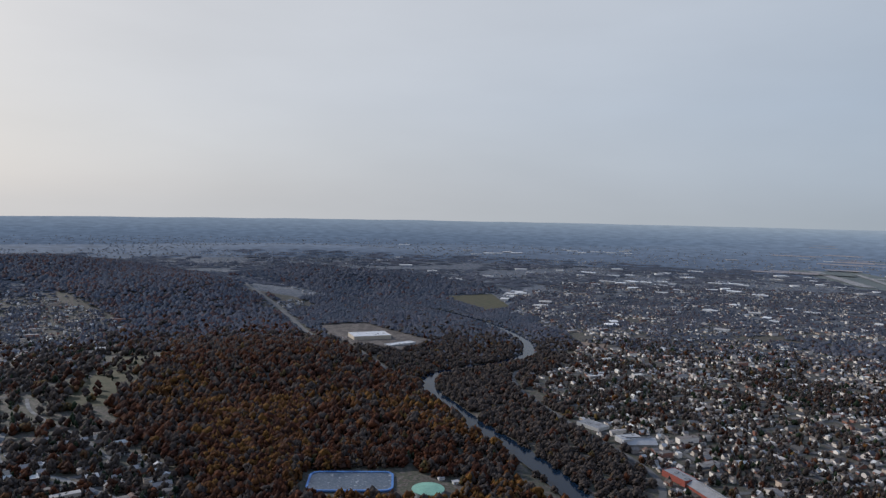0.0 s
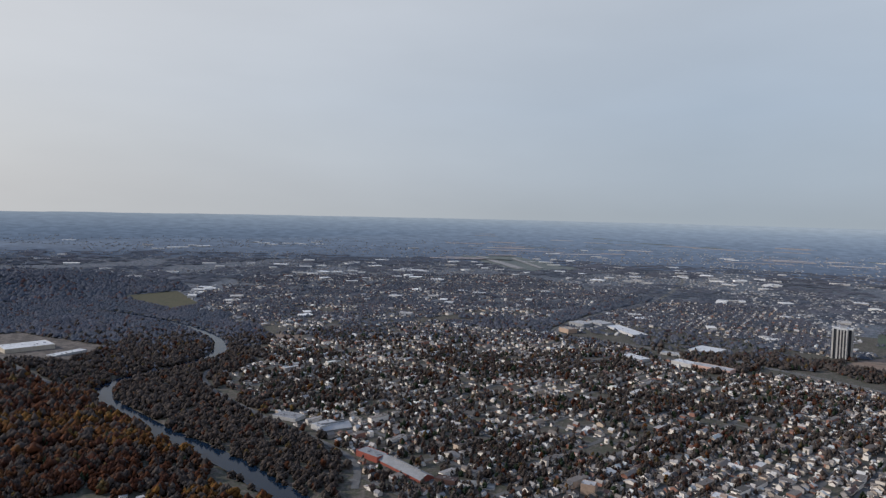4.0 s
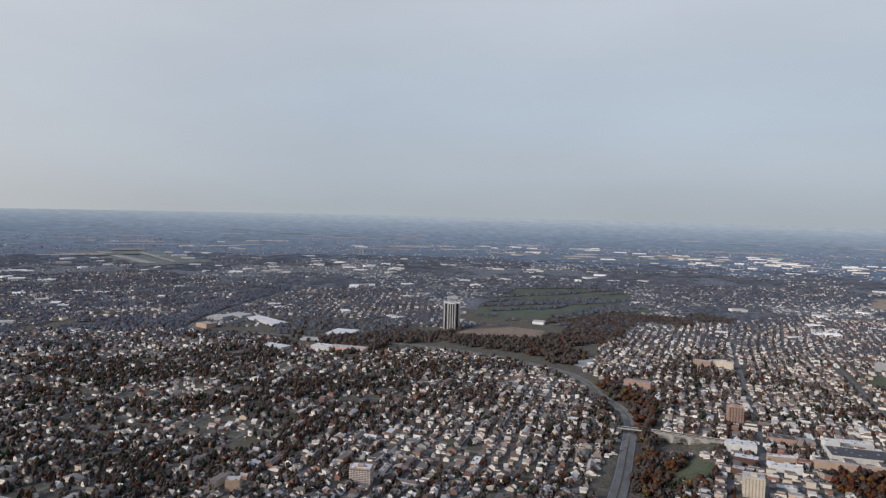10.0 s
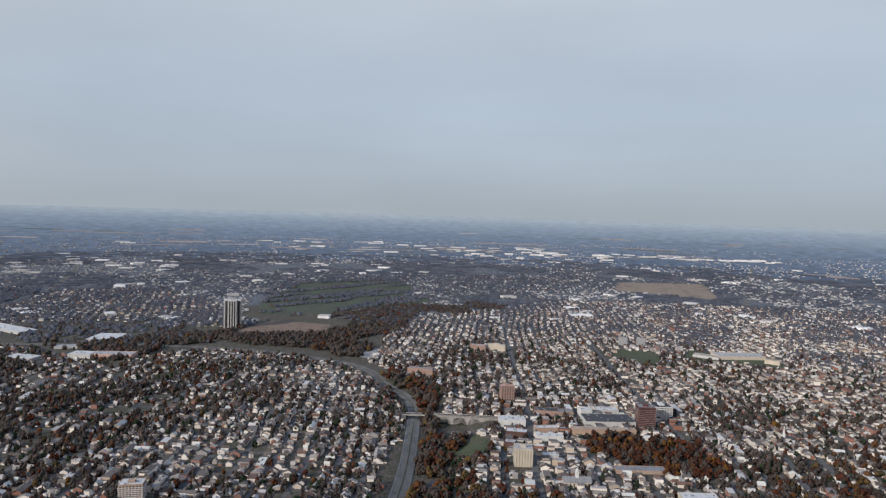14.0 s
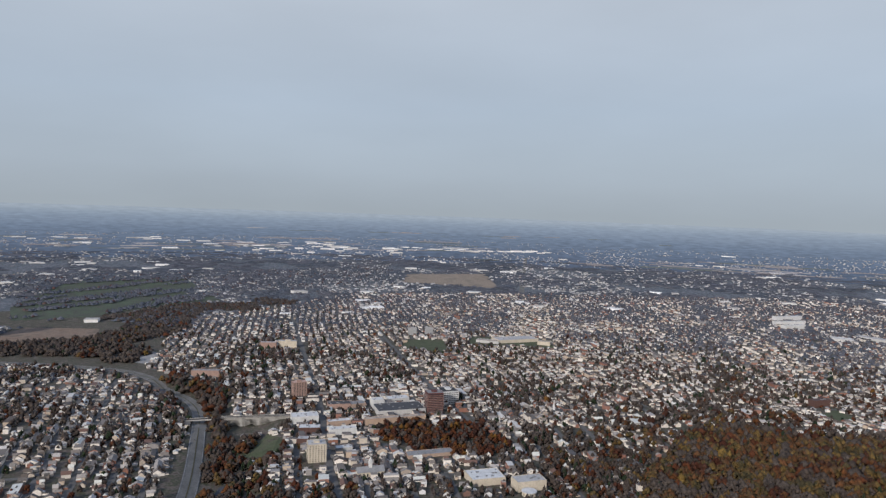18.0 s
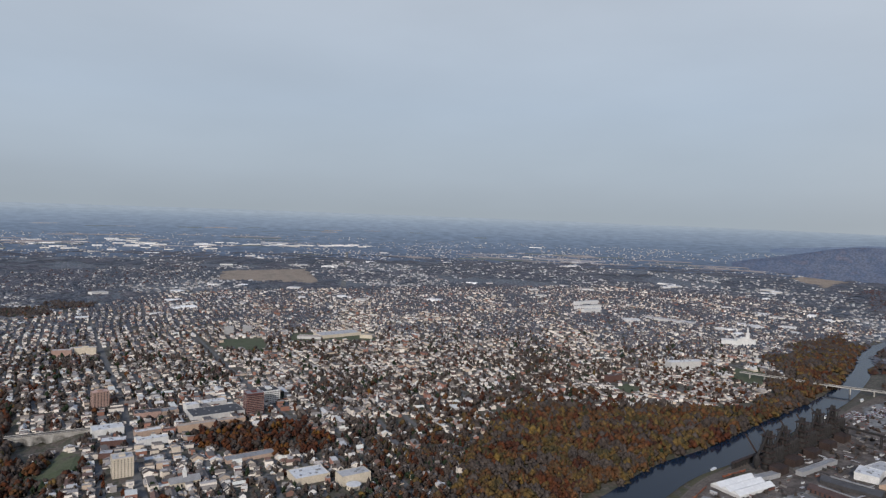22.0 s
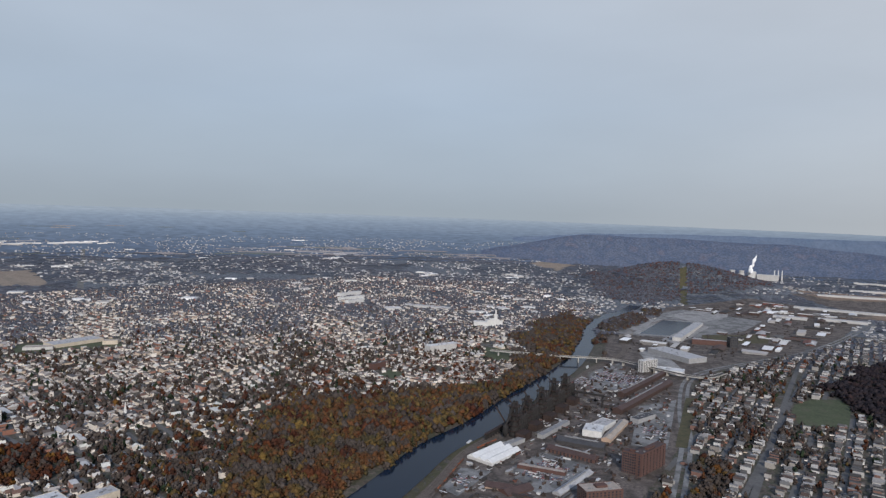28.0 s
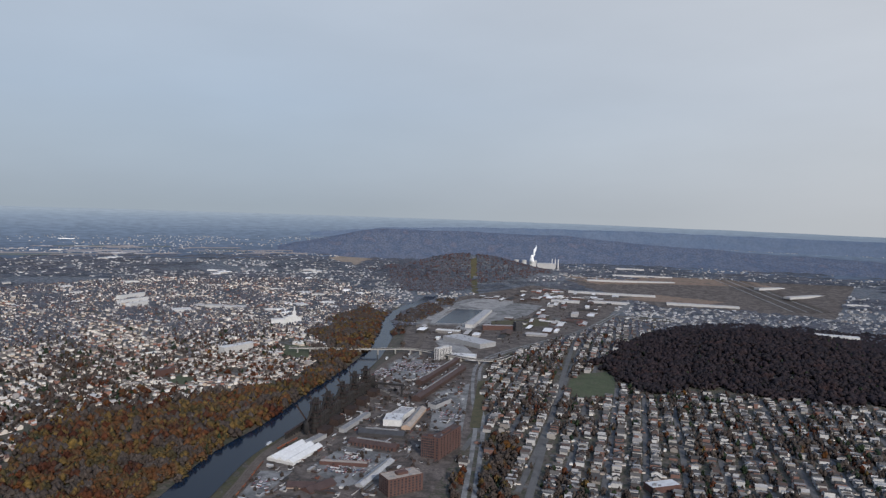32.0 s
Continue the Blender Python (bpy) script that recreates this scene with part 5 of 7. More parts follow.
for h, nm, mat, lab in zip(heaps, ("oak_trees", "yellow_trees", "bare_trees", "evergreen_trees", "golden_trees"), (M_AUTUMN, M_YELLOW, M_BARE, M_GREEN, M_GOLD), ("rust-brown and orange autumn oaks on hills and banks", "golden and orange autumn trees by the river", "bare grey-brown trees along river and streets", "dark green conifers among the houses", "bright golden trees in the autumn woods")):
    h.make(nm, [mat, M_TRUNK], lab, "trees", soft=True)

# far suburbs: scattered roofs
x, y, far = spread_far(42000, 2450, 9800, -120, 125)
ok = (waves(x, y, 900, 21) + 0.3 * waves(x, y, 220, 22) > 0.46) & ~blocked(x, y) & (land(x, y) < 38)
for poly, *_ in DISTRICTS.values():
    ok &= ~inside(x, y, poly)
x, y, far = x[ok], y[ok], far[ok]
n = len(x)
heap = Heap()
size = np.column_stack([rng.uniform(8, 15, n), rng.uniform(8, 12, n), rng.uniform(6, 9, n)])
xyz, turn = np.column_stack([x, y, land(x, y)]), rng.uniform(0, 6.28, n)
heap.add(planted(SMALL_HOUSE, xyz, turn, size), 0)
heap.add(planted(SMALL_ROOF, xyz, turn, size), 1)
print("far houses", n)
heap.make("far_houses", [M_HAZE_WALL, M_HAZE_ROOF], "scattered houses of distant suburbs in haze-greyed colours", "houses")
print("triangles", sum(len(p.data.loops) - 2 * len(p.data.polygons) for p in scene.objects if p.type == "MESH"))

# ---------------------------------------------------------------- buildings
def part(name, bm, material, parent, label=""):
    """Links a bmesh, or a finished mesh, as one mesh object under a thing or part."""
    if isinstance(bm, bpy.types.Mesh):
        me = bm
    else:
        me = bpy.data.meshes.new(name)
        bm.to_mesh(me)
        bm.free()
    if material and not me.materials:
        me.materials.append(material)
    ob = new(name, me)
    ob.parent = parent
    return tagged(ob, label)


def thing(name, x, y, turn, label, category, group="", lift=0.0, z=None):
    """An empty on the land at a place of the plan, sized as the land there is drawn in."""
    ground_z = float(land(np.array([x]), np.array([y]))[0]) if z is None else z
    p = drawn_in([[x, y, ground_z + lift]])[0]
    far = max(math.hypot(x, y), 1.0)
    ob = new(name)
    k = math.hypot(p[0], p[1]) / far
    ob.matrix_world = Matrix.LocRotScale(p, Euler((0, 0, radians(turn))), (k, k, k))
    return tagged(ob, label, category, group)


def box(bm, x0, x1, y0, y1, z0, z1):
    v = [bm.verts.new((x, y, z)) for z in (z0, z1) for x, y in ((x0, y0), (x1, y0), (x1, y1), (x0, y1))]
    for f in ((0, 3, 2, 1), (4, 5, 6, 7), (0, 1, 5, 4), (1, 2, 6, 5), (2, 3, 7, 6), (3, 0, 4, 7)):
        bm.faces.new([v[k] for k in f])
    return bm


def boxes(*rows):
    bm = bmesh.new()
    for r in rows:
        box(bm, *r)
    return bm


def prism(bm, pts, z0, z1):
    lo, hi = [bm.verts.new((x, y, z0)) for x, y in pts], [bm.verts.new((x, y, z1)) for x, y in pts]
    n = len(pts)
    bm.faces.new(lo[::-1])
    bm.faces.new(hi)
    for k in range(n):
        bm.faces.new((lo[k], lo[(k + 1) % n], hi[(k + 1) % n], hi[k]))
    return bm


def lathe(bm, profile, n=14, x=0.0, y=0.0):
    """A turned shape from (radius, height) pairs, closed at both ends."""
    rows = [[bm.verts.new((x + r * math.cos(6.2832 * k / n), y + r * math.sin(6.2832 * k / n), z)) for k in range(n)] for r, z in profile]
    for a, b in zip(rows[:-1], rows[1:]):
        for k in range(n):
            bm.faces.new((a[k], a[(k + 1) % n], b[(k + 1) % n], b[k]))
    bm.faces.new(rows[0][::-1])
    bm.faces.new(rows[-1])
    return bm


def tube(bm, a, b, r, n=6):
    a, b = Vector(a), Vector(b)
    q = (b - a).to_track_quat("Z", "Y").to_matrix()
    ring_a = [bm.verts.new(a + q @ Vector((r * math.cos(6.2832 * k / n), r * math.sin(6.2832 * k / n), 0))) for k in range(n)]
    ring_b = [bm.verts.new(b + q @ Vector((r * math.cos(6.2832 * k / n), r * math.sin(6.2832 * k / n), 0))) for k in range(n)]
    for k in range(n):
        bm.faces.new((ring_a[k], ring_a[(k + 1) % n], ring_b[(k + 1) % n], ring_b[k]))
    bm.faces.new(ring_a[::-1])
    bm.faces.new(ring_b)
    return bm


def paint(name, c, spread=0.12, rough=0.8, metal=0.0, size=9.0):
    dark = tuple(v * (1 - spread) for v in c)
    light = tuple(min(0.9, v * (1 + spread * 0.7)) for v in c)
    return surface(name, [dark, c, light], "noise", size, 2.0, 0.15, rough, metal)


WALL = {k: paint("wall_" + k, c) for k, c in {
    "white": (0.50, 0.495, 0.485), "pale": (0.40, 0.39, 0.38), "cream": (0.44, 0.385, 0.31), "tan": (0.34, 0.245, 0.185), "tanbrick": (0.32, 0.235, 0.185),
    "brick": (0.085, 0.046, 0.039), "pinkbrick": (0.27, 0.18, 0.15), "redpanel": (0.095, 0.036, 0.033), "orange": (0.24, 0.062, 0.045), "pink": (0.46, 0.30, 0.25),
    "grey": (0.26, 0.26, 0.265), "dark": (0.045, 0.043, 0.045), "rust": (0.052, 0.032, 0.028)}.items()}
ROOF = {k: paint("roof_" + k, c, 0.18, 0.7) for k, c in {
    "white": (0.49, 0.49, 0.49), "pale": (0.34, 0.335, 0.335), "grey": (0.20, 0.20, 0.205), "dark": (0.05, 0.05, 0.054), "black": (0.025, 0.026, 0.03),
    "tan": (0.31, 0.265, 0.225), "rust": (0.062, 0.040, 0.036), "pink": (0.42, 0.28, 0.23)}.items()}
M_GLASS = surface("dark_window_glass", [(0.02, 0.024, 0.03), (0.035, 0.04, 0.048)], "object", rough=0.15, gloss=0.5)
M_STEEL = paint("weathered_steel", (0.020, 0.018, 0.018), 0.4, 0.8)
M_RUST = paint("rusted_steel", (0.034, 0.022, 0.019), 0.4, 0.85)
M_METAL = paint("grey_metal", (0.22, 0.22, 0.225), 0.2, 0.5, 0.3)
M_STONE = paint("bridge_concrete", (0.30, 0.285, 0.265), 0.2)

pane_mesh = {}


def window_panes(parent, w, d, h, floors, bays, tall, wide):
    """Every window of a block on its four sides, each a pane of its own just proud of the wall."""
    key = (tall, wide)
    if key not in pane_mesh:
        bm = boxes((-wide / 2, wide / 2, -0.08, 0.08, -tall / 2, tall / 2))
        me = bpy.data.meshes.new("window")
        bm.to_mesh(me)
        bm.free()
        me.materials.append(M_GLASS)
        pane_mesh[key] = me
    side_bays = max(2, round(bays * d / w))
    for sides, count, along, off in (((0, 180), bays, w, d / 2), ((90, 270), side_bays, d, w / 2)):
        for turn in sides:
            c, s = math.cos(radians(turn)), math.sin(radians(turn))
            for f in range(floors):
                for k in range(count):
                    u = (k + 0.5) / count * along * 0.94 - along * 0.47
                    ob = new("window", pane_mesh[key])
                    ob.parent = parent
                    ob.matrix_local = Matrix.Translation((u * c + off * s, u * s - off * c, (f + 0.62) / floors * (h - 1.5))) @ Matrix.Rotation(radians(turn), 4, "Z")


BAYS = {"grand_hotel": (8, 6, 1.7, 1.4), "red_tower": (11, 7, 1.9, 4.0), "office_wing": (6, 6, 1.8, 4.5), "apartment_block": (9, 7, 2.0, 2.4), "brick_office": (6, 9, 2.2, 2.6),
        "brick_frame_block": (8, 7, 3.4, 2.6), "hotel_tower": (9, 8, 2.2, 3.0), "brick_flats": (9, 5, 1.8, 2.2), 
        "brick_mill": (2, 12, 3.0, 3.0), "dark_frame_hall": (6, 4, 3.0, 3.4)}


def building(name, x, y, turn, w, d, h, roof, wall, roofing, label):
    category = name.replace("_", " ")
    ob = thing(name, x, y, turn, label, category)
    if roof == "g":
        ridge = min(d, w) * 0.22
        bm = bmesh.new()
        prof = [(-d / 2, -1.5), (d / 2, -1.5), (d / 2, h - ridge), (0, h), (-d / 2, h - ridge)]
        a, b = [[bm.verts.new((sx, py, pz)) for py, pz in prof] for sx in (-w / 2, w / 2)]
        bm.faces.new(a[::-1])
        bm.faces.new(b)
        for k in (0, 1, 4):
            bm.faces.new((a[k], a[(k + 1) % 5], b[(k + 1) % 5], b[k]))
        part("wall", bm, WALL[wall], ob)
        bm = bmesh.new()
        over = 0.7
        for sgn in (-1, 1):
            low, high = (sgn * (d / 2 + over), h - ridge - over * 0.4), (0, h + 0.05)
            v = [bm.verts.new((sx, py, pz + dz)) for dz in (0.02, 0.5) for sx in (-w / 2 - over, w / 2 + over) for py, pz in (low, high)]
            for f in ((0, 1, 3, 2), (4, 6, 7, 5), (0, 4, 5, 1), (2, 3, 7, 6), (0, 2, 6, 4), (1, 5, 7, 3)):
                bm.faces.new([v[k] for k in f])
        bmesh.ops.recalc_face_normals(bm, faces=bm.faces[:])
        part("roof", bm, ROOF[roofing], ob)
        if w > 60:
            part("roof_vent", boxes((-w * 0.36, w * 0.36, -1.3, 1.3, h + 0.2, h + 1.9)), ROOF["grey"], ob)
    else:
        part("wall", boxes((-w / 2, w / 2, -d / 2, d / 2, -1.5, h)), WALL[wall], ob)
        t = 0.5
        part("roof", boxes((-w / 2 + t, w / 2 - t, -d / 2 + t, d / 2 - t, h, h + 0.25)), ROOF[roofing], ob)
        part("parapet", boxes((-w / 2, w / 2, -d / 2, -d / 2 + t, h, h + 0.8), (-w / 2, w / 2, d / 2 - t, d / 2, h, h + 0.8), (-w / 2, -w / 2 + t, -d / 2 + t, d / 2 - t, h, h + 0.8), (w / 2 - t, w / 2, -d / 2 + t, d / 2 - t, h, h + 0.8)), WALL[wall], ob)
        r = random.Random(int(x * 7 + y))
        if h > 20:
            part("penthouse", boxes((-w * 0.16, w * 0.14, -d * 0.2, d * 0.16, h + 0.25, h + 3.6)), WALL[wall], ob)
        for _ in range(min(9, int(w * d / 260) + 1)):
            ux, uy, s = r.uniform(-0.42, 0.42) * w, r.uniform(-0.36, 0.36) * d, r.uniform(0.9, 2.2)
            if h > 20 and abs(ux) < w * 0.2 and abs(uy) < d * 0.24:
                continue
            part("roof_unit", boxes((ux - s, ux + s, uy - s * 0.7, uy + s * 0.7, h + 0.25, h + 1.6)), M_METAL, ob)
    if name in BAYS:
        floors, bays, tall, wide = BAYS[name]
        if name == "city_block":
            floors, bays = max(2, round(h / 4)), max(3, round(w / 6))
        if name == "college_hall" and h < 15:
            floors = 2
        top = h if roof == "f" else h - min(d, w) * 0.22
        window_panes(ob, w, d, top, floors, bays, min(tall, top / floors * 0.62), min(wide, w / bays * 0.72))
        if name in ("red_tower", "apartment_block", "office_wing"):
            for f in range(1, floors):
                z = f / floors * (h - 1.5) - 0.1
                e = 0.35
                part("floor_band", boxes((-w / 2 - e, w / 2 + e, -d / 2 - e, -d / 2 - 0.02, z - 0.35, z + 0.35), (-w / 2 - e, w / 2 + e, d / 2 + 0.02, d / 2 + e, z - 0.35, z + 0.35), (-w / 2 - e, -w / 2 - 0.02, -d / 2, d / 2, z - 0.35, z + 0.35), (w / 2 + 0.02, w / 2 + e, -d / 2, d / 2, z - 0.35, z + 0.35)), WALL["pinkbrick" if name == "red_tower" else "white"], ob)
    return ob


for row in BUILDINGS:
    building(*row)

# the tall office tower: a cross-shaped plan with pale piers between dark glass
tower = thing("office_tower", 2062, 1272, -62, "tall cross-shaped office tower with white piers and dark glass", "office tower")
W, N, TH = 27.0, 13.0, 97.0
cross = [(-N, -W), (N, -W), (N, -N), (W, -N), (W, N), (N, N), (N, W), (-N, W), (-N, N), (-W, N), (-W, -N), (-N, -N)]
part("glass_wall", prism(bmesh.new(), cross, -2, TH - 4), surface("tower_glass", [(0.028, 0.032, 0.042), (0.05, 0.055, 0.065)], "noise", 4, 2, 0.2, 0.2, gloss=0.5), tower)
part("crown", prism(bmesh.new(), [(x * 1.015, y * 1.015) for x, y in cross], TH - 4, TH), WALL["white"], tower)
part("penthouse", boxes((-9, 9, -9, 9, TH, TH + 5)), WALL["grey"], tower)
for (ax, ay), (bx, by) in zip(cross, [*cross[1:], cross[0]]):
    n = 4 if math.hypot(bx - ax, by - ay) > 20 else 2
    for k in range(n):
        t = (k + 0.12) / (n - 1 + 0.24)
        px_, py_ = ax + (bx - ax) * t, ay + (by - ay) * t
        part("pier", boxes((px_ - 1.7, px_ + 1.7, py_ - 1.7, py_ + 1.7, -2, TH - 4.1)), WALL["pale"], tower)

# a white mill with a tall tower and a slim top
silo = thing("grain_tower", 1838, -1706, 40, "tall white grain tower with a slim top", "grain tower")
part("shaft", boxes((-6, 6, -6, 6, -1, 44)), WALL["white"], silo)
part("top", boxes((-2.5, 2.5, -2.5, 2.5, 44, 60)), WALL["white"], silo)
part("annex", boxes((-26, -6.1, -7, 7, -1, 22)), WALL["white"], silo)
for k in range(4):
    part("bin", lathe(bmesh.new(), [(4.2, -1), (4.2, 27), (1.0, 29)], 12, 12 + 8.6 * (k % 2), -4.4 + 8.8 * (k // 2)), WALL["white"], silo)

# the old church
church = thing("church", 1047, 45, -74, "cream church with a slate roof and a white belfry", "church")
part("wall", boxes((-21, 21, -8, 8, -1, 11)), WALL["cream"], church)
bm = bmesh.new()
va = [bm.verts.new(p) for p in ((-22, -9, 10.6), (-22, 9, 10.6), (-22, 0, 17.5), (22, -9, 10.6), (22, 9, 10.6), (22, 0, 17.5))]
for f in ((0, 2, 1), (3, 4, 5), (0, 3, 5, 2), (1, 2, 5, 4), (0, 1, 4, 3)):
    bm.faces.new([va[k] for k in f])
part("roof", bm, ROOF["grey"], church)
part("belfry", boxes((-2.6, 2.6, -2.6, 2.6, 14, 25)), WALL["white"], church)
part("dome", lathe(bmesh.new(), [(2.9, 25), (2.6, 27.5), (1.2, 29.5), (0.4, 31), (0.2, 35)], 10), WALL["white"], church)
for side in (-1, 1):
    for k in range(7):
        ob = part("window", boxes((-18.6 + 6 * k, -16.6 + 6 * k, side * 8 - 0.1, side * 8 + 0.1, 3, 8.5)), M_GLASS, church)
spire = thing("chapel", 1392, -330, -80, "white chapel with a pointed steeple", "chapel")
part("wall", boxes((-11, 11, -6, 6, -1, 8)), WALL["white"], spire)
bm = bmesh.new()
va = [bm.verts.new(p) for p in ((-11.5, -6.6, 7.7), (-11.5, 6.6, 7.7), (-11.5, 0, 13), (11.5, -6.6, 7.7), (11.5, 6.6, 7.7), (11.5, 0, 13))]
for f in ((0, 2, 1), (3, 4, 5), (0, 3, 5, 2), (1, 2, 5, 4), (0, 1, 4, 3)):
    bm.faces.new([va[k] for k in f])
part("roof", bm, ROOF["dark"], spire)
part("steeple", lathe(bmesh.new(), [(3.0, 0), (3.0, 17), (2.4, 18), (0.15, 33)], 8, -8, 0), WALL["white"], spire)

# the round reading room beside the college hall
drum = thing("reading_room", 984, -196, 0, "round cream reading room with a flat pale roof", "hall")
part("wall", lathe(bmesh.new(), [(11, -1), (11, 6.5)], 24), WALL["cream"], drum)
part("roof", lathe(bmesh.new(), [(11.6, 6.5), (11.6, 7.1), (6, 7.5)], 24), ROOF["white"], drum)
for k in range(10):
    part("window", boxes((-0.9, 0.9, -11.12, -10.8, 2.2, 4.6)), M_GLASS, drum).matrix_local = Matrix.Rotation(radians(36 * k), 4, "Z")

# white event tents by the tracks
for k in range(3):
    tx, ty = 862 - 17.5 * k, -789 - 3 * k
    tent = thing("event_tent", tx, ty, -77, "bright white pitched event tent beside the tracks", "tent", "white tents")
    bm = bmesh.new()
    a, b = [[bm.verts.new((sx, py, pz)) for py, pz in ((-8.6, -0.5), (8.6, -0.5), (8.6, 5), (0, 10), (-8.6, 5))] for sx in (-45, 45)]
    bm.faces.new(a[::-1]), bm.faces.new(b)
    for q in (0, 1, 2, 3, 4):
        bm.faces.new((a[q], a[(q + 1) % 5], b[(q + 1) % 5], b[q]))
    part("canvas", bm, surface("tent_canvas", [(0.50, 0.50, 0.50), (0.58, 0.58, 0.575)], "noise", 12, 3, 0.08, 0.7) if k == 0 else bpy.data.materials["tent_canvas"], tent)
    for q in range(6):
        part("seam", boxes((-45.1 + 17.9 * q, -44.5 + 17.9 * q, -8.8, 8.8, 0, 4.9)), WALL["pale"], tent)

# white service cabins on the river embankment
for cx, cy in ((925, -803), (1122, -1268), (1205, -1470)):
    cabin = thing("service_cabin", cx, cy, -62, "white box cabin on the grassy river embankment", "cabin", "white cabins")
    part("wall", boxes((-8, 8, -2.2, 2.2, -0.5, 4.2)), WALL["white"], cabin)
    part("roof", boxes((-8.4, 8.4, -2.6, 2.6, 4.2, 4.5)), ROOF["white"], cabin)
    for k in range(4):
        part("window", boxes((-6.6 + 3.6 * k, -5.0 + 3.6 * k, -2.28, -2.21, 1.6, 3.0)), M_GLASS, cabin)

# ---------------------------------------------------------------- the blast furnaces
def blast_furnace(x, y, turn, tall, seed):
    r = random.Random(seed)
    ob = thing("blast_furnace", x, y, turn, "disused dark rusted blast furnace with pipes and stoves", "blast furnace", "row of blast furnaces")
    part("shell", lathe(bmesh.new(), [(9, -1), (9, 6), (7.5, 9), (8.5, 18), (6.2, 36), (6.0, 40), (3.0, 42)], 16, 0, 0), M_STEEL, ob)
    part("top_frame", boxes(*[(sx - 0.6, sx + 0.6, sy - 0.6, sy + 0.6, 30, tall) for sx in (-7, 7) for sy in (-7, 7)]), M_STEEL, ob)
    for z in (12, 22, 32, 42, tall - 3):
        part("platform", boxes((-10, 10, -10, 10, z, z + 0.7)), M_RUST, ob)
    for sx, sy in ((-4, -4), (4, -4), (-4, 4), (4, 4)):
        part("uptake_pipe", tube(bmesh.new(), (sx, sy, 40), (sx * 0.6, sy * 0.6, tall + 6), 1.3, 8), M_STEEL, ob)
    part("downcomer", tube(bmesh.new(), (0, 0, tall + 5), (-24, 6, 26), 2.0, 8), M_STEEL, ob)
    part("dust_catcher", lathe(bmesh.new(), [(1.2, 4), (5.5, 12), (5.5, 24), (1.8, 30)], 12, -24, 6), M_STEEL, ob)
    part("skip_bridge", boxes((-1.6, 1.6, -1.2, 1.2, -0.8, 0.8)), M_RUST, ob).matrix_local = Matrix.Translation((4, 22, 24)) @ Matrix.Rotation(radians(52), 4, "X") @ Matrix.Diagonal((1, 27, 1, 1))
    for k in range(4):
        cx = 20 + 9.5 * k
        st = part("hot_stove", lathe(bmesh.new(), [(4, -1), (4, 29 + r.uniform(-2, 3)), (3, 33), (1, 35)], 12, cx, -2), M_STEEL, ob)
        part("stove_pipe", tube(bmesh.new(), (cx, -2, 34), (cx, -2, 41), 0.8, 6), M_RUST, st)
    part("chimney", lathe(bmesh.new(), [(2.6, -1), (1.8, tall - 4)], 10, 34, 11), M_RUST, ob)
    part("cast_house", boxes((-16, 16, -30, -11, -1, 13)), M_RUST, ob)
    part("hot_blast_main", tube(bmesh.new(), (0, -9, 10), (54, -7, 10), 1.4, 8), M_STEEL, ob)
    for k in range(12):
        a, z = r.uniform(0, 6.28), r.uniform(6, tall - 8)
        part("brace", tube(bmesh.new(), (math.cos(a) * 9, math.sin(a) * 9, z), (math.cos(a + 1.4) * 10, math.sin(a + 1.4) * 10, z + r.uniform(6, 14)), 0.45, 5), M_STEEL, ob)


for k, (fx, fy, ft) in enumerate(((898, -890, 62), (925, -950, 58), (950, -1018, 60), (978, -1085, 64), (1004, -1150, 60))):
    blast_furnace(fx, fy, -70, ft, 50 + k)
trestle = thing("ore_trestle", 968, -985, -70, "long dark steel trestle above the tracks", "trestle")
part("deck", boxes((-165, 165, -3, 3, 11, 12.4)), M_RUST, trestle)
for k in range(34):
    part("post", boxes((-163 + 9.9 * k, -161.8 + 9.9 * k, -2.6, 2.6, -1, 11)), M_STEEL, trestle)
crane = thing("gantry_crane", 958, -1180, -70, "dark steel ore gantry crane", "crane")
part("bridge_beam", boxes((-2, 2, -36, 36, 24, 28)), M_STEEL, crane)
for sy in (-30, 30):
    part("leg", boxes((-5, -3.6, sy - 1, sy + 1, -1, 24), (3.6, 5, sy - 1, sy + 1, -1, 24), (-5, 5, sy - 1, sy + 1, 22, 24)), M_STEEL, crane)

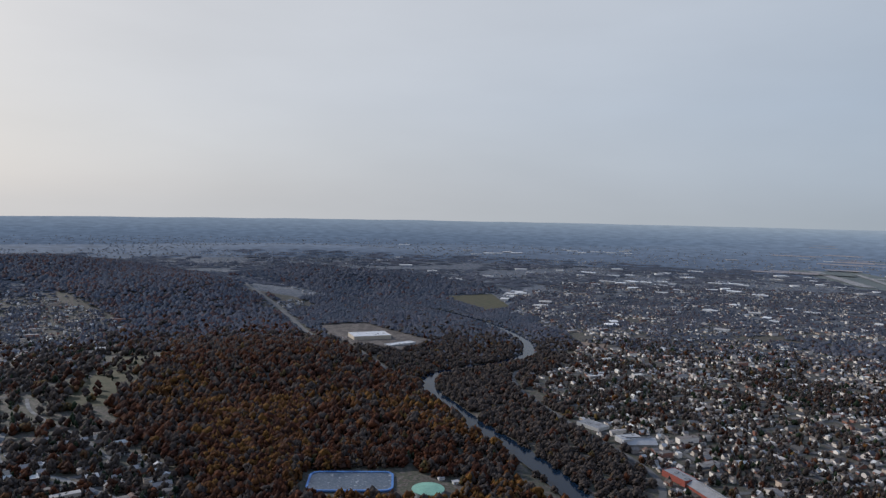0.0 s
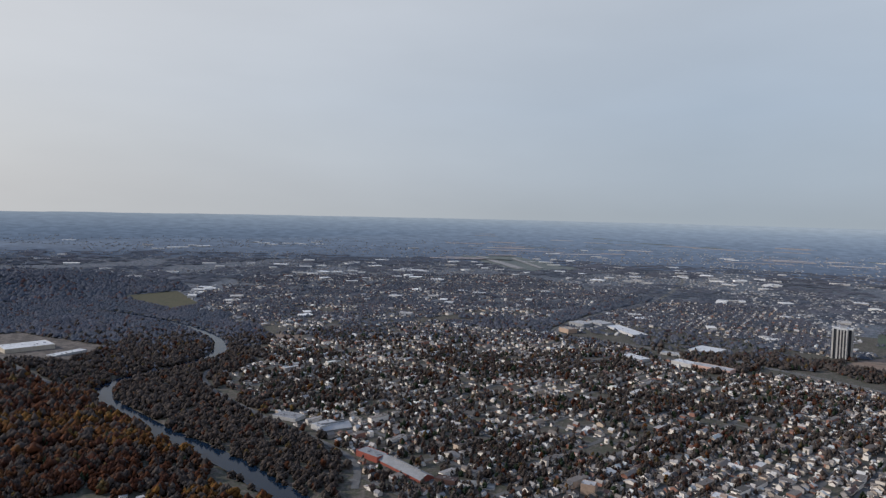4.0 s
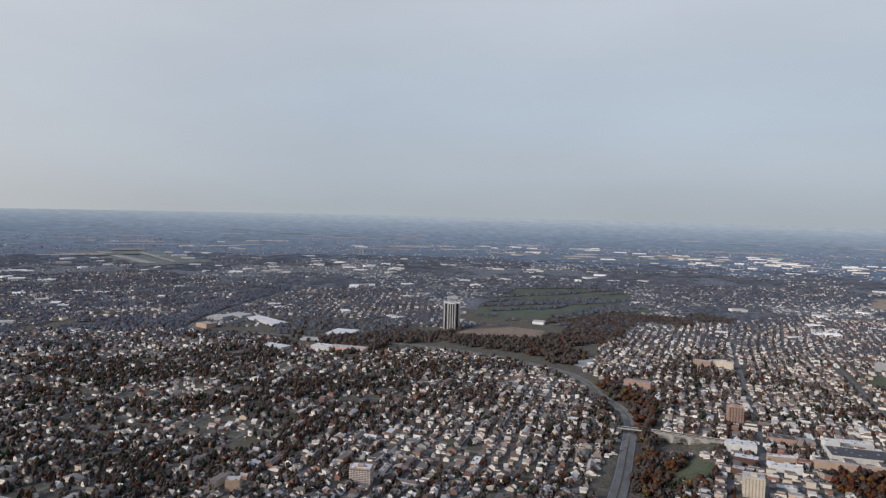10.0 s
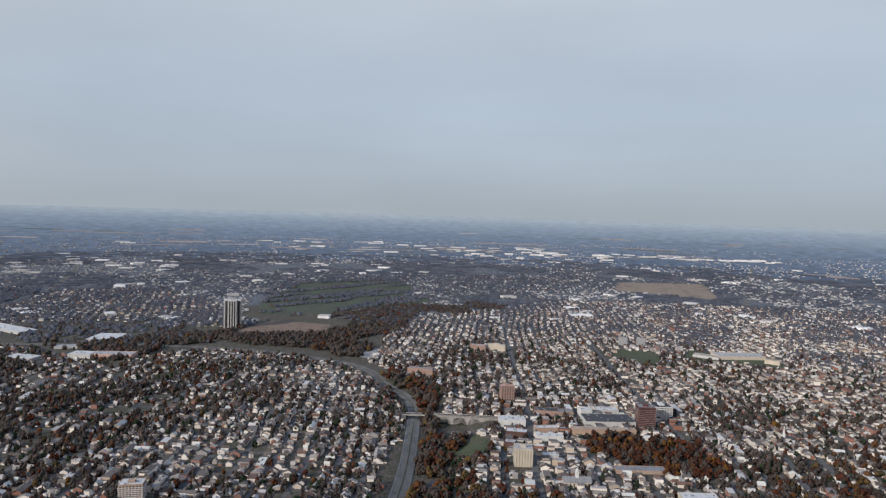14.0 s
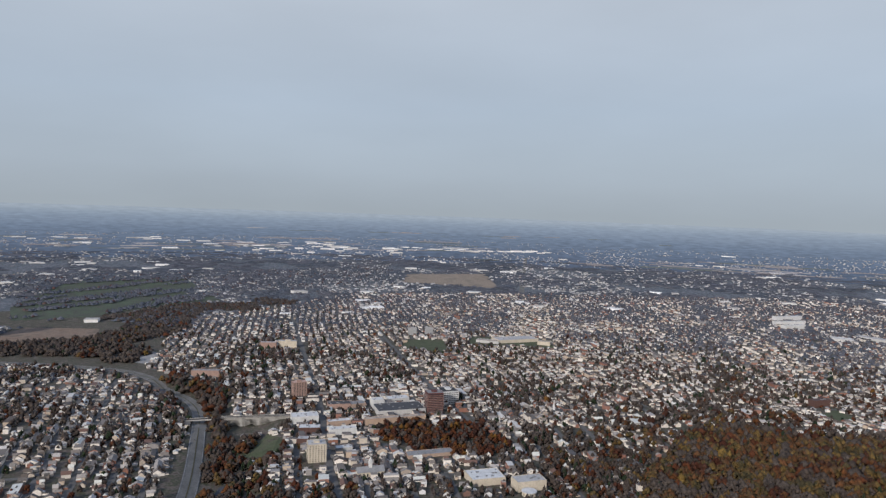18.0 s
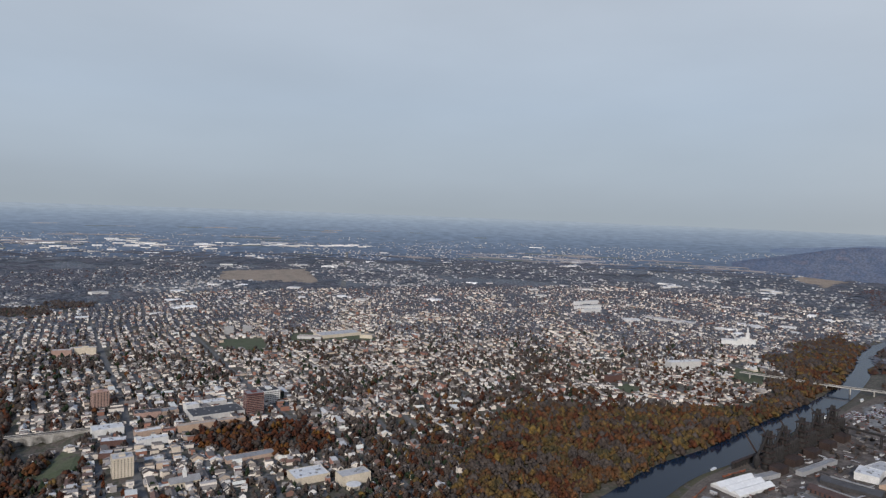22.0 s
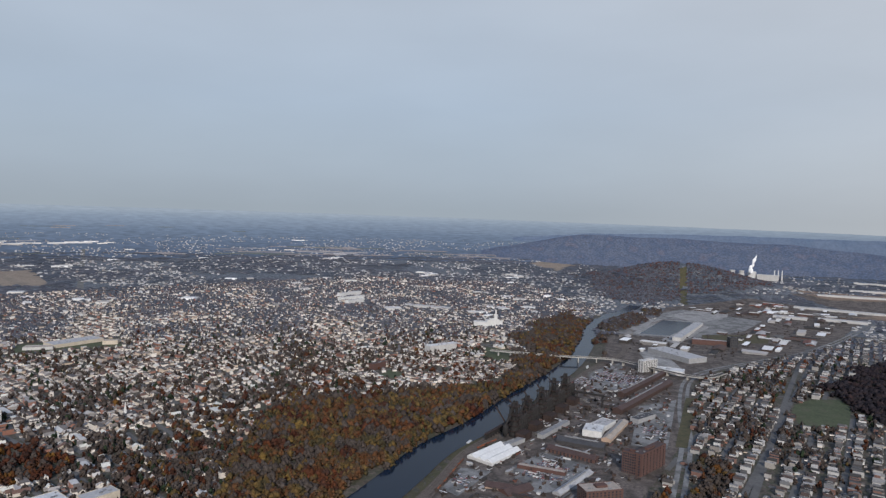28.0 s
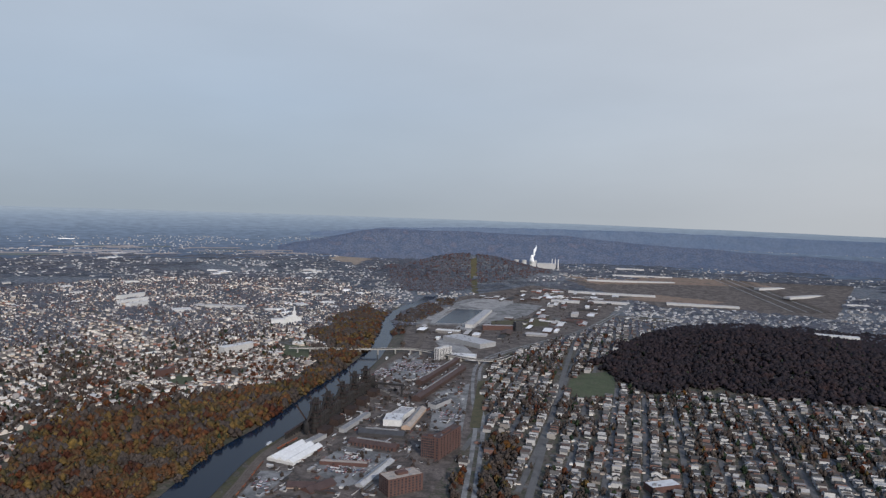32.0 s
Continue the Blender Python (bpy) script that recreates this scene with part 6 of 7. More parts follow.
# ---------------------------------------------------------------- bridges
def deck_bridge(name, pts, z0, half, label, piers, mat=None, rail=True):
    """A bridge along a line of the plan, its deck at that height over the plain."""
    mat = mat or M_STONE
    ob = tagged(new(name), label, "bridge")
    p = smooth(pts, 16)
    d = np.gradient(p, axis=0)
    d /= np.hypot(d[:, 0], d[:, 1])[:, None]
    side = np.stack([-d[:, 1], d[:, 0]], 1)

    def ribbon(nm, off_a, off_b, za, zb, m):
        n = len(p)
        q = [np.column_stack([p + side * o, np.full(n, z)]) for o, z in ((off_a, zb), (off_b, zb), (off_b, za), (off_a, za))]
        a = np.arange(n - 1)
        f = np.concatenate([np.stack([a + i * n, a + i * n + 1, a + (i + 1) % 4 * n + 1, a + (i + 1) % 4 * n], 1) for i in range(4)])
        f = np.concatenate([f, [[0, n, 2 * n, 3 * n], [n - 1, 4 * n - 1, 3 * n - 1, 2 * n - 1]]])
        part(nm, mesh_of(nm, drawn_in(np.concatenate(q)), f, m), m, ob)

    ribbon("deck", -half, half, z0 - 1.6, z0, mat)
    ribbon("roadway", -half + 1.2, half - 1.2, z0 + 0.01, z0 + 0.12, M_ASPHALT)
    if rail:
        ribbon("parapet", -half, -half + 0.5, z0 + 0.01, z0 + 1.1, mat)
        ribbon("parapet", half - 0.5, half, z0 + 0.01, z0 + 1.1, mat)
    for k in np.linspace(2, len(p) - 3, piers).astype(int):
        bm = bmesh.new()
        c, dd, ss = p[k], d[k] * 1.3, side[k] * (half - 1.5)
        prism(bm, [tuple(c - dd - ss), tuple(c + dd - ss), tuple(c + dd + ss), tuple(c - dd + ss)], -6, z0 - 1.61)
        for v, q in zip(bm.verts, drawn_in([v.co for v in bm.verts])):
            v.co = q
        bmesh.ops.recalc_face_normals(bm, faces=bm.faces[:])
        part("pier", bm, mat, ob)
    return ob


deck_bridge("river_bridge", [(1470, -1347), (1390, -1406), (1293, -1483), (1198, -1571), (1097, -1578), (941, -1592), (930, -1700)], 14, 7.5, "long pale concrete road bridge over river and works", 15)
deck_bridge("overpass", [(1283, 430), (1296, 402), (1306, 362)], 7, 6, "concrete overpass across the sunken highway", 3)
arch = thing("arch_bridge", 1330, 280, -80, "pale stone bridge with round arches over the creek", "bridge", z=-6.0)
for k in range(4):
    cx = -48 + 32 * k
    bm = bmesh.new()
    pts = [(cx - 16, 11), (cx - 16, -8), (cx - 14, -8)] + [(cx - 14 * math.cos(math.pi * q / 12), -1 + 10 * math.sin(math.pi * q / 12)) for q in range(13)] + [(cx + 14, -8), (cx + 16, -8), (cx + 16, 11)]
    f_, b_ = [[bm.verts.new((px_, sy, pz_)) for px_, pz_ in pts] for sy in (-5, 5)]
    n = len(pts)
    bm.faces.new(f_), bm.faces.new(b_[::-1])
    for q in range(n):
        bm.faces.new((f_[q], b_[q], b_[(q + 1) % n], f_[(q + 1) % n]))
    bmesh.ops.triangulate(bm, faces=bm.faces[:])
    bmesh.ops.recalc_face_normals(bm, faces=bm.faces[:])
    part("arch", bm, M_STONE, arch)
part("roadway", boxes((-70, 70, -5.4, 5.4, 11.02, 11.7)), M_ASPHALT, arch)
for sy in (-5.2, 5.2):
    part("parapet", boxes((-70, 70, sy - 0.25, sy + 0.25, 11.72, 12.8)), M_STONE, arch)

# ---------------------------------------------------------------- basins, tank, plume
def rounded(x0, x1, y0, y1, r, n=5):
    out = []
    for cx, cy, a0 in ((x1 - r, y1 - r, 0), (x0 + r, y1 - r, 90), (x0 + r, y0 + r, 180), (x1 - r, y0 + r, 270)):
        out += [(cx + r * math.cos(radians(a0 + 90 * k / n)), cy + r * math.sin(radians(a0 + 90 * k / n))) for k in range(n + 1)]
    return out


basin = thing("reservoir", -102, 1024, 2, "covered hilltop reservoir with a bright blue rim", "reservoir", lift=1.0)
outer, inner = rounded(-66, 66, -38, 38, 16), rounded(-62.5, 62.5, -34.5, 34.5, 14)
bm = bmesh.new()
n = len(outer)
vo, vi, vl = [bm.verts.new((x, y, 0)) for x, y in outer], [bm.verts.new((x, y, 2.6)) for x, y in outer], [bm.verts.new((x, y, 2.6)) for x, y in inner]
vb = [bm.verts.new((x, y, 1.4)) for x, y in inner]
for a, b in ((vo, vi), (vi, vl), (vl, vb)):
    for k in range(n):
        bm.faces.new((a[k], a[(k + 1) % n], b[(k + 1) % n], b[k]))
part("rim", bm, paint("blue_liner", (0.07, 0.17, 0.38), 0.25, 0.5), basin, "bright blue liner rim")
bm = bmesh.new()
bm.faces.new([bm.verts.new((x, y, 1.5)) for x, y in inner])
part("cover", bm, surface("pond_cover", [(0.04, 0.055, 0.075), (0.10, 0.12, 0.15), (0.05, 0.07, 0.095), (0.05, 0.07, 0.095), (0.30, 0.31, 0.33)], "noise", 7, 2, 0.3, 0.35), basin, "dark wet cover with pale patches")
tank = thing("water_tank", 17, 985, 0, "round water tank with a pale green roof", "tank", lift=0.5)
part("shell", lathe(bmesh.new(), [(24, -2), (24, 7.5)], 40), WALL["pale"], tank)
part("roof", lathe(bmesh.new(), [(24.6, 7.5), (24.6, 8.0), (12, 9.4), (1.0, 10.2)], 40), paint("green_roof", (0.17, 0.33, 0.25), 0.12), tank)
for k in range(2):
    hut = thing("pump_house", 38 + 22 * k, 1040 - 14 * k, 20, "small white pump house by the tank", "hut")
    part("wall", boxes((-5, 5, -3.5, 3.5, -0.5, 4)), WALL["white"], hut)
    part("roof", boxes((-5.5, 5.5, -4, 4, 4, 4.5)), ROOF["pale"], hut)

patch("pale_concrete", [(1520, -1960), (1720, -2420), (1760, -2800), (1380, -2800), (1290, -2480), (1290, -2160)], 0.6, M_LOT)
lake_rim = patch("basin_edge", [(1478, -2040), (1640, -2440), (1500, -2515), (1345, -2120)], 0.8, M_PALEGROUND)
lake = patch("basin_water", [(1462, -2065), (1612, -2430), (1508, -2485), (1372, -2125)], 1.1, M_WATER)
tagged(lake, "still blue-grey water basin in the works", "basin")

power = thing("power_plant", 2360, -4830, 20, "distant pale power plant with stacks", "power plant")
part("hall", boxes((-70, 70, -30, 30, -2, 38)), WALL["pale"], power)
part("boiler_house", boxes((80, 130, -25, 25, -2, 55)), WALL["white"], power)
for k in range(3):
    part("stack", lathe(bmesh.new(), [(5, -2), (3, 75)], 10, -90 + 24 * k, 0), WALL["white"], power)
for k in range(2):
    part("cooling_tower", lathe(bmesh.new(), [(26, -2), (17, 40), (19, 58)], 18, 175 + 62 * k, 10), WALL["pale"], power)
steam = thing("steam_plume", 2440, -4690, 20, "white steam plume drifting over the plant", "steam")
bm = bmesh.new()
r = random.Random(4)
for k in range(26):
    t = k / 25
    m = Matrix.Translation((-14 - 34 * t + r.uniform(-9, 9) * (1 - t * 0.5), r.uniform(-9, 9), 52 + 118 * t)) @ Matrix.Diagonal((12 - 8.5 * t, 10 - 7 * t, 11, 1)) @ Matrix.Rotation(r.uniform(0, 6), 4, "Z")
    bmesh.ops.create_icosphere(bm, subdivisions=2, radius=r.uniform(0.7, 1.15), matrix=m)
part("puffs", bm, surface("steam", [(0.78, 0.79, 0.80), (0.84, 0.85, 0.86)], "noise", 20, 6, 0.04, 1.0, gloss=0.0), steam)

# ---------------------------------------------------------------- lots, tracks, airfield, far fields and sheds
for nm, poly, mat in (("parking_lot", [(784, -762), (806, -872), (715, -892), (662, -807), (687, -735)], M_LOT), ("parking_lot", [(784, -628), (832, -706), (792, -738), (748, -630)], M_LOT),
                      ("parking_lot", [(1958, -1971), (2021, -2185), (1899, -2168), (1836, -1944)], M_LOT), ("parking_lot", [(1165, -1423), (1192, -1600), (1010, -1400), (1008, -1255)], M_LOT), ("parking_lot", [(740, -1035), (690, -1075), (872, -1385), (890, -1268)], M_LOT),
                      ("parking_lot", [(1690, 1450), (1640, 1400), (1760, 1300), (1830, 1380)], M_LOT),
                      ("parking_lot", [(455, 905), (470, 930), (560, 880), (540, 850)], M_LOT), ("scrub", [(870, -1420), (690, -1100), (672, -1110), (850, -1440)], M_MEADOW),
                      ("embankment", [(770, -560), (905, -785), (1010, -1000), (1030, -1010), (925, -780), (795, -560)], M_MEADOW), ("ball_ground", [(2180, -225), (2240, -235), (2225, -310), (2170, -300)], M_LAWN),
                      ("green", [(2050, 10), (2185, -15), (2195, -135), (2000, -135)], M_LAWN), ("green", [(585, 1350), (612, 1385), (660, 1365), (648, 1325)], M_LAWN), ("green", [(815, 1220), (840, 1200), (830, 1120), (805, 1118)], M_LAWN),
                      ("gravel_lot", [(1821, 770), (1759, 641), (1911, 679), (1960, 773)], M_PALEGROUND), ("gravel_lot", [(454, 2261), (615, 2173), (564, 2050), (425, 2195)], M_EARTH),
                      ("fields", [(3940, 12), (3738, -528), (4622, -552), (4460, -17)], M_FIELD), ("fields", [(4056, -4116), (4240, -4594), (3786, -4418), (3452, -3807)], M_FIELD), ("fields", [(3994, -6043), (3819, -6703), (2931, -5328), (3256, -5181)], M_FIELD)):
    patch(nm, poly, 0.9, mat)
for off in (0, 5.5, 11, 19):
    tagged(strip("railway", [(740 - off, -520), (815 - off, -640), (893 - off, -765), (938 - off * 1.2, -905), (1030 - off, -1150), (1147 - off, -1360), (1225 - off, -1550), (1300 - off, -1750), (1500 - off, -2020), (1620 - off, -2450)], 1.9, 1.0, M_BALLAST), "rusty rail track on brown ballast", "railway", kind="structure")
tagged(strip("runway", [(2900, 4290), (3281, 5565)], 46, 5.0, M_PALEGROUND), "long pale runway of an airfield", "runway", kind="structure")
tagged(strip("taxiway", [(3100, 4300), (3480, 5300)], 22, 5.0, M_PALEGROUND), "pale taxiway of an airfield", "runway", kind="structure")
for k, off in enumerate((-11.5, 0.0, 11.5)):
    p = smooth(HIGHWAY, 40)
    dd = np.gradient(p, axis=0)
    dd /= np.hypot(dd[:, 0], dd[:, 1])[:, None]
    q = p + np.stack([-dd[:, 1], dd[:, 0]], 1) * off
    tagged(strip("median" if k == 1 else "shoulder", [tuple(v) for v in q[::2]], 0.9 if k == 1 else 0.45, 1.0, M_MEADOW if k == 1 else M_PALEGROUND, 40), kind="structure")

fields = {M_TILLED: Heap(), M_STUBBLE: Heap(), M_PASTURE: Heap()}
r = np.random.RandomState(77)
unit = np.array([(u, v, 0) for v in (-.5, -.17, .17, .5) for u in (-.5, -.17, .17, .5)])
cells = np.array([(i + 4 * j, i + 1 + 4 * j, i + 5 + 4 * j, i + 4 + 4 * j) for j in range(3) for i in range(3)])
n = 240
far, a = 1 / (1 / 6000 - r.rand(n) * (1 / 6000 - 1 / 14000)), np.radians(r.uniform(-58, 62, n))
x, y = far * np.cos(a), far * np.sin(a)
keep = (waves(x, y, 3200, 9) > 0.40) & (y > -4300)
for k, mat in enumerate(list(fields)):
    s = keep & (np.arange(n) % 4 == k) | (keep & (np.arange(n) % 4 == 3) & (k == 0))
    m = s.sum()
    size = np.column_stack([r.uniform(200, 620, m), r.uniform(70, 230, m) * far[s] / 8000, np.ones(m)])
    fields[mat].add(planted((unit, cells), np.column_stack([x[s], y[s], land(x[s], y[s]) + 9]), a[s] + math.pi / 2 + r.normal(0, 0.25, m), size))
    fields[mat].make("far_fields", [mat], "stubble, tilled and green fields on the plain in haze-paled colours", "fields")

shed_heap = Heap()
n = 420
far, a = 1 / (1 / 2600 - r.rand(n) * (1 / 2600 - 1 / 9000)), np.zeros(n)
a = np.radians(r.uniform(-56, 96, n))
x, y = far * np.cos(a), far * np.sin(a)
keep = (waves(x, y, 900, 13) > 0.52) & free_of(x, y, tuple(CLEAR))
for poly in WOODS.values():
    keep &= ~inside(x, y, poly)
x, y, a = x[keep], y[keep], a[keep]
hub = np.array([(7526, 1968), (7300, 1400), (7087, 752), (7300, 100), (7600, -500), (7808, -1195), (7425, 3665), (1322, 3998), (2063, 5164), (1940, 4168), (3782, 4060), (3789, 3284), (1906, 8000), (743, 6883), (3700, 5000), (6700, 3050), (8000, 3050), (7030, 1760), (7870, 1160), (6940, 740), (7230, -70), (7700, -640), (7460, -1130), (6500, 1250), (3000, 3350), (2100, 3900), (1300, 4300), (2600, 4100), (3900, 3000), (4300, 2700)])
hx, hy = (np.repeat(hub, 6, 0) + r.normal(0, 220, (len(hub) * 6, 2))).T
x, y, a = np.concatenate([x, hx]), np.concatenate([y, hy]), np.concatenate([a, np.arctan2(hy, hx)])
n = len(x)
size = np.column_stack([r.uniform(25, 60, n) * np.hypot(x, y) / 3000, r.uniform(25, 60, n), r.uniform(6, 11, n)])
xyz, turn = np.column_stack([x, y, land(x, y)]), a + math.pi / 2 + r.normal(0, 0.3, n)
shed_heap.add(planted(BOX_WALLS, xyz, turn, size), 0)
shed_heap.add(planted(BOX_ROOF, xyz, turn, size), 0)
shed_heap.make("far_warehouses", [M_BIG], "long white warehouse roofs far out on the plain", "warehouses")

# ---------------------------------------------------------------- clutter of the works and the rail yard
def yard_rows(poly, count, seed, keep_off=4):
    r = np.random.RandomState(seed)
    lo, hi = np.min(poly, 0), np.max(poly, 0)
    x, y = r.uniform(lo[0], hi[0], count), r.uniform(lo[1], hi[1], count)
    ok = inside(x, y, poly) & ~in_building(x, y, keep_off) & (river_distance(x, y) > RIVER_HALF + 30)
    ok &= line_distance(x, y, smooth(WORKS_ROAD, 80)) > 18
    return x[ok], y[ok], r


M_CLUTTER = surface("yard_clutter", [(0.05, 0.032, 0.027), (0.16, 0.15, 0.145), (0.035, 0.033, 0.033), (0.30, 0.29, 0.285), (0.075, 0.05, 0.042), (0.10, 0.095, 0.09), (0.04, 0.035, 0.033), (0.45, 0.45, 0.45), (0.13, 0.055, 0.042)], "island", grain=3, depth=0.2)
near_works = [(775, -600), (900, -840), (1000, -1060), (1200, -1560), (1010, -1560), (900, -1400), (700, -1100), (640, -960), (600, -700)]
x, y, r = yard_rows(near_works, 1500, 21)
n = len(x)
clutter = Heap()
size = np.column_stack([r.gamma(2.0, 3.6, n) + 2, r.uniform(2, 5.5, n), r.uniform(1.2, 5, n)])
turn = np.radians(-72 + 90 * (r.rand(n) < 0.25) + r.normal(0, 3, n))
clutter.add(planted(BOX_WALLS, np.column_stack([x, y, land(x, y)]), turn, size))
clutter.add(planted(BOX_ROOF, np.column_stack([x, y, land(x, y)]), turn, size))
clutter.make("yard_clutter", [M_CLUTTER], "small sheds, containers and scrap about the old works", "clutter")
far_works = [(1300, -1760), (1480, -2000), (1340, -2120), (1290, -2480), (1380, -2800), (1760, -2820), (1700, -3400), (1240, -3400), (1000, -2400), (1040, -1900)]
x, y, r = yard_rows(far_works, 210, 22, 10)
n = len(x)
sheds = Heap()
size = np.column_stack([r.uniform(18, 95, n), r.uniform(12, 34, n), r.uniform(5, 12, n)])
turn = np.radians(-70 + 90 * (r.rand(n) < 0.2) + r.normal(0, 2, n))
base = np.column_stack([x, y, land(x, y)])
sheds.add(planted(HOUSE_WALLS, base[: n // 2], turn[: n // 2], size[: n // 2]), 0)
sheds.add(planted(HOUSE_ROOF, base[: n // 2], turn[: n // 2], size[: n // 2]), 0)
sheds.add(planted(BOX_WALLS, base[n // 2:], turn[n // 2:], size[n // 2:]), 0)
sheds.add(planted(BOX_ROOF, base[n // 2:], turn[n // 2:], size[n // 2:]), 1)
sheds.make("works_sheds", [M_CLUTTER, M_BIG], "brick and pale metal sheds of the far works", "sheds")
x, y, r = yard_rows(near_works, 520, 23, 3)
x2, y2, _ = yard_rows(far_works, 700, 24, 3)
shrubs = Heap()
plant(shrubs, np.concatenate([x, x2]), np.concatenate([y, y2]), 6.5, 0.95, 25)
shrubs.make("shrubs", [M_BARE, M_TRUNK], "brown scrub and young trees on waste ground", "shrubs", soft=True)
for k in range(9):
    u = k * 26.0
    tagged(strip("rail_yard_track", [(1228 - u * 0.5, -5145 - u), (900 - u * 0.6, -4450 - u * 0.8), (430 - u * 0.7, -3420 - u * 0.5)], 5.0, 3.0, M_BALLAST if k % 3 else M_PALEGROUND, 60), "rail yard track on the flats", "railway", kind="structure")
patch("bare_ground", [(1850, -4050), (1500, -4900), (900, -5000), (700, -4650), (1250, -4300), (1560, -3900)], 1.2, M_EARTH)
patch("bare_ground", [(1230, -3300), (1130, -3650), (760, -3600), (820, -3420)], 1.2, M_EARTH)
patch("far_green", [(1330, -2250), (1230, -2120), (1110, -2300), (1190, -2480)], 0.9, M_MEADOW)
for poly in ([(1341, -2003), (1271, -2018), (1411, -2445), (1485, -2483)], [(1546, -2116), (1483, -2108), (1629, -2399), (1698, -2445)], [(1489, -2499), (1514, -2763), (1621, -2956), (1713, -2826), (1674, -2541), (1510, -2515)], [(1252, -1770), (1277, -1902), (1038, -1673), (1023, -1552)]):
    patch("concrete_apron", poly, 1.2, M_PALEGROUND)

# ---------------------------------------------------------------- wagons on the riverside track
M_WAGON = surface("wagon_paint", [(0.20, 0.065, 0.035), (0.13, 0.055, 0.04), (0.26, 0.09, 0.045), (0.085, 0.05, 0.045)], "object", grain=2, depth=0.25)
track = smooth([(721, -520), (796, -640), (874, -765), (915, -905), (1011, -1150), (1128, -1360)], 4.0)
run = np.concatenate([[0], np.cumsum(np.hypot(*np.diff(track, axis=0).T))])
wagon_parts = []
for nm, bm, mat in (("body", boxes((-6.8, 6.8, -1.45, 1.45, 1.2, 4.1)), M_WAGON), ("load", boxes((-6.5, 6.5, -1.2, 1.2, 3.9, 4.35)), M_BALLAST), ("bogie", boxes((-1.4, 1.4, -1.2, 1.2, 0.0, 1.15)), M_STEEL)):
    me = bpy.data.meshes.new(nm)
    bm.to_mesh(me), bm.free(), me.materials.append(mat)
    wagon_parts.append((nm, me))
for k in (*range(4, 13), *range(17, 21), *range(27, 34)):
    at = 60 + k * 15.2
    wx, wy = np.interp(at, run, track[:, 0]), np.interp(at, run, track[:, 1])
    vx, vy = np.interp(at + 5, run, track[:, 0]) - wx, np.interp(at + 5, run, track[:, 1]) - wy
    ob = thing("rail_wagon", wx, wy, math.degrees(math.atan2(vy, vx)), "rust-orange open freight wagon on the track", "wagon", "freight wagons", lift=1.4)
    for nm, me in wagon_parts[:2]:
        new(nm, me).parent = ob
    for sx in (-4.6, 4.6):
        q = new("bogie", wagon_parts[2][1])
        q.parent, q.location = ob, (sx, 0, 0)

# ---------------------------------------------------------------- the nearest houses, one by one
M_WALL_ONE = surface("house_wall", [(0.50, 0.485, 0.47), (0.42, 0.395, 0.365), (0.17, 0.10, 0.082), (0.56, 0.55, 0.545), (0.30, 0.275, 0.255), (0.60, 0.59, 0.585), (0.26, 0.26, 0.275), (0.66, 0.65, 0.645)], "object", grain=2.5, depth=0.12)
M_ROOF_ONE = surface("house_roof", [(0.05, 0.048, 0.046), (0.10, 0.096, 0.094), (0.20, 0.195, 0.195), (0.07, 0.06, 0.056), (0.36, 0.35, 0.35), (0.13, 0.12, 0.115), (0.09, 0.055, 0.046)], "object", grain=2.0, depth=0.2)
M_BRICK_ONE = surface("chimney_brick", [(0.12, 0.06, 0.045), (0.16, 0.08, 0.06)], "object")


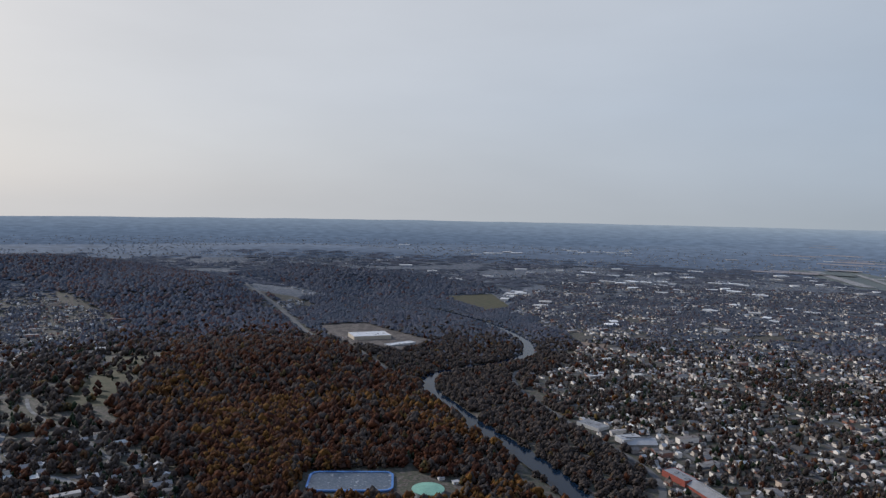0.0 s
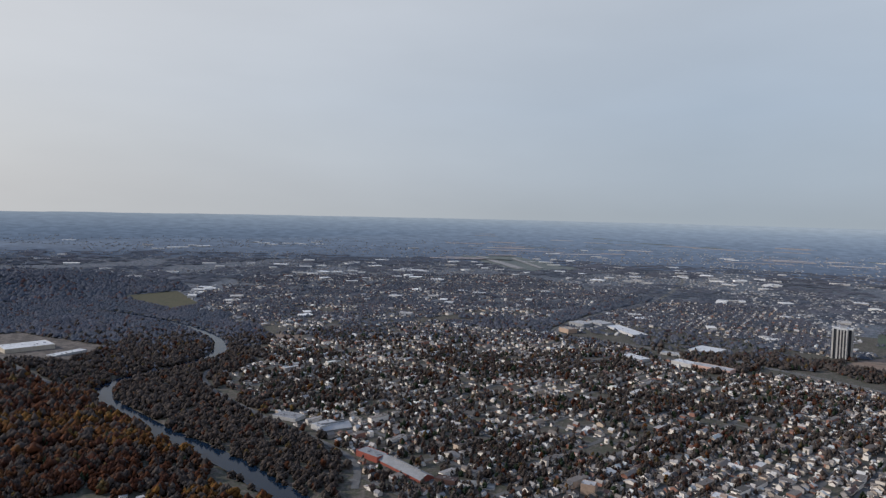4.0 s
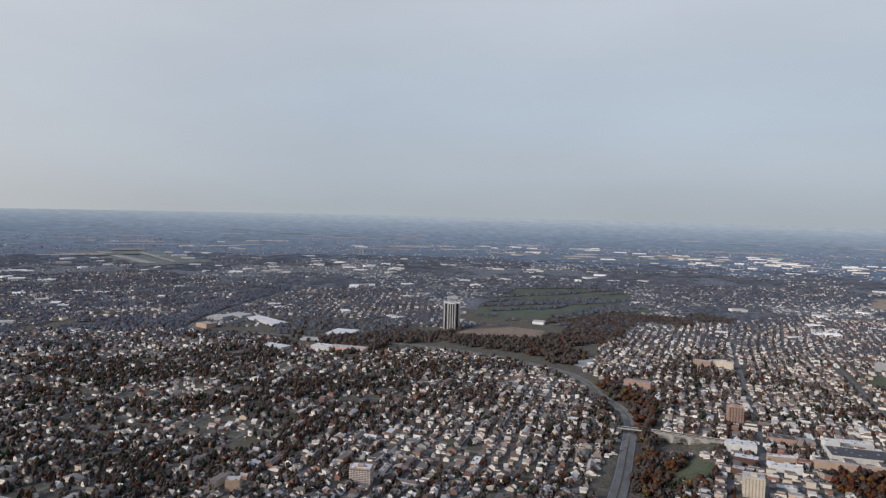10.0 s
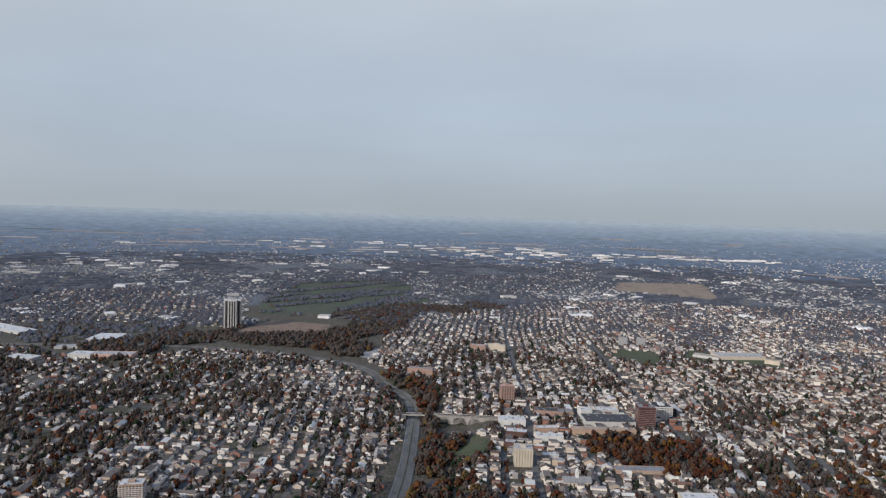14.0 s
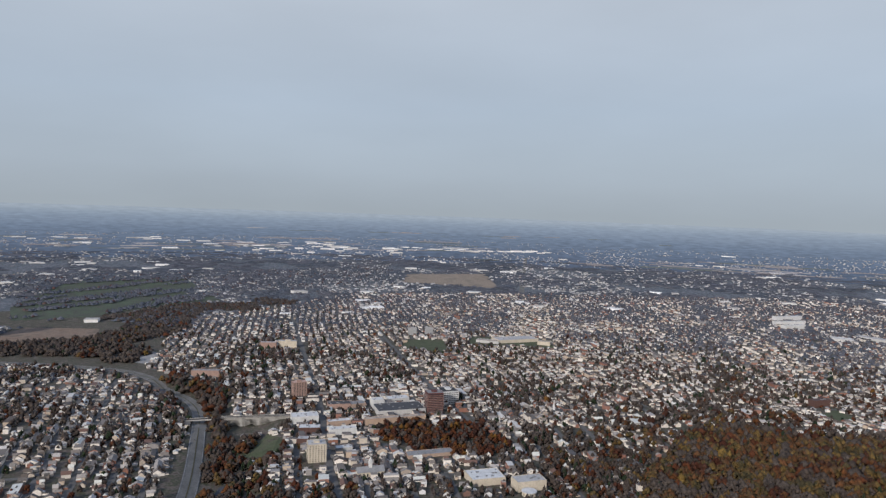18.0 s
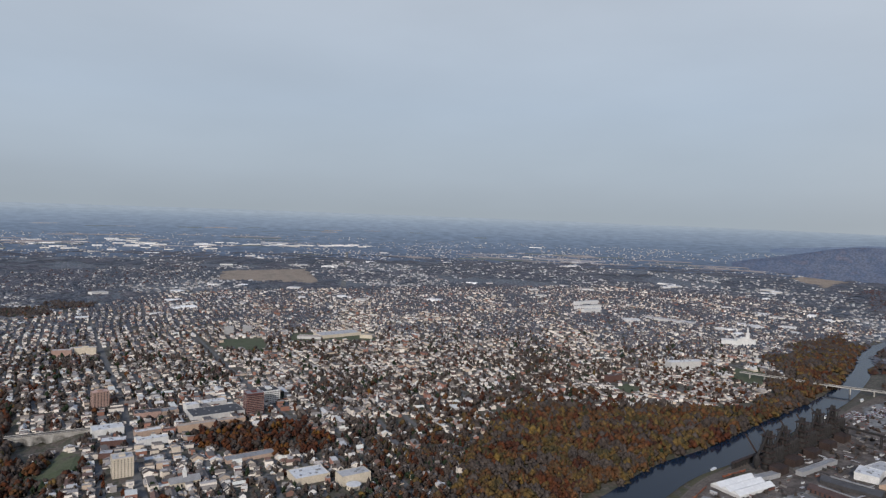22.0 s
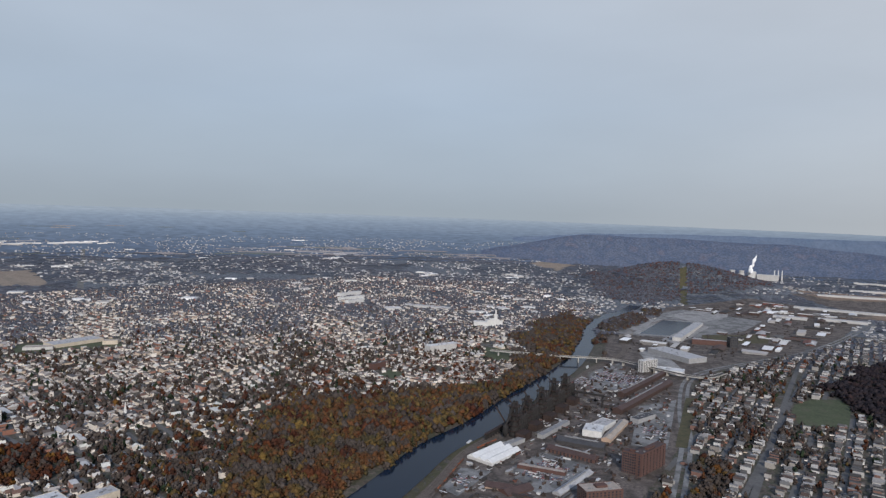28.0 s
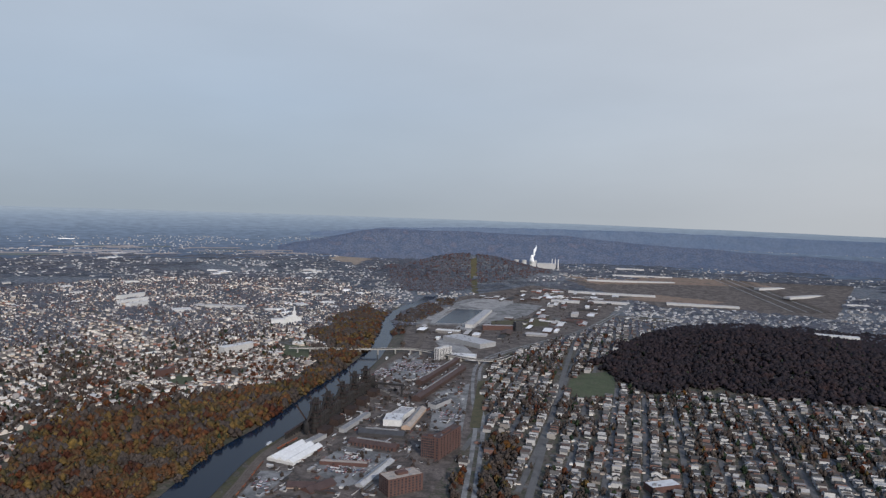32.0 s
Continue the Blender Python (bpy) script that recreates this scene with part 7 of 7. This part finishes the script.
def house_meshes(w, d, h):
    """Walls with gables, a pitched roof with eaves, a chimney, a porch, a door and windows."""
    eave, over = h * 0.64, 0.6
    out = []
    bm = bmesh.new()
    a, b = [[bm.verts.new((sx, py, pz)) for py, pz in ((-d / 2, -1), (d / 2, -1), (d / 2, eave), (0, h), (-d / 2, eave))] for sx in (-w / 2, w / 2)]
    bm.faces.new(a[::-1]), bm.faces.new(b)
    for k in (0, 1, 4):
        bm.faces.new((a[k], a[(k + 1) % 5], b[(k + 1) % 5], b[k]))
    out.append(("wall", bm, M_WALL_ONE))
    bm = bmesh.new()
    for sgn in (-1, 1):
        low, high = (sgn * (d / 2 + over), eave - over * 0.5), (0, h + 0.02)
        v = [bm.verts.new((sx, py, pz + dz)) for dz in (0.02, 0.3) for sx in (-w / 2 - 0.4, w / 2 + 0.4) for py, pz in (low, high)]
        for f in ((0, 1, 3, 2), (4, 6, 7, 5), (0, 4, 5, 1), (2, 3, 7, 6), (0, 2, 6, 4), (1, 5, 7, 3)):
            bm.faces.new([v[k] for k in f])
    bmesh.ops.recalc_face_normals(bm, faces=bm.faces[:])
    out.append(("roof", bm, M_ROOF_ONE))
    out.append(("chimney", boxes((w * 0.28, w * 0.28 + 0.9, -0.45, 0.45, h * 0.75, h + 1.2)), M_BRICK_ONE))
    out.append(("porch", boxes((-w * 0.46, w * 0.46, -d / 2 - 2.1, -d / 2 - 0.02, 2.6, 2.85), (-w * 0.45, -w * 0.45 + 0.2, -d / 2 - 2, -d / 2 - 1.8, -0.5, 2.6), (w * 0.45 - 0.2, w * 0.45, -d / 2 - 2, -d / 2 - 1.8, -0.5, 2.6)), M_ROOF_ONE))
    out.append(("door", boxes((-w * 0.3, -w * 0.3 + 1.0, -d / 2 - 0.06, -d / 2 - 0.01, 0, 2.1)), M_GLASS))
    out.append(("window", boxes((w * 0.1, w * 0.1 + 1.4, -d / 2 - 0.06, -d / 2 - 0.01, 3.5, 5.0)), M_GLASS))
    out.append(("window", boxes((-0.7, 0.7, d / 2 + 0.01, d / 2 + 0.06, 3.5, 5.0)), M_GLASS))
    done = []
    for nm, bm, mat in out:
        me = bpy.data.meshes.new(nm)
        bm.to_mesh(me)
        bm.free()
        me.materials.append(mat)
        done.append((nm, me))
    return done


variants = [house_meshes(w, d, h) for w, d, h in ((7, 10, 8.5), (8.5, 11, 9), (6, 11, 9.5), (10, 9, 8), (7.5, 12, 10))]
HOUSE_LABELS = ("two-storey wooden house with pitched roof and porch", "narrow gabled town house with a brick chimney")
for k, (hx, hy, turn, w, d, h, _) in enumerate(near_houses):
    kind = min(range(5), key=lambda q: abs((7, 8.5, 6, 10, 7.5)[q] - min(w, 10)) + 0.3 * ((k * 7 + q * 3) % 5))
    ob = thing("house", hx, hy, math.degrees(turn), HOUSE_LABELS[kind % 2], "house", "houses in the nearest streets")
    for nm, me in variants[kind]:
        q = new(nm, me)
        q.parent = ob

# ---------------------------------------------------------------- single trees by the nearest streets
crown_mats = [surface("oak_crown", [(0.06, 0.026, 0.014), (0.09, 0.04, 0.016), (0.045, 0.024, 0.016)], "object", grain=1.5, depth=0.4), surface("gold_crown", [(0.13, 0.075, 0.022), (0.10, 0.05, 0.02)], "object", grain=1.5, depth=0.4),
              surface("bare_crown", [(0.038, 0.030, 0.028), (0.055, 0.044, 0.040), (0.065, 0.054, 0.048)], "object", grain=1.5, depth=0.4), surface("fir_crown", [(0.014, 0.022, 0.014), (0.022, 0.032, 0.018)], "object", grain=1.5, depth=0.4)]
TREE_LABELS = ("rust-brown autumn oak beside the houses", "golden autumn maple beside the houses", "bare grey-brown street tree", "dark green fir beside the houses")
crown_mesh, trunk_mesh = {}, None
for k, (tx, ty, kind) in enumerate(near_trees):
    kind = int(kind) % 4 if kind < 4 else 1
    key = (kind, k % 4)
    if key not in crown_mesh:
        v, f = crown(22, 500 + k, 0.40, 0.19, 0.7 if kind == 3 else 1.0)
        crown_mesh[key] = mesh_of("crown", v * (9, 9, 11), f, crown_mats[kind], None, True)
    if trunk_mesh is None:
        bm = lathe(bmesh.new(), [(0.35, -0.5), (0.24, 2.5), (0.12, 7)], 7)
        for a in (0.4, 2.5, 4.4):
            tube(bm, (0, 0, 3.2), (math.cos(a) * 2.2, math.sin(a) * 2.2, 6.4), 0.1, 5)
        trunk_mesh = bpy.data.meshes.new("trunk")
        bm.to_mesh(trunk_mesh)
        bm.free()
        trunk_mesh.materials.append(M_TRUNK)
    ob = thing("tree", tx, ty, (k * 47) % 360, TREE_LABELS[kind], "tree", "trees in the nearest streets")
    for nm, me in (("trunk", trunk_mesh), ("crown", crown_mesh[key])):
        q = new(nm, me)
        q.parent = ob

# ---------------------------------------------------------------- cars on the lots and the highway
M_CAR = surface("car_paint", [(0.55, 0.55, 0.56), (0.04, 0.04, 0.045), (0.25, 0.25, 0.26), (0.62, 0.62, 0.63), (0.22, 0.04, 0.035), (0.06, 0.09, 0.16)], "object", rough=0.35, gloss=0.5)
M_TYRE = surface("tyre", [(0.02, 0.02, 0.02)], "noise")
bm = boxes((-2.2, 2.2, -0.88, 0.88, 0.3, 0.95))
bmesh.ops.bevel(bm, geom=bm.edges[:], offset=0.12, segments=1, affect="EDGES")
car_body = bpy.data.meshes.new("body")
bm.to_mesh(car_body), bm.free(), car_body.materials.append(M_CAR)
bm = bmesh.new()
lo, hi = [bm.verts.new((x, y, 0.96)) for x, y in ((-1.5, -0.8), (1.0, -0.8), (1.0, 0.8), (-1.5, 0.8))], [bm.verts.new((x, y, 1.5)) for x, y in ((-1.1, -0.68), (0.4, -0.68), (0.4, 0.68), (-1.1, 0.68))]
bm.faces.new(hi)
for k in range(4):
    bm.faces.new((lo[k], lo[(k + 1) % 4], hi[(k + 1) % 4], hi[k]))
car_cabin = bpy.data.meshes.new("cabin")
bm.to_mesh(car_cabin), bm.free(), car_cabin.materials.append(M_GLASS)
bm = bmesh.new()
tube(bm, (0, -0.12, 0), (0, 0.12, 0), 0.33, 10)
car_wheel = bpy.data.meshes.new("wheel")
bm.to_mesh(car_wheel), bm.free(), car_wheel.materials.append(M_TYRE)


def car(x, y, turn, lift=1.0):
    ob = thing("car", x, y, turn, "parked or passing car on grey asphalt", "car", "cars")
    ob.location.z += lift
    for nm, me, at in (("body", car_body, (0, 0, 0)), ("cabin", car_cabin, (0, 0, 0)), ("wheel", car_wheel, (1.4, -0.85, 0.33)), ("wheel", car_wheel, (1.4, 0.85, 0.33)), ("wheel", car_wheel, (-1.4, -0.85, 0.33)), ("wheel", car_wheel, (-1.4, 0.85, 0.33))):
        q = new(nm, me)
        q.parent, q.location = ob, at


r = random.Random(12)
for ox, oy, turn, rows, cols in ((735, -790, 17, 5, 13), (1090, -1420, -70, 6, 12), (800, -1210, -62, 2, 9), (505, 890, -40, 2, 10), (1760, 1385, -60, 4, 12)):
    c, s = math.cos(radians(turn)), math.sin(radians(turn))
    for i in range(rows):
        for j in range(cols):
            if r.random() < 0.72:
                u, v = (j - cols / 2) * 3.0, (i - rows / 2) * 9.5
                car(ox + u * c - v * s, oy + u * s + v * c, turn + 90 + r.choice((0, 180)))
p = smooth(HIGHWAY, 10)
for k in range(60, 330, 6):
    if r.random() < 0.6:
        q, d_ = p[k], p[k + 1] - p[k]
        side = r.choice((-1, 1)) * r.choice((3.6, 7.4)) / np.hypot(*d_)
        car(q[0] - d_[1] * side, q[1] + d_[0] * side, math.degrees(math.atan2(d_[1], d_[0])))

# the many more cars on the lots, too small to tell apart
M_CARS = surface("parked_cars", [(0.30, 0.30, 0.31), (0.035, 0.035, 0.04), (0.12, 0.12, 0.13), (0.40, 0.40, 0.41), (0.16, 0.035, 0.03), (0.05, 0.07, 0.12)], "island", rough=0.35, gloss=0.5)
lots = Heap()
rr = np.random.RandomState(31)
for ox, oy, turn, rows, cols in ((1085, -1440, -70, 14, 40), (1110, -1340, -70, 6, 26), (765, -1140, -62, 6, 16), (735, -810, 12, 9, 24), (795, -675, -60, 4, 16), (1930, -2070, -60, 10, 40), (1850, 1350, -60, 6, 22), (-60, 2110, 30, 4, 22), (1240, 40, -75, 4, 22), (1430, -20, -75, 3, 24), (-250, 2180, 30, 3, 24)):
    i, j = [q.ravel() for q in np.meshgrid(np.arange(rows), np.arange(cols), indexing="ij")]
    pick = rr.rand(len(i)) < 0.6
    i, j = i[pick], j[pick]
    c, s = math.cos(radians(turn)), math.sin(radians(turn))
    u, v = (j - cols / 2) * 2.9, (i - rows / 2) * 8.0
    x, y = ox + u * c - v * s, oy + u * s + v * c
    ok = ~in_building(x, y, 3)
    x, y = x[ok], y[ok]
    lots.add(planted(SMALL_HOUSE, np.column_stack([x, y, land(x, y) + 1.2]), np.full(len(x), radians(turn + 90)), np.tile((4.4, 1.8, 1.6), (len(x), 1))))
    lots.add(planted(SMALL_ROOF, np.column_stack([x, y, land(x, y) + 1.2]), np.full(len(x), radians(turn + 90)), np.tile((4.3, 1.75, 1.45), (len(x), 1))))
lots.make("parked_cars", [M_CARS], "rows of parked cars on the large lots", "cars")
